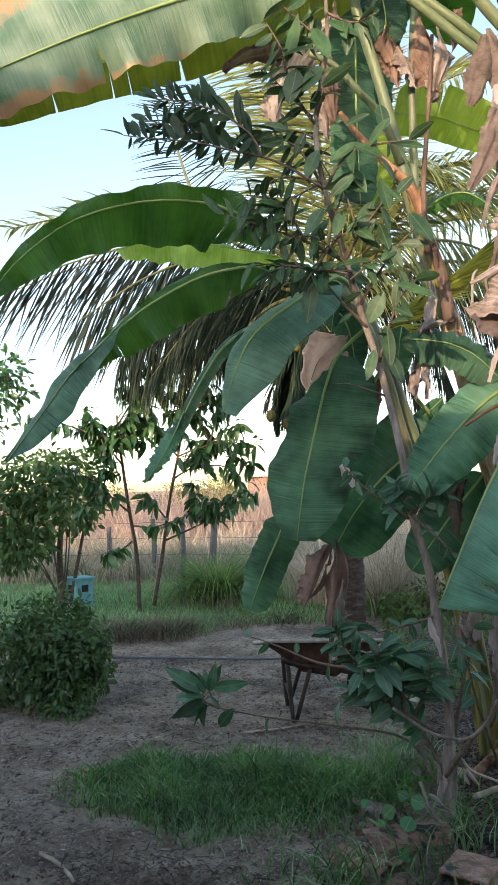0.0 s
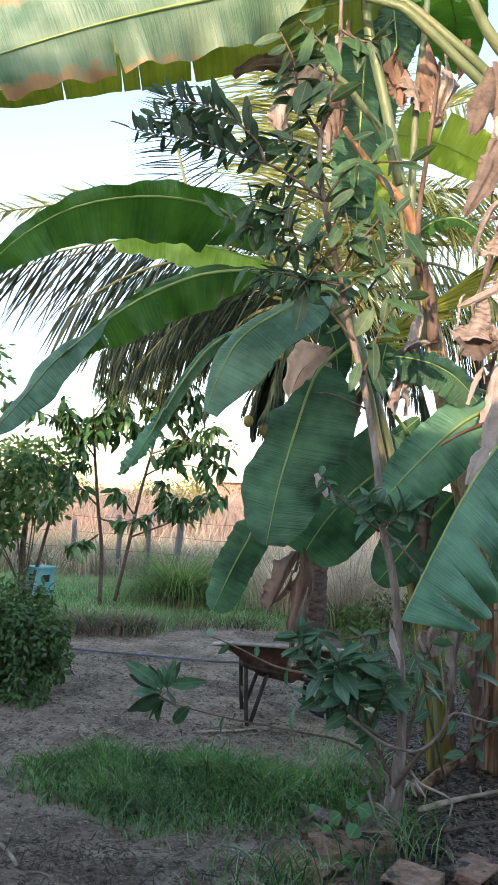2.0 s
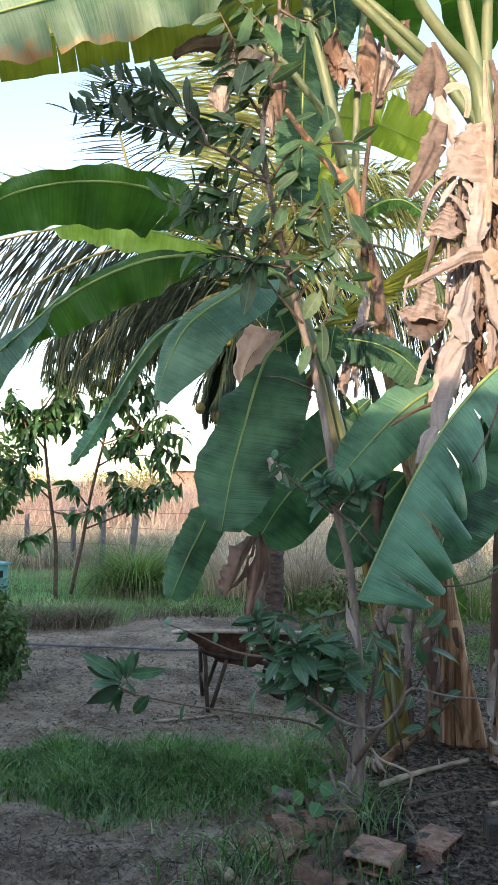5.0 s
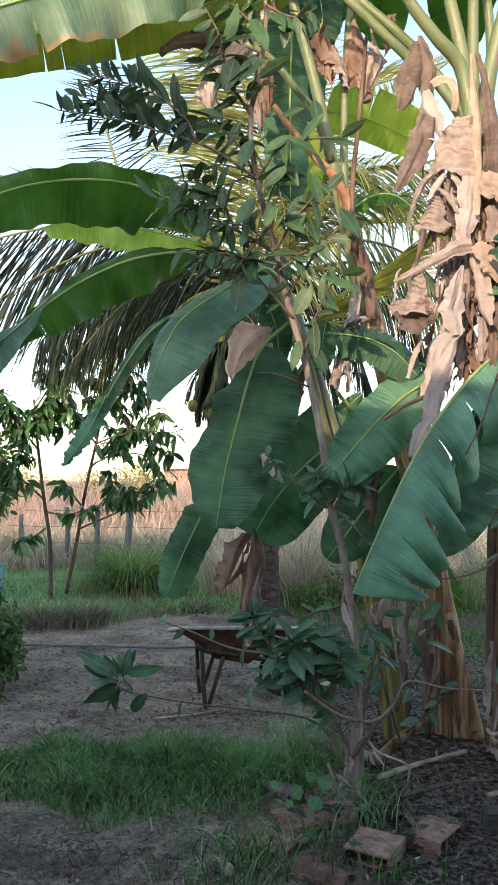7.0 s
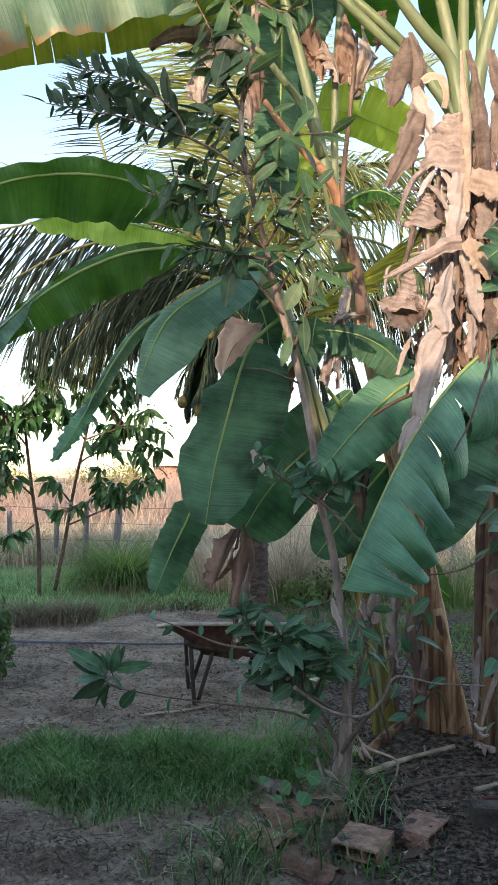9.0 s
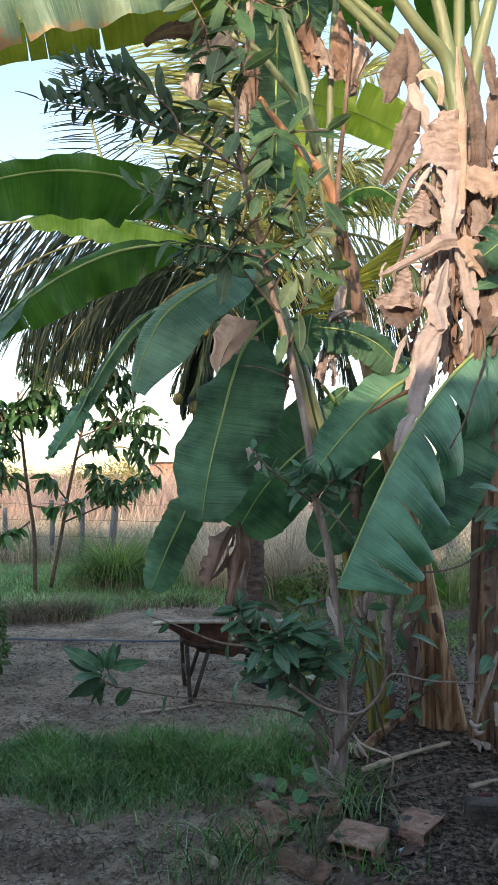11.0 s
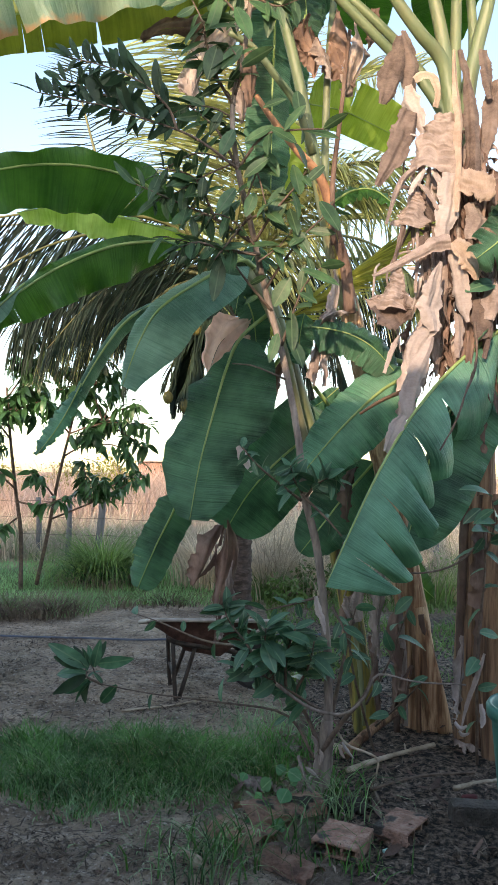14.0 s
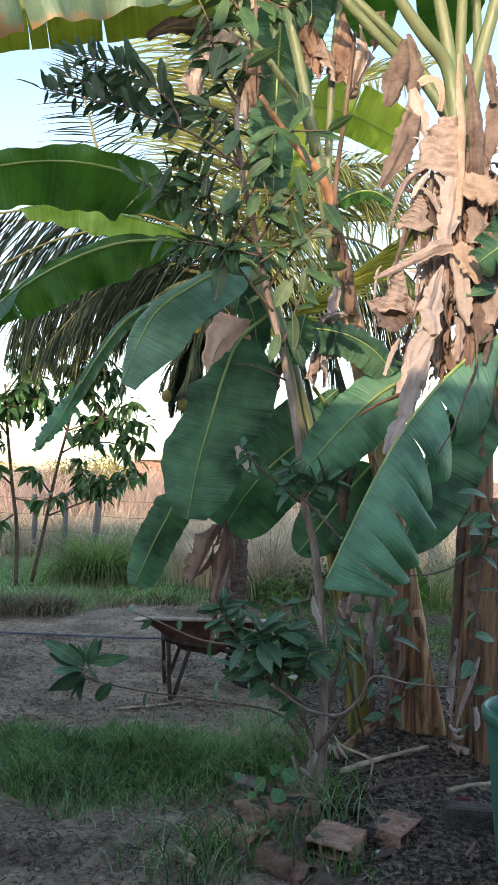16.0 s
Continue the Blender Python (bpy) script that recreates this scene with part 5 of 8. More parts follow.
banana_leaf(low_plant, [(-0.34, 4.3, 2.77), (-0.65, 4.15, 2.7), (-0.93, 4.05, 2.55), (-1.14, 4, 2.39), (-1.26, 3.97, 2.28), (-1.43, 3.95, 2.07)], 0.07, 0.25, (0.1, -0.9, -0.25), M_BANANA_FRESH, stalk=[CA2, (-0.1, 4.4, 2.75)], fold_a=50, fold_b=22, tears_b=(0.38, 0.66), gap=0.015, ripple=0.05, waves=4, seed=3, profile=profile_taper)
banana_leaf(low_plant, [(-1.1, 3.99, 2.44), (-1.23, 3.96, 2.3), (-1.4, 3.93, 2.13), (-1.55, 3.9, 1.92), (-1.73, 3.88, 1.69)], 0.07, 0.13, (-0.1, -0.9, 0.35), M_BANANA_PALE, fold_a=14, fold_b=10, ripple=0.012, waves=2, shape_a=(0.02, 0.25, 0.6, 0.9, 1, 0.95, 0.8, 0.55, 0.1), shape_b=(0.02, 0.2, 0.5, 0.85, 1, 1, 0.85, 0.6, 0.1), seed=67, rib=0.006, label="pale underside of a drooping leaf end")
banana_leaf(low_plant, [(0.02, 4.35, 2.68), (-0.2, 4.2, 2.52), (-0.41, 4.1, 2.34), (-0.51, 4.05, 2.15), (-0.59, 4.05, 1.92)], 0.14, 0.27, (0.05, -0.55, 0.83), M_BANANA_PALE, stalk=[CA2], fold_a=15, fold_b=8, ripple=0.006, waves=3, seed=4, shape_a=(0.3, 0.8, 1, 1, 0.9, 0.8, 0.7, 0.55, 0.4, 0.1), shape_b=(0.3, 0.75, 0.95, 1, 1, 0.98, 0.92, 0.75, 0.5, 0.3))
banana_leaf(low_plant, [(-0.47, 4.7, 2.52), (-0.67, 4.7, 2.4), (-0.81, 4.7, 2.22), (-0.93, 4.7, 2.01), (-1.01, 4.7, 1.84)], 0.035, 0.085, (0.3, -0.8, -0.2), M_BANANA, stalk=[CA2], fold_a=55, fold_b=35, ripple=0.008, seed=5, profile=profile_blunt)
banana_leaf(low_plant, [(-0.93, 4.65, 2.0), (-1.0, 4.65, 1.85), (-1.08, 4.65, 1.71), (-1.19, 4.65, 1.56)], 0.10, 0.05, (-0.3, -0.9, 0.1), M_BANANA_SKYLIT, fold_a=18, fold_b=30, ripple=0.012, seed=72, rib=0.006, shape_a=(0.1, 0.5, 0.85, 1, 1, 0.8, 0.3), shape_b=(0.1, 0.5, 0.9, 1, 0.8, 0.5, 0.1))
banana_leaf(low_plant, [(0.03, 4.5, 2.27), (-0.05, 4.42, 2.08), (-0.12, 4.35, 1.81), (-0.19, 4.3, 1.52), (-0.24, 4.3, 1.21)], 0.25, 0.34, (-0.1, -0.95, 0.3), M_BANANA, stalk=[(0.2, 4.6, 2.44)], fold_a=12, fold_b=8, ripple=0.02, waves=4, seed=6, sweep=-0.12, sweep_tip=-0.1, nv=9, shape_a=(0.05, 0.14, 0.2, 0.42, 0.80, 0.66, 0.80, 0.92, 0.92, 0.72, 0.30), shape_b=(0.30, 0.68, 0.78, 0.86, 0.94, 0.98, 0.94, 0.72, 0.76, 0.72, 0.60, 0.3))
banana_leaf(low_plant, [(-0.32, 4.7, 1.33), (-0.38, 4.7, 1.2), (-0.45, 4.7, 1.06), (-0.51, 4.7, 0.92), (-0.57, 4.7, 0.77)], 0.13, 0.125, (-0.1, -0.95, 0.3), M_BANANA, stalk=[(0.27, 4.7, 2.18), (0.07, 4.8, 1.91), (-0.15, 4.75, 1.6)], fold_a=14, fold_b=12, tears_a=(0.72,), gap=0.02, ripple=0.01, seed=7, profile=profile_blunt)
banana_leaf(low_plant, [(0.59, 4.7, 1.84), (0.41, 4.65, 1.68), (0.23, 4.6, 1.52), (0.08, 4.6, 1.34), (-0.04, 4.6, 1.14)], 0.26, 0.27, (0.2, -0.95, 0.25), M_BANANA, stalk=[(0.47, 4.6, 2)], fold_a=10, fold_b=12, ripple=0.014, seed=8, profile=profile_blunt, nv=8)
dry_leaf(low_plant, [(0.28, 4.75, 2.23), (0.25, 4.74, 2.08), (0.23, 4.74, 1.94), (0.25, 4.74, 1.86)], 0.07, F, M_DRY_DARK, 65, 0.03, 20, (), 30)
banana_leaf(low_plant, [(0.66, 4.9, 2.03), (0.57, 4.9, 1.95), (0.48, 4.9, 1.89), (0.43, 4.9, 1.87)], 0.05, 0.06, F, M_BANANA, seed=66, rib=0.004)
banana_leaf(low_plant, [(-0.07, 4.7, 2.61), (0.03, 4.6, 2.55), (0.1, 4.6, 2.41), (0.13, 4.6, 2.17)], 0.10, 0.12, (-0.2, -0.9, 0.3), M_BANANA, fold_a=20, fold_b=20, seed=9)
dry_leaf(low_plant, [(0.1, 4.6, 2.41), (0, 4.6, 2.34), (-0.1, 4.6, 2.24), (-0.16, 4.6, 2.08)], 0.16, F, M_DRY_TAN_SUNLIT, 61, 0.03, 0, (), 20, "flat pinkish-brown dead leaf")
for i, (pts, ws, mt) in enumerate([
    ([(-0.05, 4.6, 1.2), (-0.09, 4.6, 1.07), (-0.15, 4.6, 0.92), (-0.23, 4.6, 0.79)], (0.033, 0.087, 0.1, 0.027), M_PAPER_BROWN),
    ([(-0.03, 4.55, 1.19), (-0.04, 4.55, 0.96), (-0.07, 4.55, 0.76), (-0.11, 4.55, 0.46)], (0.033, 0.053, 0.06, 0.02), M_PAPER_BROWN),
    ([(-0.0, 4.5, 0.96), (-0.03, 4.5, 0.77), (-0.05, 4.5, 0.6), (-0.04, 4.5, 0.51)], (0.017, 0.033, 0.03, 0.013), M_PAPER)]):
    dry_leaf(low_plant, pts, (0.13, 0.10, 0.06)[i], (0.5 - 0.5 * i, -0.9, 0.1), (M_DRY_DARK, M_DRY_DARK, M_DRY)[i], 62 + i, 0.045, 25 - 40 * i, (), (28, 50, 40)[i], "brown dead leaf hanging folded")

# tall plant of the middle with the orange dead petiole
AB = (1.12, 4.5, -0.01)
mid_plant = empty("banana_plant", (AB[0], AB[1], 0), "tall banana plant with peeling brown stem and green petioles", "banana plant", "banana clump")
tube("pseudostem", [(AB[0], AB[1], -0.05), (1.09, 4.5, 0.32), (1.05, 4.5, 0.7), (0.92, 4.5, 1.36), (0.74, 4.45, 2.11), (0.59, 4.4, 2.66), (0.51, 4.35, 2.91)], 0.125, 0.04, M_STEM_TAN, mid_plant, "peeling tan stem", n=34, sides=16, lump=0.08, ridges=0.06, mid=0.075)
tube("sheath", [(0.61, 4.32, 2.58), (0.57, 4.28, 2.76), (0.51, 4.26, 2.95), (0.47, 4.24, 3.1)], 0.03, 0.045, M_STEM_YELLOW, mid_plant, "yellow-brown sheath", n=12, sides=10, ridges=0.05)
tube("pseudostem_top", [(0.65, 4.38, 2.4), (0.55, 4.34, 2.75), (0.48, 4.28, 3.02), (0.42, 4.24, 3.23)], 0.052, 0.04, M_STEM_GREEN, mid_plant, "pale green upper stem", n=14, sides=10, ridges=0.06)
for pts, r0, r1, mt in [
    ([(0.44, 4.24, 3.13), (0.38, 4.2, 3.41), (0.3, 4.15, 3.73), (0.2, 4.1, 4.08), (0.17, 4.1, 4.28)], 0.036, 0.026, M_PETIOLE),
    ([(0.41, 4.2, 3.25), (0.31, 4.1, 3.47), (0.18, 4, 3.59), (0.07, 3.95, 3.7), (-0.06, 3.9, 3.75)], 0.024, 0.015, M_PETIOLE),
    ([(0.49, 4.3, 3.03), (0.49, 4.3, 3.39), (0.5, 4.3, 3.81), (0.53, 4.3, 4.21), (0.54, 4.3, 4.41)], 0.024, 0.018, M_PETIOLE),
    ([(0.53, 4.2, 2.74), (0.52, 4.18, 3.08), (0.56, 4.16, 3.48), (0.6, 4.14, 3.92)], 0.017, 0.010, M_DRY_DARK),
    ([(0.53, 4.22, 2.9), (0.45, 4.18, 3.11), (0.32, 4.12, 3.23), (0.18, 4.1, 3.39), (0.09, 4.1, 3.52)], 0.030, 0.014, M_SHEATH),
    ([(0.64, 4.3, 2.38), (0.61, 4.28, 2.63), (0.55, 4.26, 2.82), (0.51, 4.24, 2.94)], 0.034, 0.03, M_DRY_DARK)]:
    tube("petiole", pts, r0, r1, mt, mid_plant, n=18, sides=9, flat=0.8)
banana_leaf(mid_plant, [(0.55, 4.9, 4.81), (0.39, 4.9, 4.5), (0.29, 4.9, 4.19), (0.26, 4.9, 3.82)], 0.22, 0.2, (0.1, -0.7, -0.7), M_BANANA, fold_a=14, fold_b=14, ripple=0.015, seed=74, profile=profile_blunt)
banana_leaf(mid_plant, [(0.2, 4.5, 4.53), (0.2, 4.5, 4.11), (0.19, 4.5, 3.73), (0.19, 4.5, 3.39), (0.19, 4.5, 3.15)], 0.16, 0.14, (0.3, -0.75, -0.55), M_BANANA, fold_a=16, fold_b=14, ripple=0.012, seed=10, profile=profile_blunt)
banana_leaf(mid_plant, [(0.27, 4.6, 3.63), (0.31, 4.6, 3.45), (0.29, 4.6, 3.28), (0.27, 4.6, 3.17)], 0.09, 0.10, F, M_BANANA_BACKLIT, seed=11, profile=profile_blunt, rib=0.004)
banana_leaf(mid_plant, [(0.4, 4.4, 4.52), (0.38, 4.35, 4.25), (0.36, 4.3, 4.06), (0.34, 4.3, 3.91)], 0.15, 0.12, F, M_BANANA, seed=12)
banana_leaf(mid_plant, [(0.33, 4.3, 4.46), (0.35, 4.3, 4.3), (0.37, 4.3, 4.13), (0.36, 4.3, 3.96)], 0.09, 0.10, (0.1, -0.95, 0.2), M_BANANA, fold_a=14, fold_b=12, seed=71, profile=profile_blunt, rib=0.006)
banana_leaf(mid_plant, [(-0.15, 4.7, 4.73), (0.05, 4.7, 4.56), (0.26, 4.7, 4.45), (0.47, 4.7, 4.28)], 0.17, 0.20, (0.1, -0.9, -0.3), M_BANANA, fold_a=20, fold_b=14, seed=73, profile=profile_blunt, rib=0.007)
# big scorched leaf overhead
banana_leaf(mid_plant, [(-0.11, 3.7, 4.1), (-0.43, 3.6, 3.96), (-0.82, 3.5, 3.81), (-1.2, 3.4, 3.64), (-1.61, 3.35, 3.47), (-1.91, 3.3, 3.3)], 0.40, 0.26, (0.05, -0.95, -0.3), M_BANANA_SCORCHED, stalk=[(0.24, 4, 4.33)], fold_a=20, fold_b=12, tears_b=(0.53, 0.80), gap=0.06, ripple=0.06, waves=5, seed=13, label="wide sunlit leaf with scorched orange margin", sweep=0.0)
banana_leaf(mid_plant, [(0.39, 4.3, 4.45), (-0.06, 4.15, 4.25), (-0.54, 4, 4.02), (-1, 3.9, 3.85), (-1.43, 3.8, 3.68), (-1.86, 3.7, 3.45)], 0.2, 0.22, (0.1, -0.9, -0.4), M_BANANA_OLIVE, fold_a=40, fold_b=12, tears_b=(0.2, 0.5, 0.62, 0.66, 0.8), gap=0.04, ripple=0.02, seed=14, rib=0.008)
for i, (pts, w, mt) in enumerate([
    ([(0.09, 4.1, 4.15), (-0.03, 4.1, 3.9), (-0.18, 4.1, 3.74), (-0.29, 4.1, 3.45)], 0.10, M_DRY), ([(-0.12, 4, 3.93), (-0.27, 4, 3.84), (-0.42, 4, 3.81), (-0.51, 4, 3.73)], 0.08, M_DRY_DARK), ([(0.38, 4.2, 4.05), (0.36, 4.2, 3.92), (0.39, 4.2, 3.79), (0.41, 4.2, 3.66)], 0.09, M_DRY_DARK), ([(0.54, 4.25, 4.11), (0.59, 4.25, 3.98), (0.64, 4.25, 3.85), (0.69, 4.25, 3.79)], 0.09, M_DRY_DARK), ([(0.42, 4.15, 3.89), (0.47, 4.15, 3.76), (0.5, 4.15, 3.64)], 0.06, M_DRY),
    ([(0.63, 4.2, 4.02), (0.68, 4.2, 3.82), (0.63, 4.2, 3.66), (0.57, 4.2, 3.58)], 0.08, M_DRY), ([(0.75, 4.4, 4.21), (0.77, 4.4, 4.07), (0.73, 4.4, 3.94)], 0.08, M_DRY_DARK), ([(0.53, 4.2, 2.64), (0.55, 4.2, 2.42), (0.5, 4.2, 2.23), (0.5, 4.15, 1.95)], 0.05, M_DRY),
    ([(0.5, 4.2, 2.23), (0.47, 4.2, 2.11), (0.43, 4.2, 1.95)], 0.10, M_DRY), ([(0.6, 4.2, 2.36), (0.52, 4.15, 2.35), (0.45, 4.15, 2.29), (0.42, 4.15, 2.1)], 0.03, M_DRY), ([(-0.18, 4.1, 3.9), (-0.21, 4.1, 3.71), (-0.25, 4.1, 3.55), (-0.28, 4.1, 3.44)], 0.09, M_DRY)]):
    dry_leaf(mid_plant, pts, w, (0.3, -0.9, 0.2), mt, 200 + i, 0.05, 30, (), 40)
banana_leaf(mid_plant, [(0.41, 4.15, 2.27), (0.51, 4.15, 2.26), (0.63, 4.15, 2.23), (0.75, 4.15, 2.16), (0.86, 4.15, 2.04)], 0.13, 0.10, (-0.1, -0.9, 0.3), M_BANANA, fold_a=12, fold_b=25, seed=15, profile=profile_blunt, rib=0.006)
banana_leaf(mid_plant, [(0.4, 4.5, 2.42), (0.38, 4.5, 2.32), (0.37, 4.5, 2.22), (0.36, 4.5, 2.12)], 0.09, 0.09, F, M_BANANA, seed=68, rib=0.004)
banana_leaf(low_plant, [(0.14, 4.65, 2.87), (0.07, 4.6, 2.72), (0.02, 4.58, 2.58), (-0.01, 4.58, 2.42)], 0.10, 0.12, F, M_BANANA, seed=69, profile=profile_taper, rib=0.004)
banana_leaf(low_plant, [(0.13, 4.62, 2.57), (0.1, 4.62, 2.45), (0.09, 4.62, 2.31)], 0.05, 0.05, F, M_BANANA_BACKLIT, seed=70, rib=0.003)
banana_leaf(mid_plant, [(0.99, 4.2, 2.06), (0.79, 4.1, 1.93), (0.62, 4, 1.78), (0.48, 3.95, 1.63), (0.35, 3.95, 1.47)], 0.15, 0.20, (0.1, -0.85, 0.5), M_BANANA_SKYLIT, stalk=[(0.91, 4.4, 2.14)], fold_a=10, fold_b=12, ripple=0.012, seed=16)
banana_leaf(mid_plant, [(0.82, 4.5, 1.55), (0.64, 4.4, 1.36), (0.51, 4.35, 1.2), (0.38, 4.35, 1.03)], 0.16, 0.22, (0.2, -0.9, 0.2), M_BANANA, fold_a=15, fold_b=20, seed=17)
banana_leaf(mid_plant, [(0.44, 4.9, 3.88), (0.67, 5, 3.89), (0.87, 5.1, 3.86), (1.16, 5.2, 3.77)], 0.15, 0.22, (0, -0.8, -0.5), M_BANANA_BACKLIT, seed=18, tears_b=(0.42,), gap=0.03, profile=profile_blunt, rib=0.006)
banana_leaf(mid_plant, [(0.56, 4.7, 3.14), (0.7, 4.7, 3.23), (0.84, 4.7, 3.24), (0.98, 4.7, 3.14)], 0.08, 0.12, (0, -0.6, 0.6), M_BANANA_FRESH, seed=19)
banana_leaf(mid_plant, [(0.87, 4.6, 1.29), (0.94, 4.6, 1.09), (1.1, 4.6, 0.85), (1.2, 4.6, 0.75)], 0.12, 0.1, F, M_BANANA_FRESH, seed=20)
dry_leaf(mid_plant, [(0.64, 4.3, 0.8), (0.66, 4.3, 0.72), (0.66, 4.3, 0.64)], 0.06, F, M_DRY, 64, 0.03, 20, (), 30)

def crown_blade(plant, at, way, length, seed):
    """A full blade on a rising petiole, added out of view to shade the plants below."""
    a = Vector(at)
    d = Vector((way[0], way[1], 0)).normalized()
    up = Vector((0, 0, 1))
    pts = [tuple(a), tuple(a + d * 0.30 * length + up * 0.28 * length), tuple(a + d * 0.65 * length + up * 0.36 * length), tuple(a + d * length + up * 0.2 * length)]
    banana_leaf(plant, pts, 0.30, 0.30, (-d.x * 0.3, -d.y * 0.3, 0.9), M_BANANA_FRESH, fold_a=18, fold_b=18, ripple=0.02, seed=seed, tears_a=(0.4, 0.7), tears_b=(0.55,), gap=0.05)


crown_blade(mid_plant, (0.17, 4.1, 4.28), (-0.6, -0.6), 1.3, 31)
crown_blade(mid_plant, (0.54, 4.3, 4.41), (0.3, 0.9), 1.3, 32)

# plant dressed in dead leaves
BB = (1.31, 4.2, 0.18)
dry_plant = empty("banana_plant", (BB[0], BB[1], 0), "banana plant with thick skirt of hanging dead leaves", "banana plant", "banana clump")
tube("pseudostem", [(BB[0], BB[1], -0.05), (1.31, 4.2, 0.54), (1.34, 4.2, 1.15), (1.34, 4.2, 1.92), (1.26, 4.15, 2.69), (1.19, 4.1, 3.12), (1.17, 4.08, 3.28)], 0.098, 0.07, M_STEM_BROWN, dry_plant, "brown stem wrapped in dead sheaths", n=34, sides=16, lump=0.08, ridges=0.06)
for i, (pts, r0, r1) in enumerate([
    ([(1.13, 4.02, 3.32), (1.08, 3.98, 3.64), (0.93, 3.9, 3.77), (0.79, 3.85, 3.92), (0.69, 3.8, 4.07)], 0.046, 0.026), ([(1.12, 4.03, 3.34), (0.98, 4.02, 3.57), (0.84, 4, 3.69), (0.75, 3.98, 3.76), *[(0.42, 3.9, 4.03), (0.32, 3.9, 4.09), (0.18, 3.9, 4.13), (0.03, 3.9, 4.2)]], 0.034, 0.018), ([(1.14, 4.06, 3.38), (1.04, 4.06, 3.57), (0.9, 4.05, 3.72), (0.78, 4, 3.83), *[(0.46, 3.98, 4.1), (0.35, 3.98, 4.18), (0.23, 3.98, 4.25), (0.09, 3.98, 4.32)]], 0.032, 0.018),
    ([(1.12, 4, 3.46), (1.08, 4, 3.77), (1.03, 4, 4.02), (1, 4, 4.2)], 0.044, 0.03), ([(1.16, 4.05, 3.58), (1.16, 4.05, 3.86), (1.17, 4.05, 4.24)], 0.036, 0.028), ([(1.21, 4, 3.49), (1.25, 3.98, 3.73), (1.3, 3.95, 3.95), (1.33, 3.9, 4.16)], 0.046, 0.03),
    ([(1.29, 4.2, 3.69), (1.3, 4.2, 3.95), (1.27, 4.2, 4.34)], 0.03, 0.025)]):
    tube("petiole", [(1.17 + 0.012 * (i - 3), 4.06, 3.12), *pts], r0, r1, M_PETIOLE, dry_plant, n=20, sides=9, flat=0.8)


for i, (at, way) in enumerate([((0.69, 3.8, 4.07), (-0.9, -0.5)), ((0.03, 3.9, 4.2), (-1, 0.4)), ((1, 4, 4.2), (-0.3, -1)), ((1.17, 4.05, 4.24), (0.2, 1)), ((1.33, 3.9, 4.16), (0.8, -0.7)), ((1.27, 4.2, 4.34), (1, 0.4))]):
    crown_blade(dry_plant, at, way, 1.45, 35 + i)


def dead_skirt():
    rng = np.random.default_rng(77)
    stem = spline([(1.24, 4.1, 2.09), (1.23, 4.08, 2.67), (1.17, 4.04, 3.17), (1.11, 3.98, 3.57)], 60)
    for i in range(96):
        thin = i >= 40
        s = 0.74 * rng.random() ** 0.8
        c = stem[int(59 * s)]
        g = rng.uniform(-2.9, 0.1)
        out = np.array((math.cos(g), math.sin(g), 0))
        ln_ = rng.uniform(0.2, 0.7)
        a = c + out * 0.07
        b = c + out * rng.uniform(0.13, 0.24) + np.array((0, 0, 0.02))
        d = b + out * rng.uniform(-0.02, 0.07) + np.array((rng.normal() * 0.03, 0, -ln_ * 0.5))
        e = d + np.array((rng.normal() * 0.06, rng.normal() * 0.04, -ln_ * 0.5))
        # mostly dark brown leaves, standing in for shaded gaps behind the sheets
        dry_leaf(dry_plant, [tuple(a), tuple(b), tuple(d), tuple(e)], rng.uniform(0.008, 0.025) if thin else rng.uniform(0.03, 0.11), tuple(out + np.array((0, -0.2, 0.1))), M_DRY if rng.random() < 0.3 else M_DRY_DARK, 300 + i, 0.012 if thin else 0.02, rng.uniform(-90, 90), (), rng.uniform(30, 75))


dead_skirt()


def loose_strips():
    """Narrow shreds hanging between the sheets."""
    rng = np.random.default_rng(91)
    for i in range(58):
        z = rng.uniform(2.35, 3.3)
        x = 1.0 + rng.normal() * 0.13 + 0.05 * (z - 2.8)
        a = np.array((x, 3.84 + 0.08 * rng.random(), z))
        out, drop = rng.normal() * 0.07, rng.uniform(0.12, 0.42)
        pts = [tuple(a), tuple(a + np.array((out * 0.7, -0.03, -0.12 * drop))), tuple(a + np.array((out, -0.02, -0.55 * drop))), tuple(a + np.array((out + rng.normal() * 0.03, 0, -drop)))]
        w = rng.uniform(0.006, 0.02)
        paper_leaf(dry_plant, pts, (w * 0.5, w, w * 0.9, w * 0.3), (rng.normal() * 0.6, -1, 0.1), (M_PAPER, M_PAPER_BROWN, M_PAPER_PALE, M_PAPER_BROWN)[i % 4], 1500 + i, 0.5, 0, n=18, nv=5)


loose_strips()
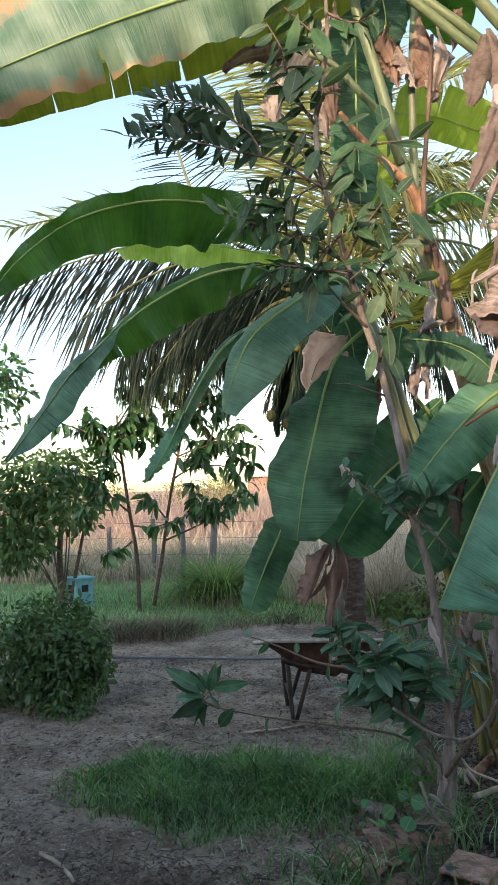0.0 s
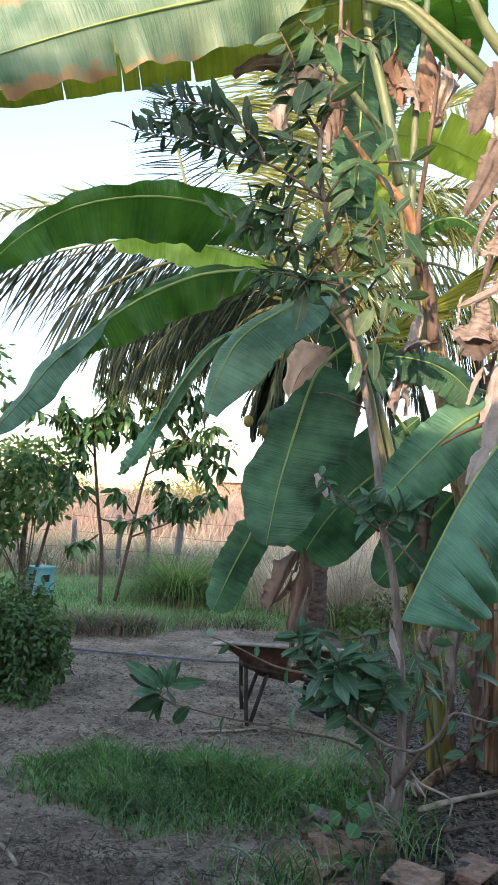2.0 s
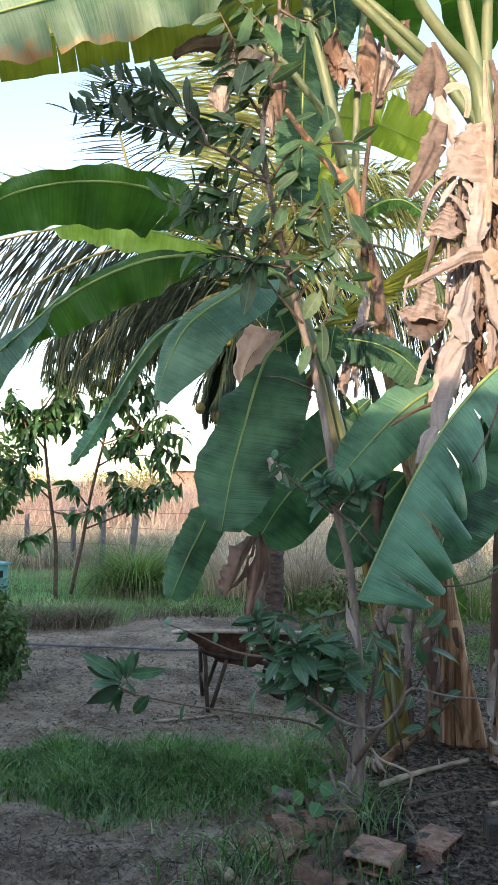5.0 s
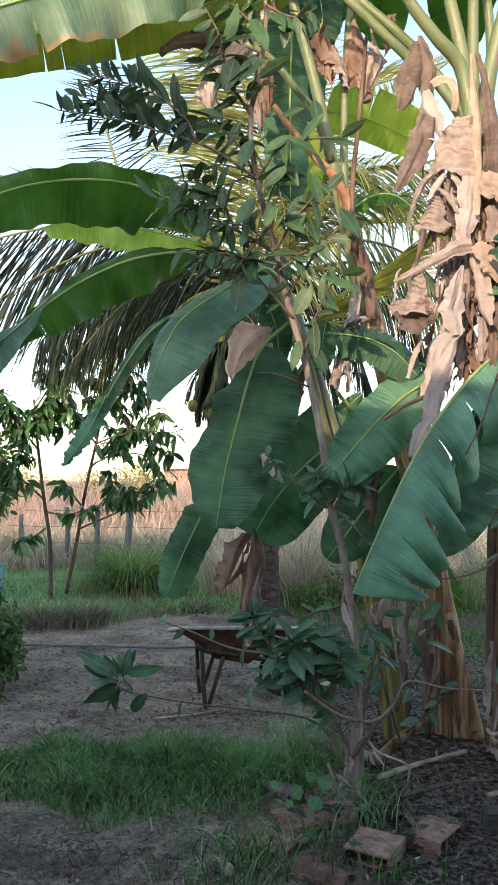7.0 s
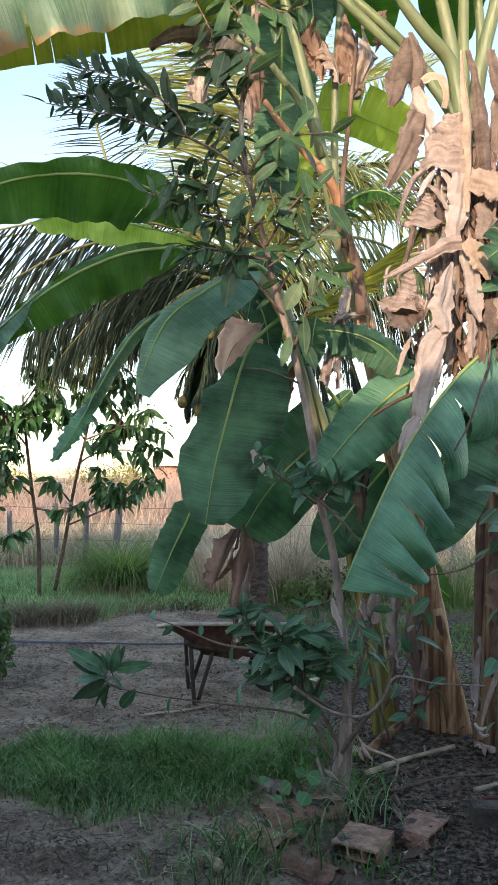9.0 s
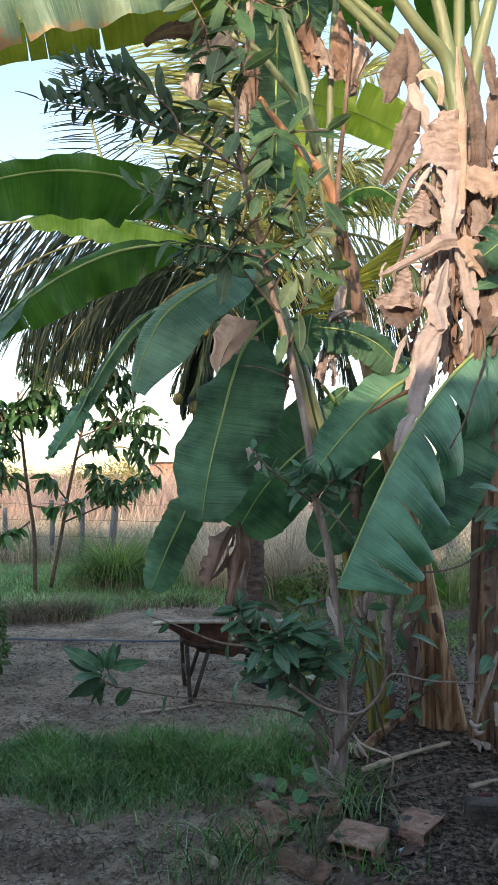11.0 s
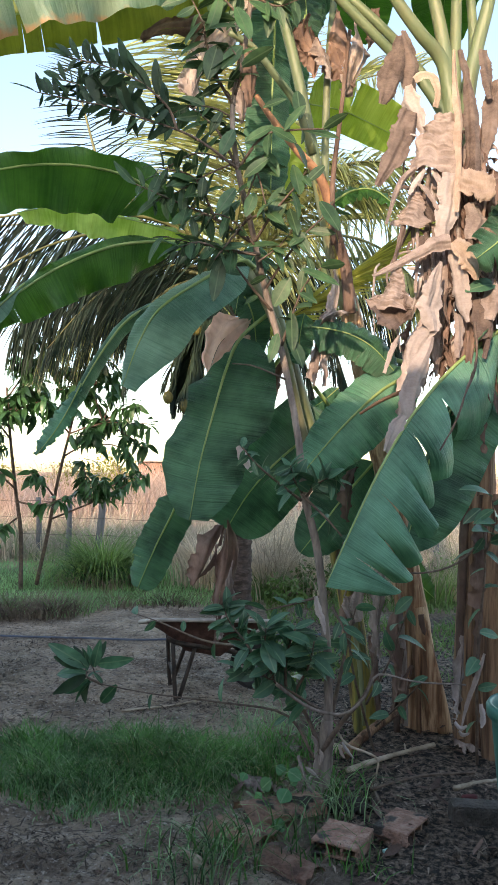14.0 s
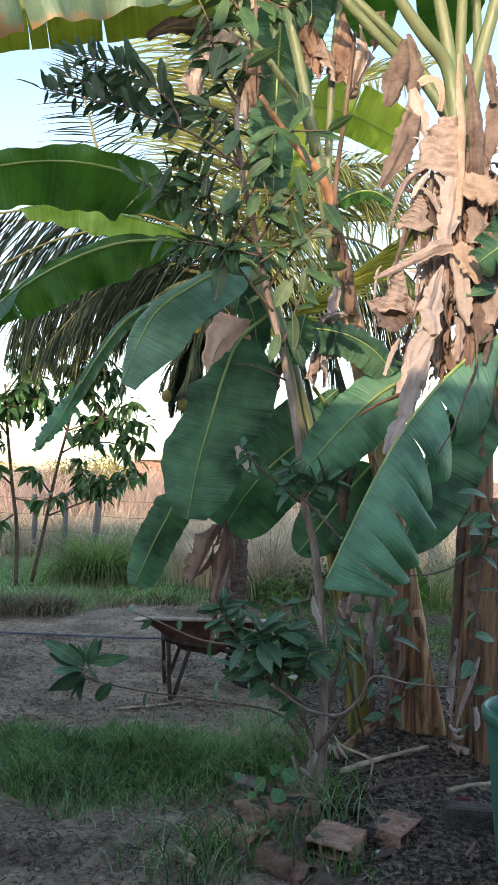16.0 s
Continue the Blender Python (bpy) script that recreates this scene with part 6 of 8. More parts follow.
# broad papery sheets over the skirt: line, half widths, material, cup, cross wrinkles
for i, (pts, ws, mt, cup, cross) in enumerate([
    ([(0.82, 3.86, 3.73), (0.8, 3.86, 3.6), (0.77, 3.86, 3.5), (0.73, 3.86, 3.37)], (0.017, 0.051, 0.074, 0.023), M_PAPER_BROWN, 0.25, 0),
    ([(0.84, 3.88, 3.77), (0.88, 3.88, 3.66), (0.89, 3.88, 3.56), (0.87, 3.88, 3.46)], (0.017, 0.046, 0.057, 0.04), M_PAPER_BROWN, 0.3, 0),
    ([(0.86, 3.84, 3.46), (0.87, 3.84, 3.38), (0.91, 3.84, 3.29), (0.93, 3.84, 3.21)], (0.017, 0.051, 0.04, 0.011), M_PAPER_PALE, 0.3, 0),
    ([(0.87, 3.82, 3.32), (0.83, 3.82, 3.21), (0.78, 3.82, 3.07), (0.7, 3.82, 2.93)], (0.057, 0.08, 0.057, 0.017), M_PAPER_BROWN, 0.35, 0),
    ([(0.88, 3.8, 3.47), (0.93, 3.8, 3.5), (0.98, 3.8, 3.48), (1.0, 3.8, 3.4), (0.99, 3.8, 3.33)], (0.023, 0.031, 0.026, 0.02, 0.017), M_PAPER_PEACH, 0.3, 0),
    ([(1.03, 3.76, 3.29), (1.0, 3.76, 3.2), (0.97, 3.76, 3.1), (0.96, 3.76, 3.0)], (0.057, 0.091, 0.114, 0.131), M_PAPER, 0.35, 1),
    ([(1.06, 3.72, 3.58), (1.07, 3.72, 3.4), (1.09, 3.72, 3.23), (1.09, 3.72, 3.0), (1.08, 3.72, 2.77)], (0.009, 0.02, 0.031, 0.026, 0.017), M_PAPER_PEACH, 0.5, 0),
    ([(1.11, 3.8, 3.63), (1.15, 3.8, 3.47), (1.17, 3.8, 3.29), (1.18, 3.8, 3.0)], (0.014, 0.023, 0.037, 0.04), M_PAPER_BROWN, 0.5, 0),
    ([(1.08, 3.72, 2.91), (1.17, 3.72, 2.9), (1.27, 3.72, 2.89)], (0.08, 0.086, 0.08), M_PAPER_PEACH, 0.15, 0),
    ([(0.89, 3.78, 3.01), (0.82, 3.78, 2.94), (0.78, 3.78, 2.84), (0.74, 3.78, 2.72)], (0.014, 0.023, 0.02, 0.009), M_PAPER, 0.4, 0),
    ([(0.93, 3.77, 3.0), (0.88, 3.77, 2.93), (0.85, 3.77, 2.87)], (0.011, 0.017, 0.011), M_PAPER_PALE, 0.4, 0),
    ([(0.97, 3.77, 3.0), (1.01, 3.77, 2.93), (1.03, 3.77, 2.85), (0.99, 3.77, 2.72)], (0.014, 0.02, 0.017, 0.009), M_PAPER_PALE, 0.4, 0),
    ([(0.89, 3.75, 2.92), (0.94, 3.75, 2.88), (0.99, 3.75, 2.79)], (0.011, 0.017, 0.009), M_PAPER, 0.4, 0),
    ([(0.89, 3.8, 2.9), (0.88, 3.8, 2.82), (0.86, 3.8, 2.72)], (0.023, 0.074, 0.097), M_PAPER, 0.4, 1),
    ([(0.96, 3.82, 2.9), (0.98, 3.82, 2.83), (1.0, 3.82, 2.75)], (0.017, 0.04, 0.046), M_PAPER_BROWN, 0.3, 0),
    ([(1.05, 3.74, 2.97), (1.04, 3.74, 2.86), (1.03, 3.74, 2.75), (1.02, 3.74, 2.63)], (0.049, 0.063, 0.057, 0.037), M_PAPER_PALE, 0.35, 0),
    ([(1.04, 3.7, 2.62), (0.96, 3.7, 2.6), (0.85, 3.7, 2.54), (0.75, 3.7, 2.48), (0.66, 3.7, 2.44)], (0.043, 0.037, 0.026, 0.02, 0.009), M_PAPER, 0.3, 0),
    ([(1.06, 3.7, 2.62), (1.11, 3.7, 2.56), (1.15, 3.7, 2.49), (1.17, 3.7, 2.43)], (0.029, 0.063, 0.057, 0.017), M_PAPER_PEACH, 0.15, 0),
    ([(0.78, 3.72, 2.49), (0.78, 3.72, 2.42), (0.77, 3.72, 2.35), (0.76, 3.72, 2.29)], (0.026, 0.06, 0.1, 0.126), M_PAPER, 0.45, 1),
    ([(0.73, 3.76, 2.33), (0.77, 3.76, 2.27), (0.82, 3.76, 2.21)], (0.086, 0.097, 0.063), M_PAPER_BROWN, -0.4, 0),
    ([(0.99, 3.68, 2.51), (0.97, 3.68, 2.4), (0.94, 3.68, 2.29), (0.96, 3.68, 2.17)], (0.014, 0.077, 0.094, 0.034), M_PAPER_PALE, 0.3, 0),
    ([(0.97, 3.7, 2.23), (0.9, 3.7, 2.15), (0.86, 3.7, 2.07), (0.85, 3.7, 1.98)], (0.051, 0.063, 0.051, 0.023), M_PAPER_PALE, 0.3, 0),
    ([(0.94, 3.64, 2.14), (0.9, 3.64, 2.03), (0.86, 3.64, 1.95), (0.84, 3.64, 1.85), (0.83, 3.64, 1.74)], (0.017, 0.046, 0.071, 0.063, 0.029), M_PAPER_PALE, 0.3, 0),
    ([(0.79, 3.55, 1.75), (0.75, 3.55, 1.69), (0.7, 3.55, 1.58)], (0.026, 0.046, 0.017), M_PAPER_PALE, 0.2, 0),
    ([(1.06, 3.74, 2.61), (1.09, 3.74, 2.47), (1.11, 3.74, 2.33), (1.14, 3.74, 2.23)], (0.029, 0.06, 0.057, 0.011), M_PAPER_PALE, 0.3, 0),
    ([(1.11, 3.78, 2.28), (1.11, 3.78, 2.17), (1.1, 3.78, 2.06)], (0.037, 0.031, 0.014), M_PAPER, 0.3, 0),
    ([(1.19, 3.78, 2.36), (1.21, 3.78, 2.26), (1.23, 3.78, 2.16)], (0.04, 0.057, 0.04), M_PAPER_BROWN, 0.3, 0),
    ([(1.26, 3.76, 2.45), (1.26, 3.76, 2.35), (1.25, 3.76, 2.25)], (0.029, 0.051, 0.034), M_PAPER, 0.3, 0),
    ([(1.25, 3.86, 3.67), (1.27, 3.86, 3.56), (1.29, 3.86, 3.41)], (0.034, 0.049, 0.023), M_PAPER_BROWN, 0.3, 0),
    ([(1.32, 3.88, 3.52), (1.3, 3.88, 3.37), (1.27, 3.88, 3.19), (1.23, 3.88, 3.03)], (0.04, 0.051, 0.043, 0.014), M_PAPER_BROWN, 0.35, 0),
    ([(1.15, 3.76, 2.83), (1.18, 3.76, 2.75), (1.16, 3.76, 2.65)], (0.034, 0.051, 0.029), M_PAPER, 0.3, 0),
    ([(0.91, 3.82, 2.76), (0.91, 3.82, 2.6), (0.9, 3.82, 2.39)], (0.011, 0.014, 0.011), M_PAPER, 0.4, 0),
    ([(0.96, 3.84, 2.77), (0.95, 3.84, 2.64), (0.95, 3.84, 2.46)], (0.009, 0.014, 0.009), M_PAPER_BROWN, 0.4, 0),
    ([(0.99, 3.84, 2.75), (1.0, 3.84, 2.64), (0.99, 3.84, 2.52)], (0.011, 0.014, 0.009), M_PAPER, 0.4, 0),
    ([(0.85, 3.84, 2.76), (0.83, 3.84, 2.68), (0.79, 3.84, 2.54)], (0.014, 0.017, 0.009), M_PAPER_BROWN, 0.4, 0),
    ([(0.81, 3.8, 2.17), (0.78, 3.8, 2.1), (0.74, 3.8, 1.98)], (0.006, 0.017, 0.009), M_PAPER_PALE, 0.4, 0),
    ([(1.24, 3.8, 2.06), (1.27, 3.8, 2.18), (1.28, 3.8, 2.29)], (0.017, 0.026, 0.014), M_PAPER_BROWN, 0.4, 0)]):
    paper_leaf(dry_plant, pts, [w * (0.74 if 20 <= i <= 24 else 0.9) for w in ws], (0.55 * math.sin(i * 2.3), -1, 0.3 * math.cos(i * 1.7)), mt, 400 + i, cup, cross)
banana_leaf(dry_plant, [(1.36, 3.95, 2.23), (1.09, 3.8, 2.02), (0.85, 3.62, 1.77), (0.67, 3.48, 1.51), (0.52, 3.36, 1.24), (0.4, 3.28, 1)], 0.02, 0.37, (-0.15, -0.92, 0.35), M_BANANA_SKYLIT, stalk=[(1.58, 4.1, 2.4)], fold_a=60, fold_b=10, tears_b=(0.30, 0.45, 0.56, 0.66, 0.76, 0.87), gap=0.24, ripple=0.012, roll=24, finger=0.12, seed=28, label="broad blue-green leaf torn into strips", sweep=0.36, sweep_tip=-0.25, profile=profile_cut, nv=12, flutter=44)
banana_leaf(dry_plant, [(1.48, 3.55, 2.95), (1.36, 3.55, 2.75), (1.25, 3.55, 2.6), (1.12, 3.55, 2.49)], 0.13, 0.15, (0.2, -0.9, 0.2), M_BANANA, stalk=[(1.4, 3.8, 2.95)], fold_a=20, fold_b=18, tears_a=(0.7, 0.86), tears_b=(0.66, 0.84), gap=0.3, ripple=0.03, roll=20, seed=29, profile=profile_blunt, label="dark green leaf end hanging before the dead leaves")
banana_leaf(dry_plant, [(1.4, 4, 2.23), (1.19, 3.95, 1.95), (1.03, 3.9, 1.66), (0.93, 3.85, 1.37), (0.85, 3.82, 1.1)], 0.05, 0.30, (-0.15, -0.92, 0.2), M_BANANA, fold_a=60, fold_b=14, ripple=0.012, seed=26)
for i, (pts, w, mt, fold) in enumerate([
    ([(0.38, 4.22, 3.98), (0.39, 4.2, 3.86), (0.41, 4.2, 3.73)], 0.12, M_DRY_DARK, 30), ([(0.51, 4.2, 3.89), (0.57, 4.2, 3.76), (0.63, 4.2, 3.63)], 0.10, M_DRY_DARK, 30), ([(0.03, 4.15, 3.93), (0.05, 4.15, 3.73), (0.07, 4.15, 3.48)], 0.07, M_DRY_DARK, 25), ([(-0.04, 4.2, 3.66), (0, 4.2, 3.57), (0.02, 4.2, 3.41)], 0.06, M_DRY, 30)]):
    dry_leaf(mid_plant, pts, w, (0.15, -0.97, 0.1), mt, 441 + i, 0.018, 15, (), fold)
for i, (pts, w, mt) in enumerate([
    ([(1.07, 4, 2.43), (1.04, 4, 2.26), (1.02, 4, 2.08), (0.98, 4, 1.9)], 0.06, M_DRY), ([(1.14, 4.02, 2.32), (1.1, 4, 2.14), (1.08, 4, 1.93)], 0.06, M_DRY_DARK), ([(0.98, 3.98, 2.31), (0.95, 3.96, 2.13), (0.9, 3.95, 1.92), (0.85, 3.95, 1.75)], 0.07, M_DRY),
    ([(1.18, 4, 2.2), (1.17, 4, 2.05), (1.15, 4, 1.88)], 0.06, M_DRY_DARK), ([(0.94, 4.05, 2.33), (0.91, 4.05, 2.17), (0.92, 4.05, 2.02)], 0.03, M_DRY_DARK), ([(1.02, 4, 2.55), (0.98, 4, 2.43), (0.92, 4, 2.29)], 0.05, M_DRY_GREY)]):
    dry_leaf(dry_plant, pts, w, (0.15, -0.97, 0.1), mt, 470 + i, 0.02, 40, (), 40)
paper_leaf(dry_plant, [(0.36, 3.28, 0.96), (0.37, 3.28, 0.9), (0.39, 3.28, 0.85), (0.4, 3.28, 0.8)], (0.006, 0.016, 0.010, 0.003), (-0.3, -1, 0.1), M_PAPER_PALE, 1600, 0.5, 0, name="leaf", label="pale torn leaf end")
paper_leaf(mid_plant, [(0.7, 4.2, 0.86), (0.68, 4.2, 0.77), (0.7, 4.2, 0.68)], (0.026, 0.040, 0.022), (0.3, -1, 0.1), M_PAPER, 1601, 0.5, 0)
paper_leaf(low_plant, [(0.02, 4.2, 1.62), (0.06, 4.2, 1.56), (0.1, 4.2, 1.48)], (0.012, 0.034, 0.008), (0.5, -1, 0.2), M_PAPER_PALE, 1602, 0.6, 0)
tube("dead_spike", [(0.94, 3.5, 1.59), (1.01, 3.5, 1.72), (1.06, 3.52, 1.85), (1.12, 3.55, 2.01), (1.13, 3.6, 2.2)], 0.004, 0.007, M_TWIG, dry_plant, n=24, sides=6, lump=0.9)
tube("petiole_stub", [(0.63, 3.85, 1.78), (0.74, 3.88, 1.85), (0.85, 3.9, 1.9)], 0.007, 0.011, M_SHEATH, dry_plant, n=6, sides=6)
# broken stems beside the dead-leaf plant
B3 = (1.41, 4, 0.26)
tube("pseudostem", [(B3[0], B3[1], -0.05), (1.4, 4, 0.59), (1.39, 4.05, 1.02), (1.4, 4.1, 1.37)], 0.11, 0.10, M_STEM_BROWN, dry_plant, "second brown stem", n=18, sides=14, lump=0.08, ridges=0.06)
tube("split_sheath", [(1.18, 4.38, 0.01), (1.14, 4.36, 0.23), (1.09, 4.38, 0.47), (1.05, 4.42, 0.72)], 0.08, 0.05, M_STEM_TAN, mid_plant, "pale split sheath peeling from the stem", n=12, sides=8, flat=0.4)

for i, (pl, pts, w) in enumerate([
    (mid_plant, [(0.82, 4.3, 1.11), (0.83, 4.28, 0.87), (0.81, 4.28, 0.65), (0.82, 4.28, 0.43)], 0.07), (mid_plant, [(0.94, 4.3, 0.83), (0.92, 4.28, 0.62), (0.94, 4.28, 0.4), (0.9, 4.3, 0.18)], 0.06), (low_plant, [(0.7, 4.35, 0.85), (0.65, 4.33, 0.7), (0.65, 4.33, 0.51)], 0.05),
    (dry_plant, [(1.19, 3.95, 0.66), (1.17, 3.92, 0.49), (1.14, 3.9, 0.36), (1.13, 3.9, 0.25)], 0.05), (dry_plant, [(1.27, 3.9, 1.32), (1.27, 3.88, 0.98), (1.24, 3.88, 0.67)], 0.06),
    (mid_plant, [(1, 4.32, 0.42), (0.97, 4.3, 0.28), (0.96, 4.3, 0.09)], 0.06), (low_plant, [(0.64, 4.4, 1.1), (0.68, 4.4, 0.94), (0.64, 4.4, 0.78)], 0.06), (mid_plant, [(0.69, 4.35, 1.52), (0.65, 4.3, 1.39), (0.63, 4.3, 1.21)], 0.07)]):
    dry_leaf(pl, pts, w, (0.2, -0.95, 0.1), M_DRY_DARK if i % 3 else M_DRY, 950 + i, 0.03, 40, (), 40)

for i, (pl, pts, w, mt) in enumerate([
    (mid_plant, [(0.94, 4.36, 0.73), (0.97, 4.35, 0.42), (0.98, 4.34, 0.08)], 0.022, M_DRY), (mid_plant, [(0.99, 4.36, 0.76), (1.04, 4.35, 0.42), (1.06, 4.35, 0.04)], 0.02, M_STEM_BROWN), (mid_plant, [(1.07, 4.38, 0.69), (1.11, 4.37, 0.41), (1.14, 4.37, 0.07)], 0.018, M_DRY_DARK),
    (mid_plant, [(0.95, 4.34, 0.51), (0.92, 4.33, 0.3), (0.93, 4.33, 0.05)], 0.024, M_DRY_DARK), (low_plant, [(0.68, 4.34, 0.7), (0.72, 4.34, 0.42), (0.75, 4.34, 0.08)], 0.018, M_STEM_GREEN), (low_plant, [(0.79, 4.38, 0.57), (0.82, 4.37, 0.32), (0.84, 4.37, 0.07)], 0.02, M_DRY_DARK),
    (dry_plant, [(1.22, 4.05, 1.31), (1.2, 4.04, 0.84), (1.18, 4.03, 0.27)], 0.025, M_DRY_DARK), (dry_plant, [(1.26, 4.03, 1.43), (1.25, 4.02, 1.02), (1.23, 4.02, 0.5)], 0.02, M_STEM_BROWN), (dry_plant, [(1.29, 3.95, 1.31), (1.26, 3.92, 0.89), (1.23, 3.9, 0.47)], 0.022, M_DRY_DARK)]):
    tube("fibre_strip", pts, w, w * 0.7, mt, pl, n=12, sides=6, flat=0.35, lump=0.3, seed=i)

# ---- sapling in front ----
SB = (0.42, 3.62, 0.05)
sapling = empty("slender_tree", (SB[0], SB[1], 0), "slender tall sapling with pale bark and oval dark leaves", "tree")
TRUNK = [(SB[0], SB[1], -0.04), (0.45, 3.62, 0.21), (0.46, 3.62, 0.47), (0.44, 3.62, 0.78), (0.4, 3.62, 1.12), (0.34, 3.62, 1.36), (0.3, 3.64, 1.67), (0.23, 3.68, 2.03), (0.14, 3.7, 2.36), (0.08, 3.62, 2.59), (0, 3.5, 2.87), (-0.03, 3.5, 3.13), (0, 3.5, 3.35), (0.04, 3.5, 3.56), (0.04, 3.5, 3.86)]
tube("trunk", TRUNK, 0.0235, 0.009, M_BARK, sapling, n=70, sides=10, lump=0.14, seed=5)
tube("root_collar", [(0.40, 3.62, -0.04), (0.43, 3.62, 0.08), (0.448, 3.62, 0.2), (0.455, 3.62, 0.34)], 0.056, 0.0275, M_BARK, sapling, "swollen base of the stem", n=14, sides=12, lump=0.3, seed=6)
LEAVES = [leaf_mesh("leaf", 0.17, 0.062, M_LEAF, droop=0.12), leaf_mesh("leaf", 0.14, 0.058, M_LEAF, droop=0.3), leaf_mesh("leaf", 0.12, 0.046, M_LEAF, droop=0.05, fold=0.4)]
LEAVES_BLUE = [leaf_mesh("leaf", 0.15, 0.072, M_LEAF_BLUE, droop=0.3), leaf_mesh("leaf", 0.125, 0.064, M_LEAF_BLUE, droop=0.15), leaf_mesh("leaf", 0.10, 0.050, M_LEAF_BLUE, droop=0.3)]


def leafy(parent, pts, n, meshes, r0=0.008, seed=0, spread=0.9, droop=0.3, lo=0.25, size=1.0, r1=0.003, fwd=0.5, mat=None):
    """A twig with n alternate leaves."""
    rng = np.random.default_rng(seed)
    tube("branch", pts, r0, r1, mat or M_TWIG, parent, n=18, sides=6, lump=0.1, seed=seed)
    line = spline(pts, 60)
    tan = np.gradient(line, axis=0)
    for k in range(n):
        s = lo + (1 - lo) * k / max(1, n - 1)
        i = min(59, int(59 * s))
        t = Vector(tan[i]).normalized()
        side = t.cross(Vector((0.1, -1, 0.25))).normalized() * (1 if k % 2 else -1)
        way = t * (fwd + 0.4 * rng.normal()) + side * spread * (0.6 + 0.6 * rng.random()) + Vector((rng.normal() * 0.3, rng.normal() * 0.45, rng.normal() * 0.25 - droop))
        place(parent, meshes[int(rng.integers(len(meshes)))], aim(line[i], way, (rng.normal() * 0.6, -0.5 + rng.normal() * 0.6, 0.7), rng.normal() * 0.4, size * (0.75 + 0.5 * rng.random())))


def spray(parent, pts, n, up_len, low_len, seed, lo=0.3):
    """A flat twig of parallel leaves: long ones along its upper rank, short ones below."""
    rng = np.random.default_rng(seed)
    tube("branch", pts, 0.007, 0.002, M_TWIG, parent, n=22, sides=6, lump=0.1, seed=seed)
    line = spline(pts, 80)
    tan = np.gradient(line, axis=0)
    for k in range(n):
        s = lo + (1 - lo) * k / (n - 1)
        i = min(79, int(79 * s))
        t = Vector(tan[i]).normalized()
        upper = k % 2 == 0 or k == n - 1
        rise = Vector((0, rng.normal() * 0.35, 1.0 if upper else -0.75)) + Vector((rng.normal(), 0, rng.normal())) * 0.18
        way = t * (0.55 + 0.2 * rng.normal()) + rise * (0.15 if k == n - 1 else 1)
        ln_ = (up_len if upper else low_len) * (0.8 + 0.4 * rng.random()) * (1.0 if s < 0.85 else 0.8)
        place(parent, SPRAY_LEAF, aim(line[i], way, (0.3 * rng.normal(), -1, 0.5 * rng.normal()), rng.normal() * 0.7, ln_ / 0.13))


SPRAY_LEAF = leaf_mesh("leaf", 0.13, 0.040, M_LEAF_SHADED, droop=0.12, fold=0.3)
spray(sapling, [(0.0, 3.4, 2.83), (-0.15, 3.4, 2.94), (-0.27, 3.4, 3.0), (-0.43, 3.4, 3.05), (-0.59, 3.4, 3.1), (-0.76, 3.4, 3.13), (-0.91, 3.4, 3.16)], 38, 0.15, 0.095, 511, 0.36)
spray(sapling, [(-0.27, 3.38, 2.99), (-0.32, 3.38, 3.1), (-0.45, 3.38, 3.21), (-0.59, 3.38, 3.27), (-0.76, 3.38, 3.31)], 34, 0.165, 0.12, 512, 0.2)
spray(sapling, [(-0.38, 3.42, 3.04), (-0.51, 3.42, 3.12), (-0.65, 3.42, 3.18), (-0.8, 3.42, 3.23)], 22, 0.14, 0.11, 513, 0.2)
TW = [
    ([(0.08, 3.62, 2.56), (-0.1, 3.55, 2.65), (-0.28, 3.5, 2.71), (-0.46, 3.45, 2.77)], 15, 0.7), ([(-0.1, 3.55, 2.65), (-0.2, 3.5, 2.82), (-0.36, 3.5, 2.87)], 9, 0.75), ([(0.11, 3.62, 2.51), (-0.05, 3.5, 2.49), (-0.17, 3.45, 2.51), (-0.25, 3.4, 2.47)], 12, 0.8), ([(0, 3.5, 2.87), (-0.1, 3.5, 3.05), (-0.23, 3.5, 3.16)], 9, 0.9),
    ([(-0.02, 3.5, 3.16), (-0.1, 3.45, 3.27), (-0.15, 3.42, 3.41), (-0.17, 3.4, 3.5), (-0.24, 3.4, 3.64)], 12, 0.95), ([(0.04, 3.5, 3.54), (-0.05, 3.45, 3.61), (-0.15, 3.42, 3.7)], 8, 0.9), ([(0.04, 3.5, 3.7), (0.16, 3.45, 3.61), (0.26, 3.45, 3.64)], 7, 0.9), ([(-0.02, 3.5, 3.21), (0.01, 3.4, 3.29), (-0.05, 3.4, 3.4)], 5, 0.9),
    ([(0, 3.5, 2.87), (0.11, 3.45, 3), (0.23, 3.4, 3.01), (0.38, 3.38, 3.01)], 7, 1.1), ([(0.08, 3.62, 2.56), (0.16, 3.5, 2.66), (0.26, 3.45, 2.77), (0.31, 3.4, 2.83)], 10, 0.9), ([(0.14, 3.7, 2.36), (0.22, 3.6, 2.47), (0.32, 3.5, 2.58), (0.42, 3.45, 2.66)], 9, 0.9), ([(0.04, 3.6, 2.66), (-0.02, 3.5, 2.55), (-0.1, 3.45, 2.43)], 8, 0.8),
    ([(0.18, 3.7, 2.25), (0.08, 3.6, 2.34), (0, 3.55, 2.43), (-0.06, 3.5, 2.52)], 8, 0.7), ([(0.22, 3.68, 2.08), (0.27, 3.6, 2.23), (0.32, 3.55, 2.35), (0.39, 3.5, 2.42)], 8, 0.9), ([(0, 3.5, 2.87), (0.08, 3.5, 2.87), (0.13, 3.45, 2.69)], 6, 0.9)]
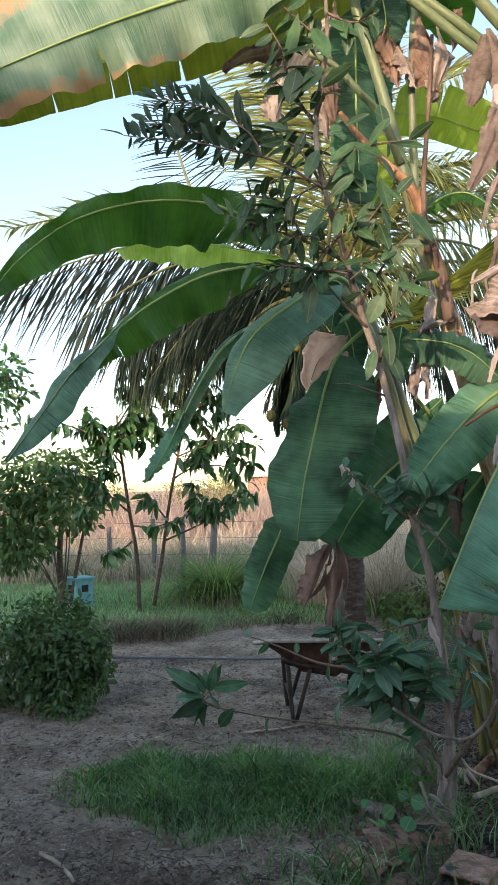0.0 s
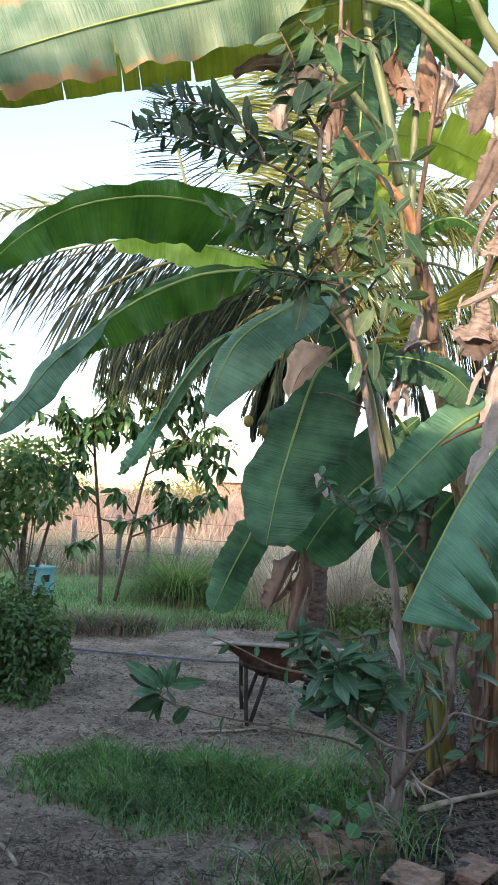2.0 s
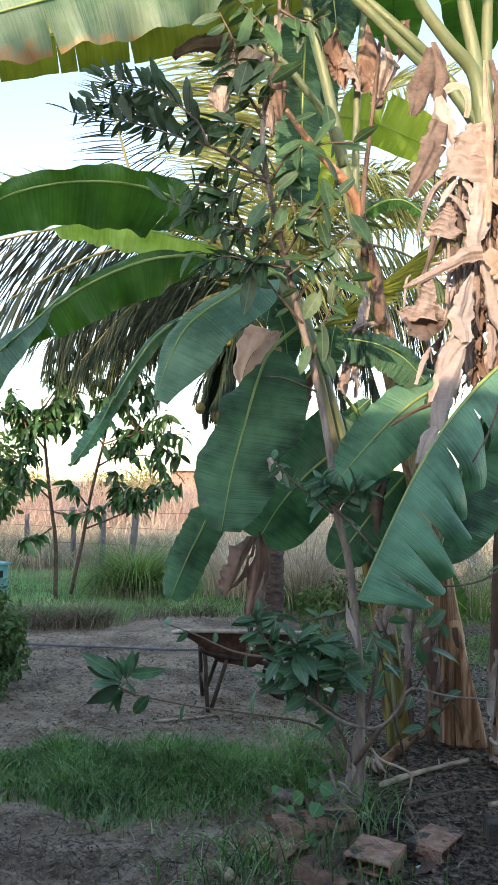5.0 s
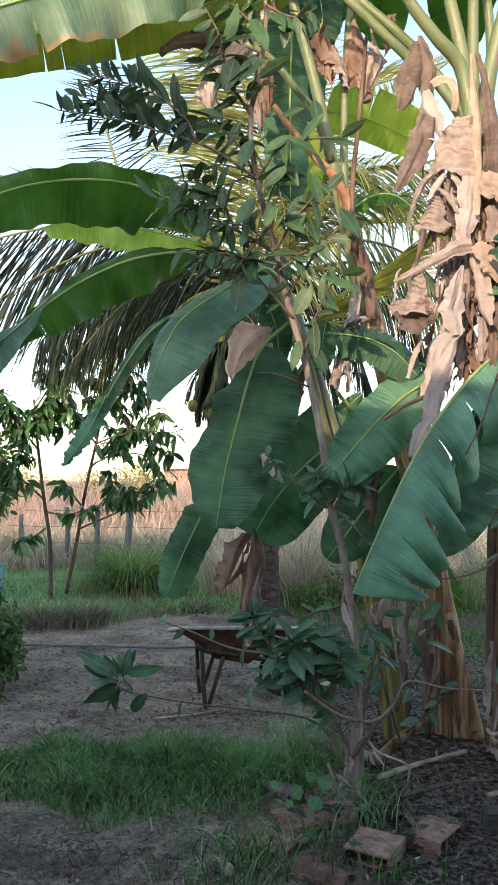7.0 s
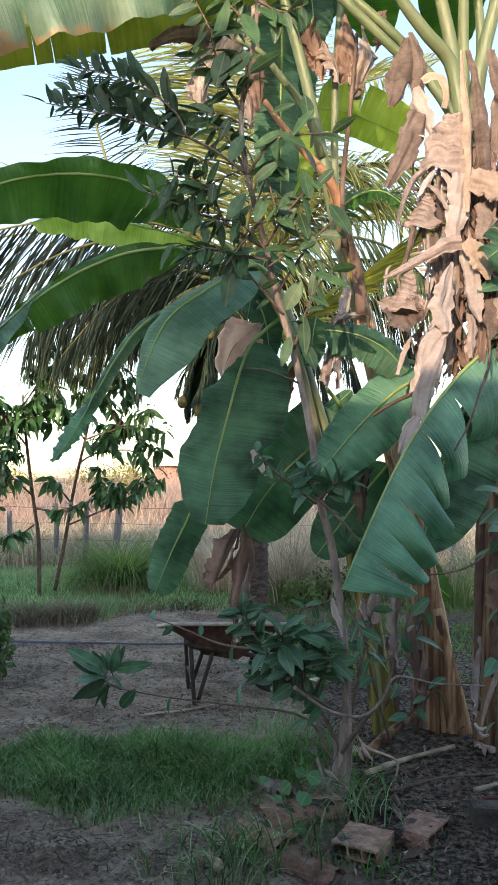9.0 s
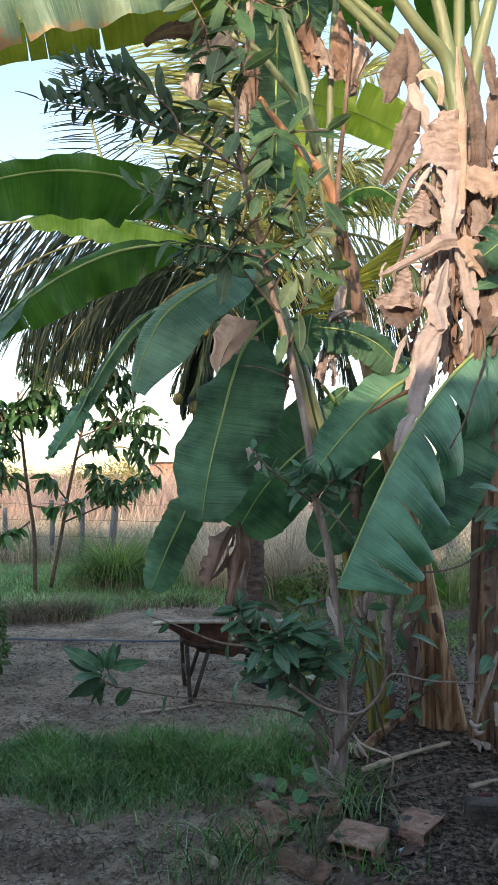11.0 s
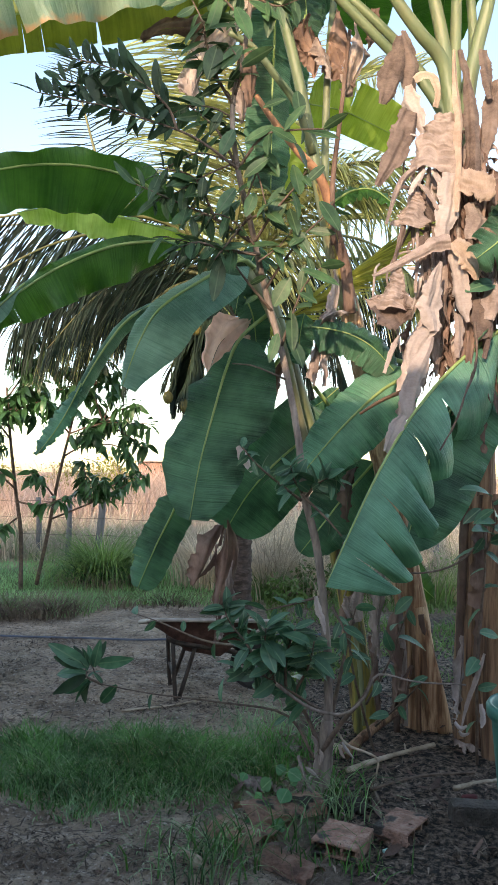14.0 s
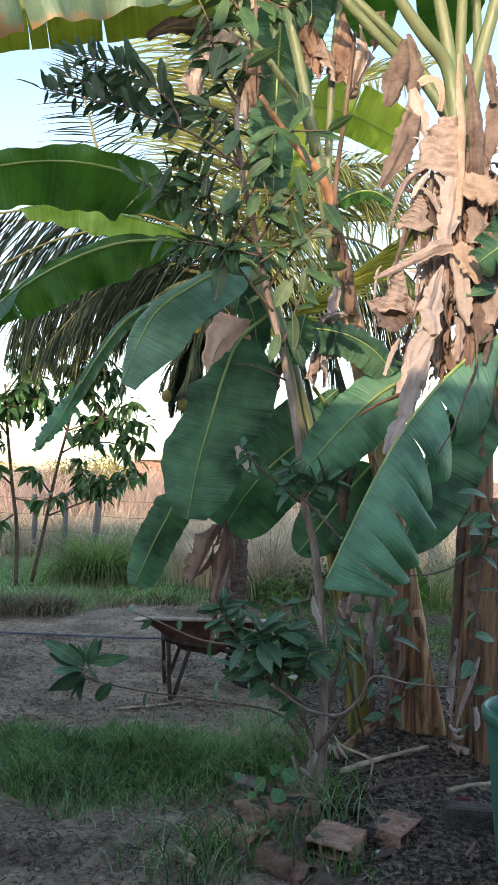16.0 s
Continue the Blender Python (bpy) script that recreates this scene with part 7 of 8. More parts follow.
for i, (pts, n, sz) in enumerate([
    ([(-0.01, 3.5, 2.9), (-0.14, 3.5, 2.84), (-0.27, 3.5, 2.76), (-0.38, 3.5, 2.71)], 13, 0.85),
    ([(0.09, 3.5, 2.47), (-0.06, 3.5, 2.5), (-0.2, 3.5, 2.52), (-0.33, 3.5, 2.55)], 13, 0.85),
    ([(0.0, 3.5, 3.09), (-0.11, 3.5, 3.15), (-0.23, 3.5, 3.16), (-0.31, 3.5, 3.12)], 11, 0.85),
    ([(-0.02, 3.5, 2.9), (-0.17, 3.5, 2.94), (-0.28, 3.5, 2.9), (-0.36, 3.5, 2.83)], 11, 0.8),
    ([(0.04, 3.5, 2.63), (0.16, 3.5, 2.69), (0.26, 3.5, 2.73)], 7, 0.9),
    ([(0.1, 3.5, 2.44), (0.2, 3.5, 2.52), (0.28, 3.5, 2.63)], 7, 0.9),
    ([(0.04, 3.5, 2.73), (0.1, 3.5, 2.89), (0.13, 3.5, 2.97)], 7, 0.9),
    ([(0.08, 3.5, 2.52), (-0.02, 3.5, 2.63), (-0.13, 3.5, 2.66), (-0.23, 3.5, 2.63)], 10, 0.85),
    ([(-0.04, 3.5, 3.21), (-0.14, 3.5, 3.32), (-0.23, 3.5, 3.43)], 9, 0.9)]):
    leafy(sapling, pts, n, LEAVES, 0.005, 560 + i, droop=0.7, size=sz, r1=0.002)
for i, (pts, n, sz) in enumerate(TW):
    leafy(sapling, pts, int(n * (1.9 if i < 8 else 0.75)), LEAVES, 0.008, 504 + i, size=sz * (1.08 if i < 8 else 0.95))
for a, b, k in [((0.3, 3.4, 3.01), (0.45, 3.38, 2.98), 0.42), ((0.26, 3.4, 2.95), (0.14, 3.38, 3.02), 0.6), ((0.26, 3.4, 3.19), (0.28, 3.38, 3.06), 0.55), ((0.16, 3.45, 3.05), (0.03, 3.42, 2.97), 0.4), ((0.01, 3.4, 3.39), (-0.08, 3.38, 3.28), 0.6), ((-0.1, 3.4, 3.39), (-0.14, 3.38, 3.23), 0.6), ((0.03, 3.45, 2.81), (0.14, 3.42, 2.9), 0.5),
                ((-0.01, 3.45, 2.76), (-0.09, 3.42, 2.64), 0.5), ((0.37, 3.4, 2.69), (0.46, 3.38, 2.56), 0.6), ((0.28, 3.4, 2.72), (0.25, 3.38, 2.85), 0.6), ((-0.02, 3.4, 3.57), (0.05, 3.38, 3.42), 0.55), ((0.04, 3.45, 3.63), (0.18, 3.42, 3.54), 0.5), ((0.18, 3.6, 2.26), (0.25, 3.56, 2.39), 0.6), ((0.26, 3.6, 2.24), (0.27, 3.56, 2.04), 0.35), ((0.3, 3.5, 2.41), (0.47, 3.46, 2.34), 0.35),
                ((0.24, 3.5, 2.69), (0.28, 3.46, 2.56), 0.5), ((0.16, 3.5, 2.62), (0.22, 3.46, 2.7), 0.5), ((0.16, 3.5, 2.51), (0.22, 3.46, 2.47), 0.5), ((-0.07, 3.5, 2.45), (-0.1, 3.46, 2.25), 0.4), ((-0.08, 3.5, 2.5), (0.04, 3.46, 2.51), 0.5), ((0.29, 3.5, 2.3), (0.37, 3.46, 2.25), 0.5), ((0.27, 3.6, 2.1), (0.32, 3.56, 1.97), 0.5), ((0.2, 3.6, 2.13), (0.16, 3.56, 1.99), 0.4), ((0.08, 3.5, 2.89), (0.19, 3.46, 2.83), 0.5),
                ((0.21, 3.5, 2.79), (0.15, 3.46, 2.64), 0.5), ((0.08, 3.5, 2.76), (0.04, 3.46, 2.64), 0.5), ((0.32, 3.5, 2.58), (0.24, 3.46, 2.51), 0.5), ((0.11, 3.4, 3.11), (0.21, 3.38, 3.15), 0.5), ((-0.02, 3.45, 3.03), (-0.08, 3.42, 2.9), 0.5), ((0.39, 3.42, 2.86), (0.31, 3.4, 2.78), 0.5)]:
    d = Vector(b) - Vector(a)
    me = leaf_mesh("leaf", d.length * 1.08, d.length * k, M_LEAF, droop=0.08, fold=0.2)
    place(sapling, me, aim(a, d, (0.15, -0.8, 0.5)))
tube("branch", [(0.25, 3.67, 1.92), (0.18, 3.6, 1.94), (0.08, 3.55, 1.97), (-0.01, 3.5, 1.97)], 0.006, 0.003, M_TWIG, sapling, n=10, sides=5)
LOW = [
    ([(0.45, 3.62, 0.36), (0.32, 3.6, 0.45), (0.16, 3.6, 0.54), (0.06, 3.62, 0.56)], 15, 0.95), ([(0.16, 3.6, 0.54), (0.08, 3.65, 0.67), (0, 3.7, 0.76), (-0.04, 3.72, 0.84)], 13, 0.95), ([(0.26, 3.6, 0.48), (0.26, 3.6, 0.63), (0.3, 3.6, 0.76)], 13, 0.95), ([(0.21, 3.6, 0.51), (0.16, 3.55, 0.66), (0.16, 3.5, 0.78)], 12, 0.9),
    ([(0.3, 3.62, 0.46), (0.36, 3.56, 0.60), (0.38, 3.52, 0.72)], 10, 0.95), ([(0.4, 3.62, 0.16), (0.27, 3.75, 0.32), (-0.05, 3.9, 0.33), (-0.4, 4, 0.34), (-0.66, 4.05, 0.37)], 2, 0.8), ([(-0.66, 4.05, 0.37), (-0.74, 4.07, 0.40), (-0.75, 4.08, 0.43)], 2, 0.8),
    ([(0.33, 3.62, 1.38), (0.28, 3.55, 1.45), (0.26, 3.5, 1.51)], 8, 0.9), ([(0.33, 3.62, 1.35), (0.39, 3.55, 1.43), (0.47, 3.5, 1.47)], 9, 0.9), ([(0.32, 3.6, 1.35), (0.21, 3.5, 1.43), (0.11, 3.45, 1.51), (0.04, 3.45, 1.59)], 8, 0.55), ([(0.32, 3.62, 1.38), (0.44, 3.5, 1.26), (0.54, 3.48, 1.14)], 5, 0.5),
    ([(0.08, 3.75, 0.64), (-0.15, 4.2, 0.57), (-0.4, 4.5, 0.6), (-0.56, 4.6, 0.63)], 2, 0.75), ([(0.43, 3.62, 0.91), (0.32, 3.6, 0.88), (0.16, 3.55, 0.85)], 3, 0.6), ([(0.47, 3.6, 0.86), (0.51, 3.5, 0.78), (0.55, 3.5, 0.66)], 4, 0.9)]
NARROW = [leaf_mesh("leaf", 0.17, 0.056, M_LEAF_BLUE, droop=0.45, fold=0.3), leaf_mesh("leaf", 0.14, 0.050, M_LEAF_BLUE, droop=0.2, fold=0.4)]
for i, (pts, n, sz) in enumerate(LOW):
    leafy(sapling, pts, int(n * 2.0), NARROW if i in (5, 6) else LEAVES_BLUE, 0.008, 600 + i, size=sz, droop=0.0 if i < 5 else -0.1 if i == 6 else 0.25)
tube("branch", [(0.42, 3.62, 0.21), (0.36, 3.66, 0.35), (0.27, 3.7, 0.43), (0.11, 3.72, 0.45)], 0.012, 0.006, M_TWIG, sapling, n=14, sides=6)
tube("branch", [(0.44, 3.64, 0.2), (0.48, 3.66, 0.35), (0.53, 3.7, 0.55), (0.58, 3.72, 0.78)], 0.014, 0.007, M_TWIG, sapling, n=14, sides=6)
tube("branch", [(0.42, 3.6, 0.19), (0.52, 3.55, 0.36), (0.62, 3.5, 0.51), (0.66, 3.5, 0.7)], 0.014, 0.006, M_TWIG, sapling, n=14, sides=6)
tube("branch", [(0.21, 3.55, 0.52), (0.36, 3.5, 0.43), (0.51, 3.48, 0.41), (0.6, 3.46, 0.49), (0.66, 3.46, 0.59), (0.83, 3.46, 0.56), (1.05, 3.46, 0.55)], 0.009, 0.004, M_BARK, sapling, n=22, sides=6)

ROSETTE_SHADED = leaf_mesh("leaf", 0.2, 0.072, M_LEAF_SHADED, droop=0.3, fold=0.3)
ROSETTE = leaf_mesh("leaf", 0.2, 0.072, M_LEAF_BLUE, droop=0.22, fold=0.3)
for k, (base, tip) in enumerate([((-0.74, 4.08, 0.45), (-0.95, 4.0, 0.57)),
                                 ((-0.75, 4.08, 0.44), (-0.81, 4.08, 0.57)),
                                 ((-0.75, 4.08, 0.42), (-0.95, 4.15, 0.38)),
                                 ((-0.75, 4.08, 0.41), (-0.89, 4.0, 0.3)),
                                 ((-0.74, 4.08, 0.39), (-0.86, 4.08, 0.27)),
                                 ((-0.73, 4.08, 0.38), (-0.81, 4.15, 0.2)),
                                 ((-0.7, 4.08, 0.47), (-0.5, 4.0, 0.47)),
                                 ((-0.72, 4.08, 0.46), (-0.63, 4.08, 0.57)),
                                 ((-0.59, 4.08, 0.36), (-0.7, 4.15, 0.2)),
                                 ((-0.78, 4.08, 0.45), (-0.91, 4.0, 0.48)),
                                 ((-0.72, 4.08, 0.45), (-0.74, 4.08, 0.57)),
                                 ((-0.74, 4.08, 0.42), (-0.85, 4.15, 0.36)),
                                 ((-0.71, 4.08, 0.45), (-0.67, 4.0, 0.59))]):
    d = Vector(tip) - Vector(base)
    place(sapling, (ROSETTE, ROSETTE_SHADED)[k % 2], aim(base, d + Vector((0, 0, 0.03)), (0.4 * math.sin(k * 2.1), -1.0, 0.4), 0.5 * math.sin(k * 1.3), max(0.5, d.length * 5.0)))
tube("branch", [(-0.66, 4.05, 0.37), (-0.69, 4.08, 0.39), (-0.73, 4.08, 0.48)], 0.006, 0.003, M_TWIG, sapling, n=10, sides=6)

# vine on the broken stem
VINE_LEAVES = [leaf_mesh("leaf", 0.15, 0.078, M_LEAF_BLUE, droop=0.35, fold=0.25), leaf_mesh("leaf", 0.12, 0.060, M_LEAF_BLUE, droop=0.3, fold=0.2)]
VB = (0.77, 4.1, 0.13)
vine = empty("broadleaf_shoot", (VB[0], VB[1], 0), "climbing shoot with broad oval leaves round the broken stem", "plant", "broadleaf shoots")
leafy(vine, [(VB[0], VB[1], 0.0), (0.62, 3.9, 0.47), (0.59, 3.85, 0.68), (0.61, 3.8, 0.82)], 6, VINE_LEAVES, 0.008, 701, lo=0.35, droop=0.7, size=0.85)
leafy(vine, [(0.7, 4, 0.3), (0.78, 3.85, 0.54), (0.83, 3.8, 0.72), (0.89, 3.8, 0.88)], 7, VINE_LEAVES, 0.007, 702, lo=0.2, droop=0.7, size=0.85)
leafy(vine, [(0.75, 4, 0.19), (0.83, 3.8, 0.36), (0.94, 3.7, 0.52)], 5, VINE_LEAVES, 0.006, 703, lo=0.3, droop=0.7, size=0.85)
VC = (1.24, 3.9, 0.22)
vine_b = empty("broadleaf_shoot", (VC[0], VC[1], 0), "climbing shoot with broad leaves on the brown stem", "plant", "broadleaf shoots")
leafy(vine_b, [(VC[0], VC[1], 0.0), (1.21, 3.8, 0.63), (1.23, 3.75, 1.05), (1.19, 3.7, 1.32)], 11, VINE_LEAVES, 0.008, 711, lo=0.15, droop=0.6, size=0.85)
leafy(vine_b, [(1.23, 3.75, 1.1), (1.24, 3.65, 1.25), (1.21, 3.6, 1.38)], 9, VINE_LEAVES, 0.006, 712, lo=0.1)
tube("branch", [(1.21, 3.75, 1.16), (1.08, 3.7, 1.06), (0.93, 3.65, 1.02), (0.76, 3.6, 1.02)], 0.006, 0.004, M_TWIG, vine_b, n=10, sides=5)
leafy(vine_b, [(1.26, 3.8, 2.16), (1.28, 3.75, 2.49), (1.27, 3.7, 2.69)], 7, VINE_LEAVES, 0.006, 713, lo=0.1, size=1.2)

# ---- near ground ----
def grass_patch():
    rng = np.random.default_rng(9)
    pts = []
    while len(pts) < 11500:
        x, y = rng.uniform(-2.3, 0.45), rng.uniform(3.25, 4.45)
        e = ((x + 0.56) / 0.86) ** 2 + ((y - 3.9 - 0.08 * math.sin(3 * x)) / 0.44) ** 2 + 0.5 * noise.noise(Vector((x * 2.5, y * 2.5, 3)))
        if e < 1.3 and rng.random() < max(0.05, 1.15 - 0.98 * max(0, e)):
            pts.append((x, y, ground_z(x, y) - 0.005))
    r = np.array(pts)
    d = ((r[:, 0] + 0.56) / 0.86) ** 2 + ((r[:, 1] - 3.9) / 0.44) ** 2
    h = rng.uniform(0.07, 0.26, len(r)) * np.clip(1.15 - 0.55 * d, 0.45, 1.1) * np.interp(r[:, 1], (3.4, 3.8), (0.62, 1.0))
    h *= np.array([0.85 + 0.55 * noise.noise(Vector((p[0] * 4, p[1] * 4, 5))) for p in r])
    thin = rng.random(len(r)) < np.interp(r[:, 1], (3.45, 4.05), (0.62, 0.06))
    tagged(part("grass_patch", blades_mesh("grass_patch", r[~thin], h[~thin], 0.0085, 0.75, M_GRASS, 4, 12, 0.9), M_GRASS), "rounded patch of dark green uncut grass on soil", "grass", kind="stuff")
    tagged(part("olive_grass", blades_mesh("olive_grass", r[thin], h[thin] * 1.1, 0.006, 1.0, M_GRASS_OLIVE, 4, 14, 0.9), M_GRASS_OLIVE), "thin greyish olive blades along the patch's edge", "grass", kind="stuff")
    k = rng.choice(len(r), 900, replace=False)
    tagged(part("straw_in_grass", blades_mesh("straw_in_grass", r[k], h[k] * 1.0, 0.004, 1.2, M_STRAW, 4, 13, 0.9), M_STRAW), "dry pale blades among the green grass", "grass", kind="stuff")


grass_patch()
for i, (p, rad, n, h, ln_) in enumerate([((-0.03, 2.97, 0), 0.18, 80, 0.28, 0.95), ((0.07, 3.15, 0), 0.13, 18, 0.22, 1.0), ((0.29, 3.24, 0), 0.10, 16, 0.20, 0.9), ((0.49, 3.4, 0), 0.13, 60, 0.24, 0.8), ((0.47, 3.57, 0), 0.12, 60, 0.22, 0.8), ((0.25, 3.4, 0), 0.14, 18, 0.2, 1.0), ((0.31, 3.06, 0), 0.12, 26, 0.2, 0.9), ((0.19, 4.48, 0), 0.3, 160, 0.16, 0.9), ((0.29, 4.05, 0), 0.22, 200, 0.18, 0.9), ((-0.09, 2.89, 0), 0.16, 50, 0.22, 1.0), ((0.48, 2.97, 0), 0.1, 30, 0.12, 0.9), ((-0.24, 3.14, 0), 0.25, 60, 0.07, 1.0)]):
    rng = np.random.default_rng(800 + i)
    g = rng.normal(size=(n, 2)) * rad * 0.6
    r = np.array([on_ground(p[0] + a, p[1] + b, -0.004) for a, b in g])
    tagged(part("grass_tuft", blades_mesh("grass_tuft", r, h * rng.uniform(0.6, 1.2, n), 0.008, ln_, M_GRASS_OLIVE if i % 2 else M_GRASS, 5, 820 + i, 1.0), M_GRASS), "tuft of long arching green grass blades", "grass", kind="stuff")


def hollow_brick(at, yaw, tilt, size=(0.20, 0.19, 0.10), name="clay_brick", label="worn hollow clay brick lying on soil"):
    ob = empty(name, at, label, "brick", "loose bricks")
    m = Matrix.Translation(at) @ Matrix.Rotation(radians(yaw), 4, "Z") @ Matrix.Rotation(radians(tilt), 4, "X")
    L, W, H = size
    bm = bmesh.new()
    t = 0.011

    def slab(sx, sy, sz, cx, cy, cz):
        q = bmesh.ops.create_cube(bm, size=1.0)["verts"]
        bmesh.ops.scale(bm, vec=(sx, sy, sz), verts=q)
        bmesh.ops.translate(bm, vec=(cx, cy, cz), verts=q)

    slab(L, W, t, 0, 0, t / 2)
    slab(L, W, t, 0, 0, H - t / 2)
    slab(L, W - 2 * t, t, 0, 0, H / 2)
    for k in range(4):
        slab(L - 0.002, t, H - 2 * t - 0.001, 0, -W / 2 + t / 2 + (W - t) * k / 3, H / 2)
    bmesh.ops.bevel(bm, geom=bm.edges[:], offset=0.0025, segments=1, affect="EDGES")
    bmesh.ops.transform(bm, matrix=m, verts=bm.verts)
    part("brick_body", bm, M_BRICK, ob)
    return ob


b1 = (0.46, 3.11, 0)
hollow_brick(on_ground(b1[0], b1[1], -0.035), 62, 0)
b2 = (0.72, 3.25, 0)
hollow_brick(on_ground(b2[0], b2[1], -0.055), -35, -3, (0.15, 0.24, 0.10), label="weathered grey-red hollow brick lying on soil")


def roof_tile(a, b, r, label, mat, lift=0.0):
    """A broken curved tile lying on its edges, from a to b."""
    a, b = np.array(on_ground(a[0], a[1], lift)), np.array(on_ground(b[0], b[1], lift))
    ax = b - a
    ax /= np.linalg.norm(ax)
    sd = np.cross(ax, (0, 0, 1))
    sd /= np.linalg.norm(sd)
    bm = bmesh.new()
    grid = []
    for i in range(7):
        row = []
        for j in range(9):
            g = math.pi * (j / 8)
            rr = r * (1 - 0.12 * i / 6)
            end = 0.015 * noise.noise(Vector((j * 0.9, i, r * 50))) if i in (0, 6) else 0
            row.append(bm.verts.new(a + (b - a) * i / 6 + ax * end + sd * rr * math.cos(g) + np.array((0, 0, 1)) * rr * 0.62 * math.sin(g)))
        grid.append(row)
    for i in range(6):
        for j in range(8):
            bm.faces.new((grid[i][j], grid[i + 1][j], grid[i + 1][j + 1], grid[i][j + 1]))
    bmesh.ops.solidify(bm, geom=bm.faces[:], thickness=0.012)
    tagged(part("broken_roof_tile", bm, mat), label, "roof tile", "broken tiles")


roof_tile((0.06, 3.33, 0), (0.4, 3.47, 0), 0.10, "broken terracotta roof tile half sunk in grass", M_CLAY_TILE, 0.02)
roof_tile((0.44, 3.50, 0), (0.62, 3.46, 0), 0.07, "dark grey weathered roof tile on soil", M_CONCRETE)
roof_tile((-0.03, 3.28, 0), (0.15, 3.09, 0), 0.08, "broken red-brown roof tile shard", M_CLAY_TILE, 0.01)
roof_tile((0.16, 3.02, 0), (0.33, 2.89, 0), 0.07, "broken red-brown roof tile shard", M_CLAY_TILE, 0.0)
roof_tile((0.1, 3.25, 0), (0.2, 3.16, 0), 0.045, "small orange tile shard", M_CLAY_TILE, 0.02)


def edging():
    """Low worn concrete edging half buried along the bed."""
    a, b = (0.78, 3.3, 0), (1.33, 3.26, 0)
    bm = box_bm((0.75, 0.10, 0.12), ((a[0] + b[0]) / 2 + 0.27, (a[1] + b[1]) / 2 + 0.06, 0.03), 0.02)
    bmesh.ops.subdivide_edges(bm, edges=bm.edges[:], cuts=3, use_grid_fill=True)
    for v in bm.verts:
        v.co += Vector(noise.noise_vector(v.co * 9)) * 0.012
    tagged(part("bed_edging", bm, M_CONCRETE), "half-buried worn concrete edging along the bed", "edging")


edging()

# heart-leaved weed at the sapling's foot
WEED = (0.22, 3.69, 0)
weed = empty("round_leaf_weed", on_ground(WEED[0], WEED[1]), "small weed with round heart-shaped leaves", "weed", "round-leaved weeds")
round_leaf = leaf_mesh("leaf", 0.070, 0.078, M_LEAF_ROUND, droop=0.1, fold=0.12)
for i, (p, s) in enumerate([((0.27, 3.5, 0.15), 1.0), ((0.19, 3.45, 0.13), 1.0), ((0.26, 3.4, 0.11), 1.05), ((0.22, 3.6, 0.13), 0.8), ((0.15, 3.4, 0.09), 0.7), ((0.12, 3.3, 0.03), 0.95), ((0.19, 3.25, 0.04), 0.9), ((0.31, 3.5, 0.12), 0.7), ((0.08, 3.5, 0.14), 0.6)]):
    foot = on_ground(WEED[0], WEED[1])
    tube("stalk", [foot, tuple((np.array(foot) + np.array(p)) / 2 + np.array((0, 0, 0.03))), p], 0.003, 0.002, M_LEAF_BUSH, weed, n=6, sides=5)
    place(weed, round_leaf, aim(p, (math.cos(i * 2.1), math.sin(i * 2.1) * 0.5 - 0.3, -0.5), (0, -0.7, 0.7), 0, s))

# dead petioles, sticks and curled fibre on the bed
for i, (pts, r0, r1, mt, lab) in enumerate([
    ([(0.58, 3.83, 0.03), (0.8, 3.98, 0.04), (1.09, 4.14, 0.04)], 0.015, 0.011, M_PALE_STRAW, "pale dead banana petiole on dark soil"),
    ([(0.59, 4.05, 0.01), (0.74, 4.1, 0.13), (0.9, 4.2, 0.2)], 0.03, 0.02, M_STEM_BROWN, "brown dead stalk leaning on the stem"),
    ([(0.5, 3.6, 0.29), (0.54, 3.55, 0.25), (0.63, 3.5, 0.23), (0.67, 3.5, 0.2), (0.66, 3.48, 0.15)], 0.006, 0.005, M_PALE_STRAW, "pale curled dry tendril"),
    ([(0.66, 3.63, 0.02), (0.92, 3.75, 0.02), (1.2, 3.79, 0.02)], 0.008, 0.006, M_TWIG, "thin dry stick on dark soil"),
    ([(1.04, 3.6, 0.01), (1.16, 3.65, 0.02), (1.31, 3.7, 0.02)], 0.012, 0.009, M_PALE_STRAW, "pale dry stick on dark soil"),
    ([(0.32, 3.6, 0.18), (0.36, 3.5, 0.08), (0.42, 3.4, 0.04)], 0.008, 0.005, M_BARK, "thin grey fallen twig"),
    ([(-0.66, 4.74, 0.02), (-0.39, 4.85, 0.02), (-0.22, 4.97, 0.02)], 0.009, 0.006, M_PALE_STRAW, "thin dry stick on bare soil"),
    ([(-1.29, 3.21, 0.01), (-1.16, 3.11, 0.01), (-1.06, 2.99, 0.01)], 0.010, 0.008, M_PALE_STRAW, "bent pale stick on bare soil")]):
    pts = [(p[0], p[1], max(p[2], ground_z(p[0], p[1]) + r0)) for p in pts]
    tagged(tube("fallen_stick", pts, r0, r1, mt, n=14, sides=7, lump=0.25, seed=i), lab, "stick", "sticks on the ground")
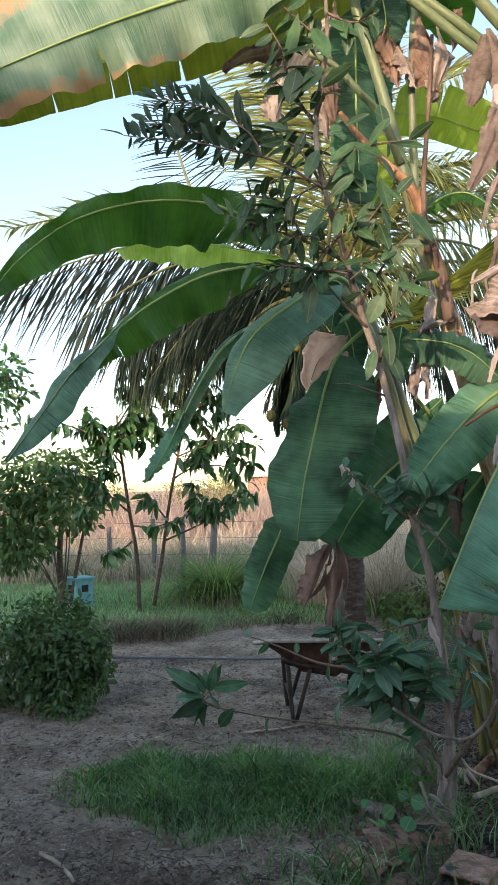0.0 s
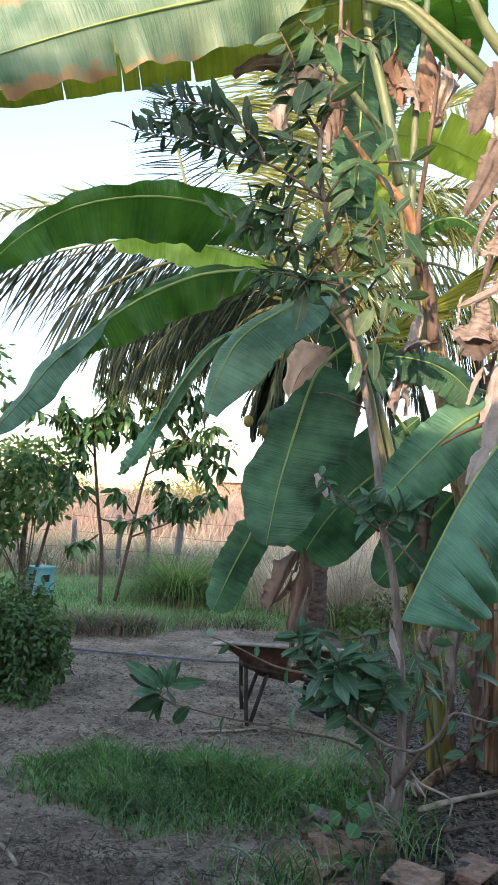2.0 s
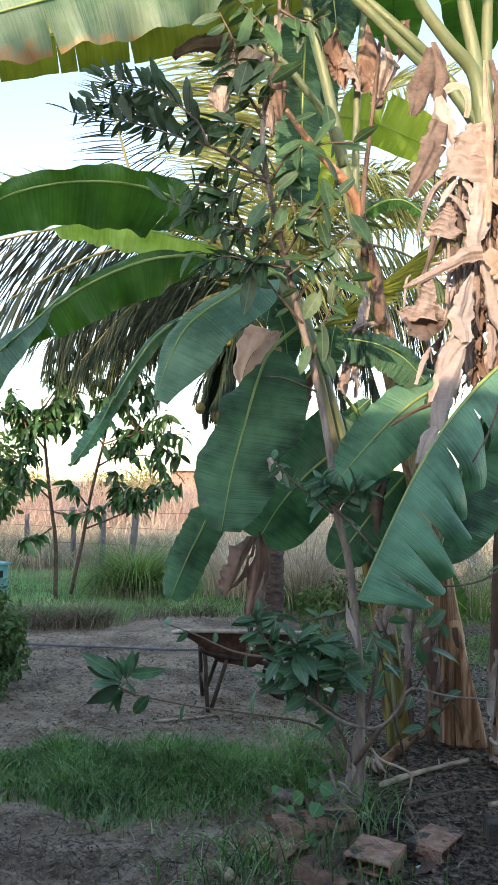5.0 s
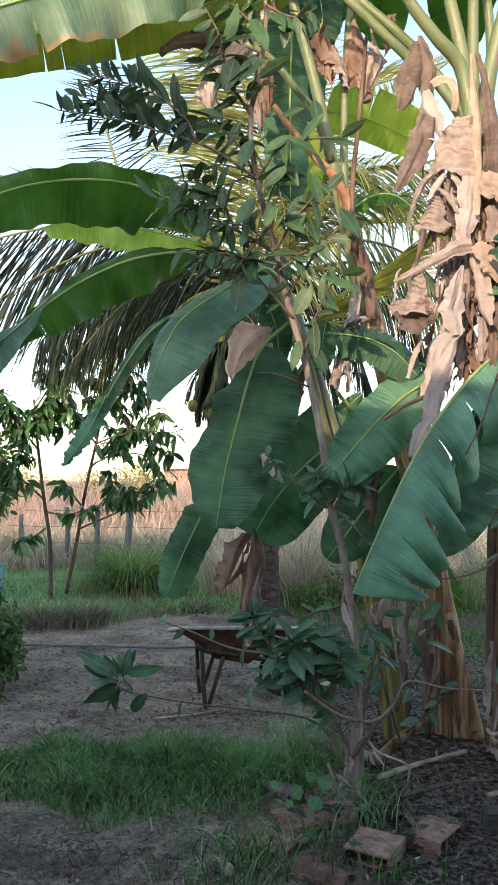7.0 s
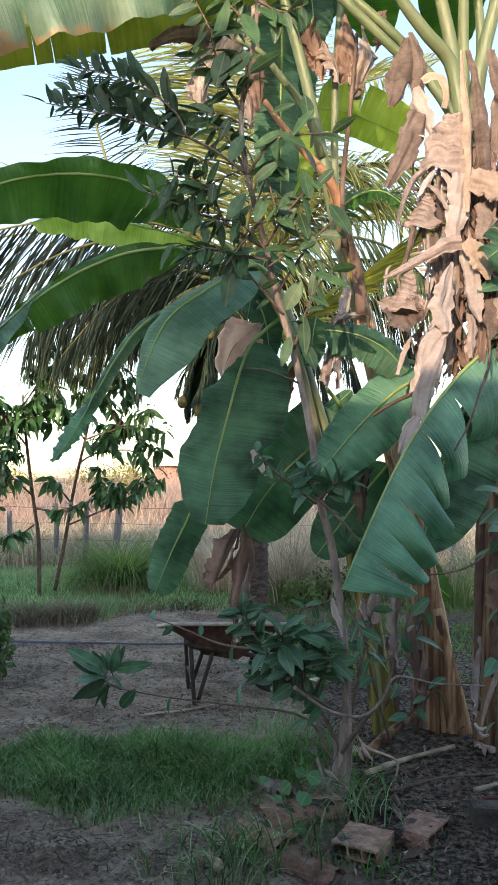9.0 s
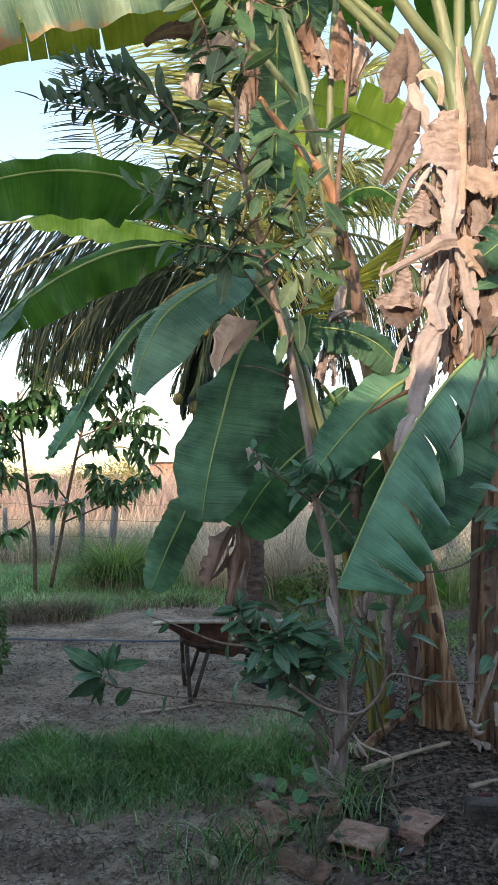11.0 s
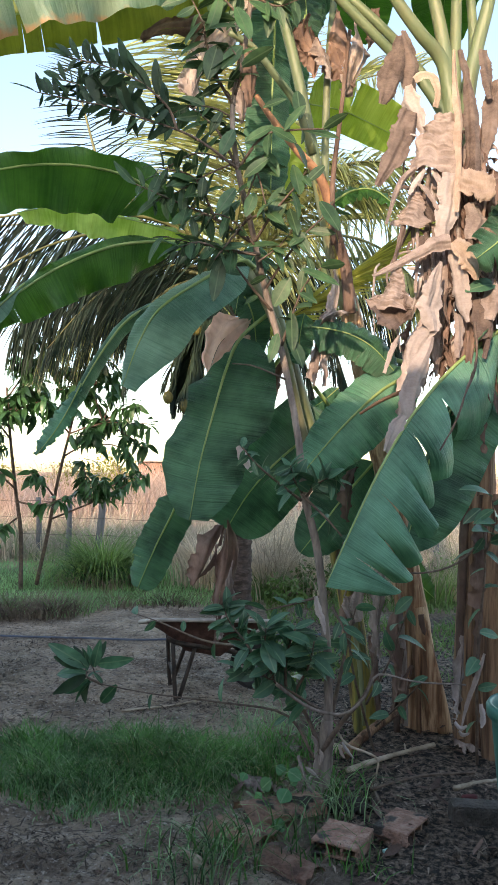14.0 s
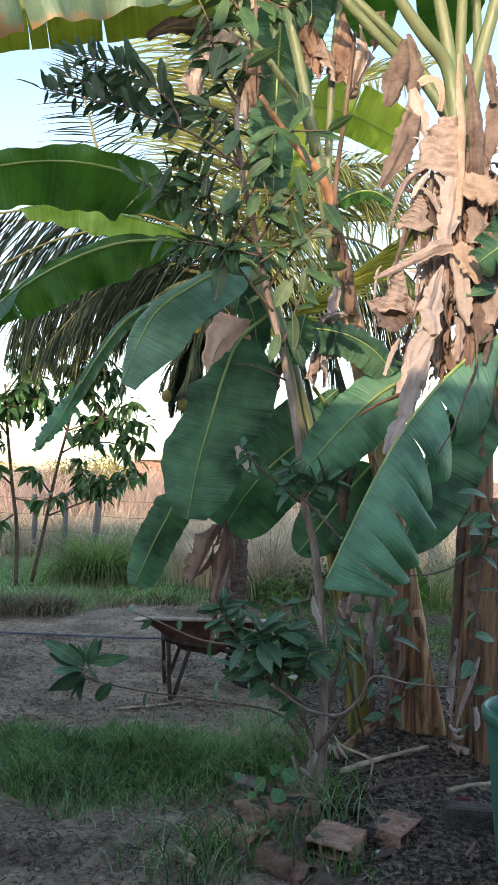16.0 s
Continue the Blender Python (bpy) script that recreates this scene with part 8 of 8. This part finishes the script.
for i, (p, w, lab) in enumerate([((0.11, 3.69, 0), 0.095, ""), ((1.36, 4.58, 0), 0.08, ""), ((0.35, 4.09, 0), 0.06, ""), ((-0.12, 2.97, 0), 0.045, ""), ((1.23, 4.05, 0), 0.05, ""), ((0.58, 4.13, 0), 0.06, ""), ((0.42, 3.86, 0), 0.05, "")]):
    a = np.array(on_ground(p[0], p[1], 0.05))
    dl = dry_leaf(None, [tuple(a + np.array((-w, 0.02, 0.02))), tuple(a), tuple(a + np.array((w * 0.6, -0.03, 0.01))), tuple(a + np.array((w * 1.4, -0.02, -0.03)))], w * 0.7, (0.1, -0.5, 0.8), M_PALE_STRAW if i % 2 else M_DRY, 900 + i, 0.03, 40, (), 30, name="fallen_leaf")
    tagged(dl, "curled dry fallen leaf on the ground", "leaf", "fallen leaves")


def litter():
    rng = np.random.default_rng(15)
    shapes = [leaf_shape(0.035, 0.012, 0.3, 0.4, 4), leaf_shape(0.07, 0.006, 0.1, 0.1, 4), leaf_shape(0.022, 0.016, 0.5, 0.4, 4), leaf_shape(0.12, 0.01, 0.2, 0.3, 5)]
    mats = []
    for _ in range(6200):
        if rng.random() < 0.2:
            x, y = rng.uniform(0.3, 2.2), rng.uniform(2.6, 5.2)
        else:
            x, y = rng.uniform(-3.5, 1.0), rng.uniform(2.5, 7.5)
        k = int(rng.choice(4, p=[0.25, 0.38, 0.27, 0.10]))
        g = rng.uniform(0, 6.28)
        mats.append((k, aim(on_ground(x, y, 0.012), (math.cos(g), math.sin(g), rng.normal() * 0.12), (rng.normal() * 0.3, rng.normal() * 0.3, 1), 0, 0.45 + 0.9 * rng.random() ** 2)))
    ob = joined("leaf_litter", shapes, mats, M_LITTER)
    tagged(ob, "scattered dry leaf bits and chips on soil", "litter", kind="stuff")
    crumbs = []
    for _ in range(6500):
        x, y = rng.uniform(-2.8, 1.0), 2.55 + 4.6 * rng.random() ** 1.5
        if noise.noise(Vector((x * 1.9, y * 1.9, 11))) + 0.5 * noise.noise(Vector((x * 5, y * 5, 3))) < 0.05 + 0.22 * rng.normal():
            continue
        g = rng.uniform(0, 6.28)
        crumbs.append((int(rng.choice(4, p=[0.3, 0.4, 0.25, 0.05])), aim(on_ground(x, y, 0.010), (math.cos(g), math.sin(g), rng.normal() * 0.2), (rng.normal() * 0.5, rng.normal() * 0.5, 1), 0, 0.4 + 0.9 * rng.random() ** 2)))
    tagged(joined("plant_debris", shapes, crumbs, M_DRY_DARK), "dark brown shreds of plant debris on soil", "litter", kind="stuff")
    drift = []
    for cx, cy, rx, ry, n in ((-0.85, 3.08, 0.35, 0.16, 900), (-1.6, 6.65, 0.6, 0.15, 420), (-1.0, 6.0, 0.9, 0.12, 320), (-1.35, 4.6, 0.5, 0.10, 300), (-0.3, 4.85, 0.5, 0.10, 420), (-2.0, 3.3, 0.5, 0.2, 500), (-0.2, 3.05, 0.3, 0.15, 300)):
        for _ in range(n):
            g = rng.uniform(0, 6.28)
            x, y = cx + rx * rng.normal() * 0.6, cy + ry * rng.normal() * 0.6
            drift.append((int(rng.choice(4, p=[0.3, 0.35, 0.15, 0.2])), aim(on_ground(x, y, 0.012 + 0.01 * rng.random()), (math.cos(g), math.sin(g), rng.normal() * 0.25), (rng.normal() * 0.5, rng.normal() * 0.5, 1), 0, 0.25 + 0.75 * rng.random() ** 2)))
    tagged(joined("debris_drift", shapes, drift, M_DEBRIS), "dark drifts of twigs and rotted leaf bits on soil", "litter", kind="stuff")
    bits = []
    dead = [leaf_shape(0.13, 0.05, -0.25, 0.6, 6), leaf_shape(0.09, 0.04, 0.4, 0.5, 5), leaf_shape(0.20, 0.025, -0.1, 0.7, 7)]
    for _ in range(240):
        x, y = (rng.uniform(0.45, 2.2), rng.uniform(3.0, 5.4)) if rng.random() < 0.8 else (rng.uniform(-0.2, 0.7), rng.uniform(2.7, 3.6))
        g = rng.uniform(0, 6.28)
        bits.append((int(rng.integers(3)), aim(on_ground(x, y, 0.018), (math.cos(g), math.sin(g), rng.normal() * 0.12), (rng.normal() * 0.5, rng.normal() * 0.5, 1), 0, 0.3 + 0.5 * rng.random())))
    tagged(joined("dead_leaf_pieces", dead, bits, M_DRY_DARK), "torn brown dead leaf pieces on dark soil", "litter", kind="stuff")
    clods = []
    ico = bmesh.new()
    bmesh.ops.create_icosphere(ico, subdivisions=1, radius=0.007)
    shape = ([tuple(v.co) for v in ico.verts], [tuple(v.index for v in f.verts) for f in ico.faces])
    ico.free()
    for _ in range(6500):
        x, y = rng.uniform(-2.6, 2.2), 2.5 + 4.0 * rng.random() ** 1.4
        if noise.noise(Vector((x * 1.6, y * 1.6, 2))) < -0.1 + 0.25 * rng.normal():
            continue
        clods.append((0, Matrix.Translation(on_ground(x, y, 0.001)) @ Matrix.Rotation(rng.uniform(0, 6), 4, "Z") @ Matrix.Diagonal((*(rng.uniform(0.3, 1.5, 3) * (1 + rng.random() ** 6)), 1))))
    tagged(joined("soil_clods", [shape], clods, M_GROUND), "small lumps of grey-brown soil", "soil", kind="stuff")


litter()


def waste_bin():
    at = (1.19, 2.95, 0)
    x, y = at[0], at[1]
    ob = empty("waste_bin", (x, y, 0), "dark green tapered plastic waste bin standing on soil", "bin")
    bm = bmesh.new()
    rows = [(0.135, 0.0), (0.14, 0.02), (0.165, 0.30), (0.187, 0.54), (0.190, 0.56), (0.205, 0.565), (0.208, 0.60), (0.198, 0.615), (0.186, 0.61), (0.183, 0.55), (0.135, 0.03)]
    seg = 36
    grid = [[bm.verts.new((x + r * math.cos(2 * math.pi * k / seg), y + r * math.sin(2 * math.pi * k / seg), z)) for k in range(seg)] for r, z in rows]
    for i in range(len(rows) - 1):
        for k in range(seg):
            f = bm.faces.new((grid[i][k], grid[i][(k + 1) % seg], grid[i + 1][(k + 1) % seg], grid[i + 1][k]))
            f.smooth = True
    bm.faces.new(grid[0][::-1])
    bm.faces.new(grid[-1])
    body = part("bin_body", bm, M_BIN, ob)


waste_bin()
sc = (1.08, 3.5, 0)
bm = box_bm((0.07, 0.03, 0.03), on_ground(sc[0], sc[1], 0.012), 0.01, Matrix.Rotation(radians(12), 3, "Z"))
tagged(part("red_scrap", bm, M_RED_PLASTIC), "dull red plastic scrap lying on dark soil", "scrap")
sc = (0.63, 3.07, 0)
bm = box_bm((0.035, 0.03, 0.012), on_ground(sc[0], sc[1], 0.008), 0.004, Matrix.Rotation(radians(30), 3, "Z"))
tagged(part("teal_scrap", bm, M_TEAL_SCRAP), "tiny teal and white plastic scrap", "scrap")

# pale curled shreds at the feet of the sapling and the brown stem
for i, pts in enumerate([[(0.38, 3.55, 0.29), (0.4, 3.55, 0.25), (0.39, 3.55, 0.19)], [(0.51, 3.5, 0.28), (0.53, 3.5, 0.25), (0.56, 3.5, 0.21)], [(0.5, 3.5, 0.27), (0.51, 3.5, 0.23), (0.52, 3.5, 0.21)], [(0.35, 3.55, 0.15), (0.38, 3.55, 0.13), (0.41, 3.55, 0.1)], [(0.41, 3.52, 0.24), (0.42, 3.52, 0.21), (0.41, 3.52, 0.17)]]):
    paper_leaf(sapling, pts, (0.004, 0.010, 0.003), (0.4 * math.sin(i), -1, 0.4), M_PAPER_PALE if i % 2 else M_PAPER, 1700 + i, 0.9, 0, name="bark_shred", n=16, nv=7)
for i, (pts, w) in enumerate(zip([[(1.18, 3.65, 0.41), (1.19, 3.65, 0.35), (1.18, 3.65, 0.3)], [(1.23, 3.75, 0.62), (1.19, 3.75, 0.49), (1.15, 3.75, 0.38), (1.12, 3.75, 0.27)], [(1.07, 3.7, 0.31), (1.1, 3.7, 0.28), (1.13, 3.7, 0.29)], [(1.09, 3.7, 0.27), (1.11, 3.7, 0.25), (1.14, 3.7, 0.26)]], (0.016, 0.014, 0.012, 0.010))):
    paper_leaf(dry_plant, pts, (w * 0.5, w, w * 0.9, w * 0.3), (0.3 * math.sin(i), -1, 0.3), M_PAPER_PALE if i != 1 else M_PAPER, 1710 + i, 0.6, 0, n=20, nv=7)
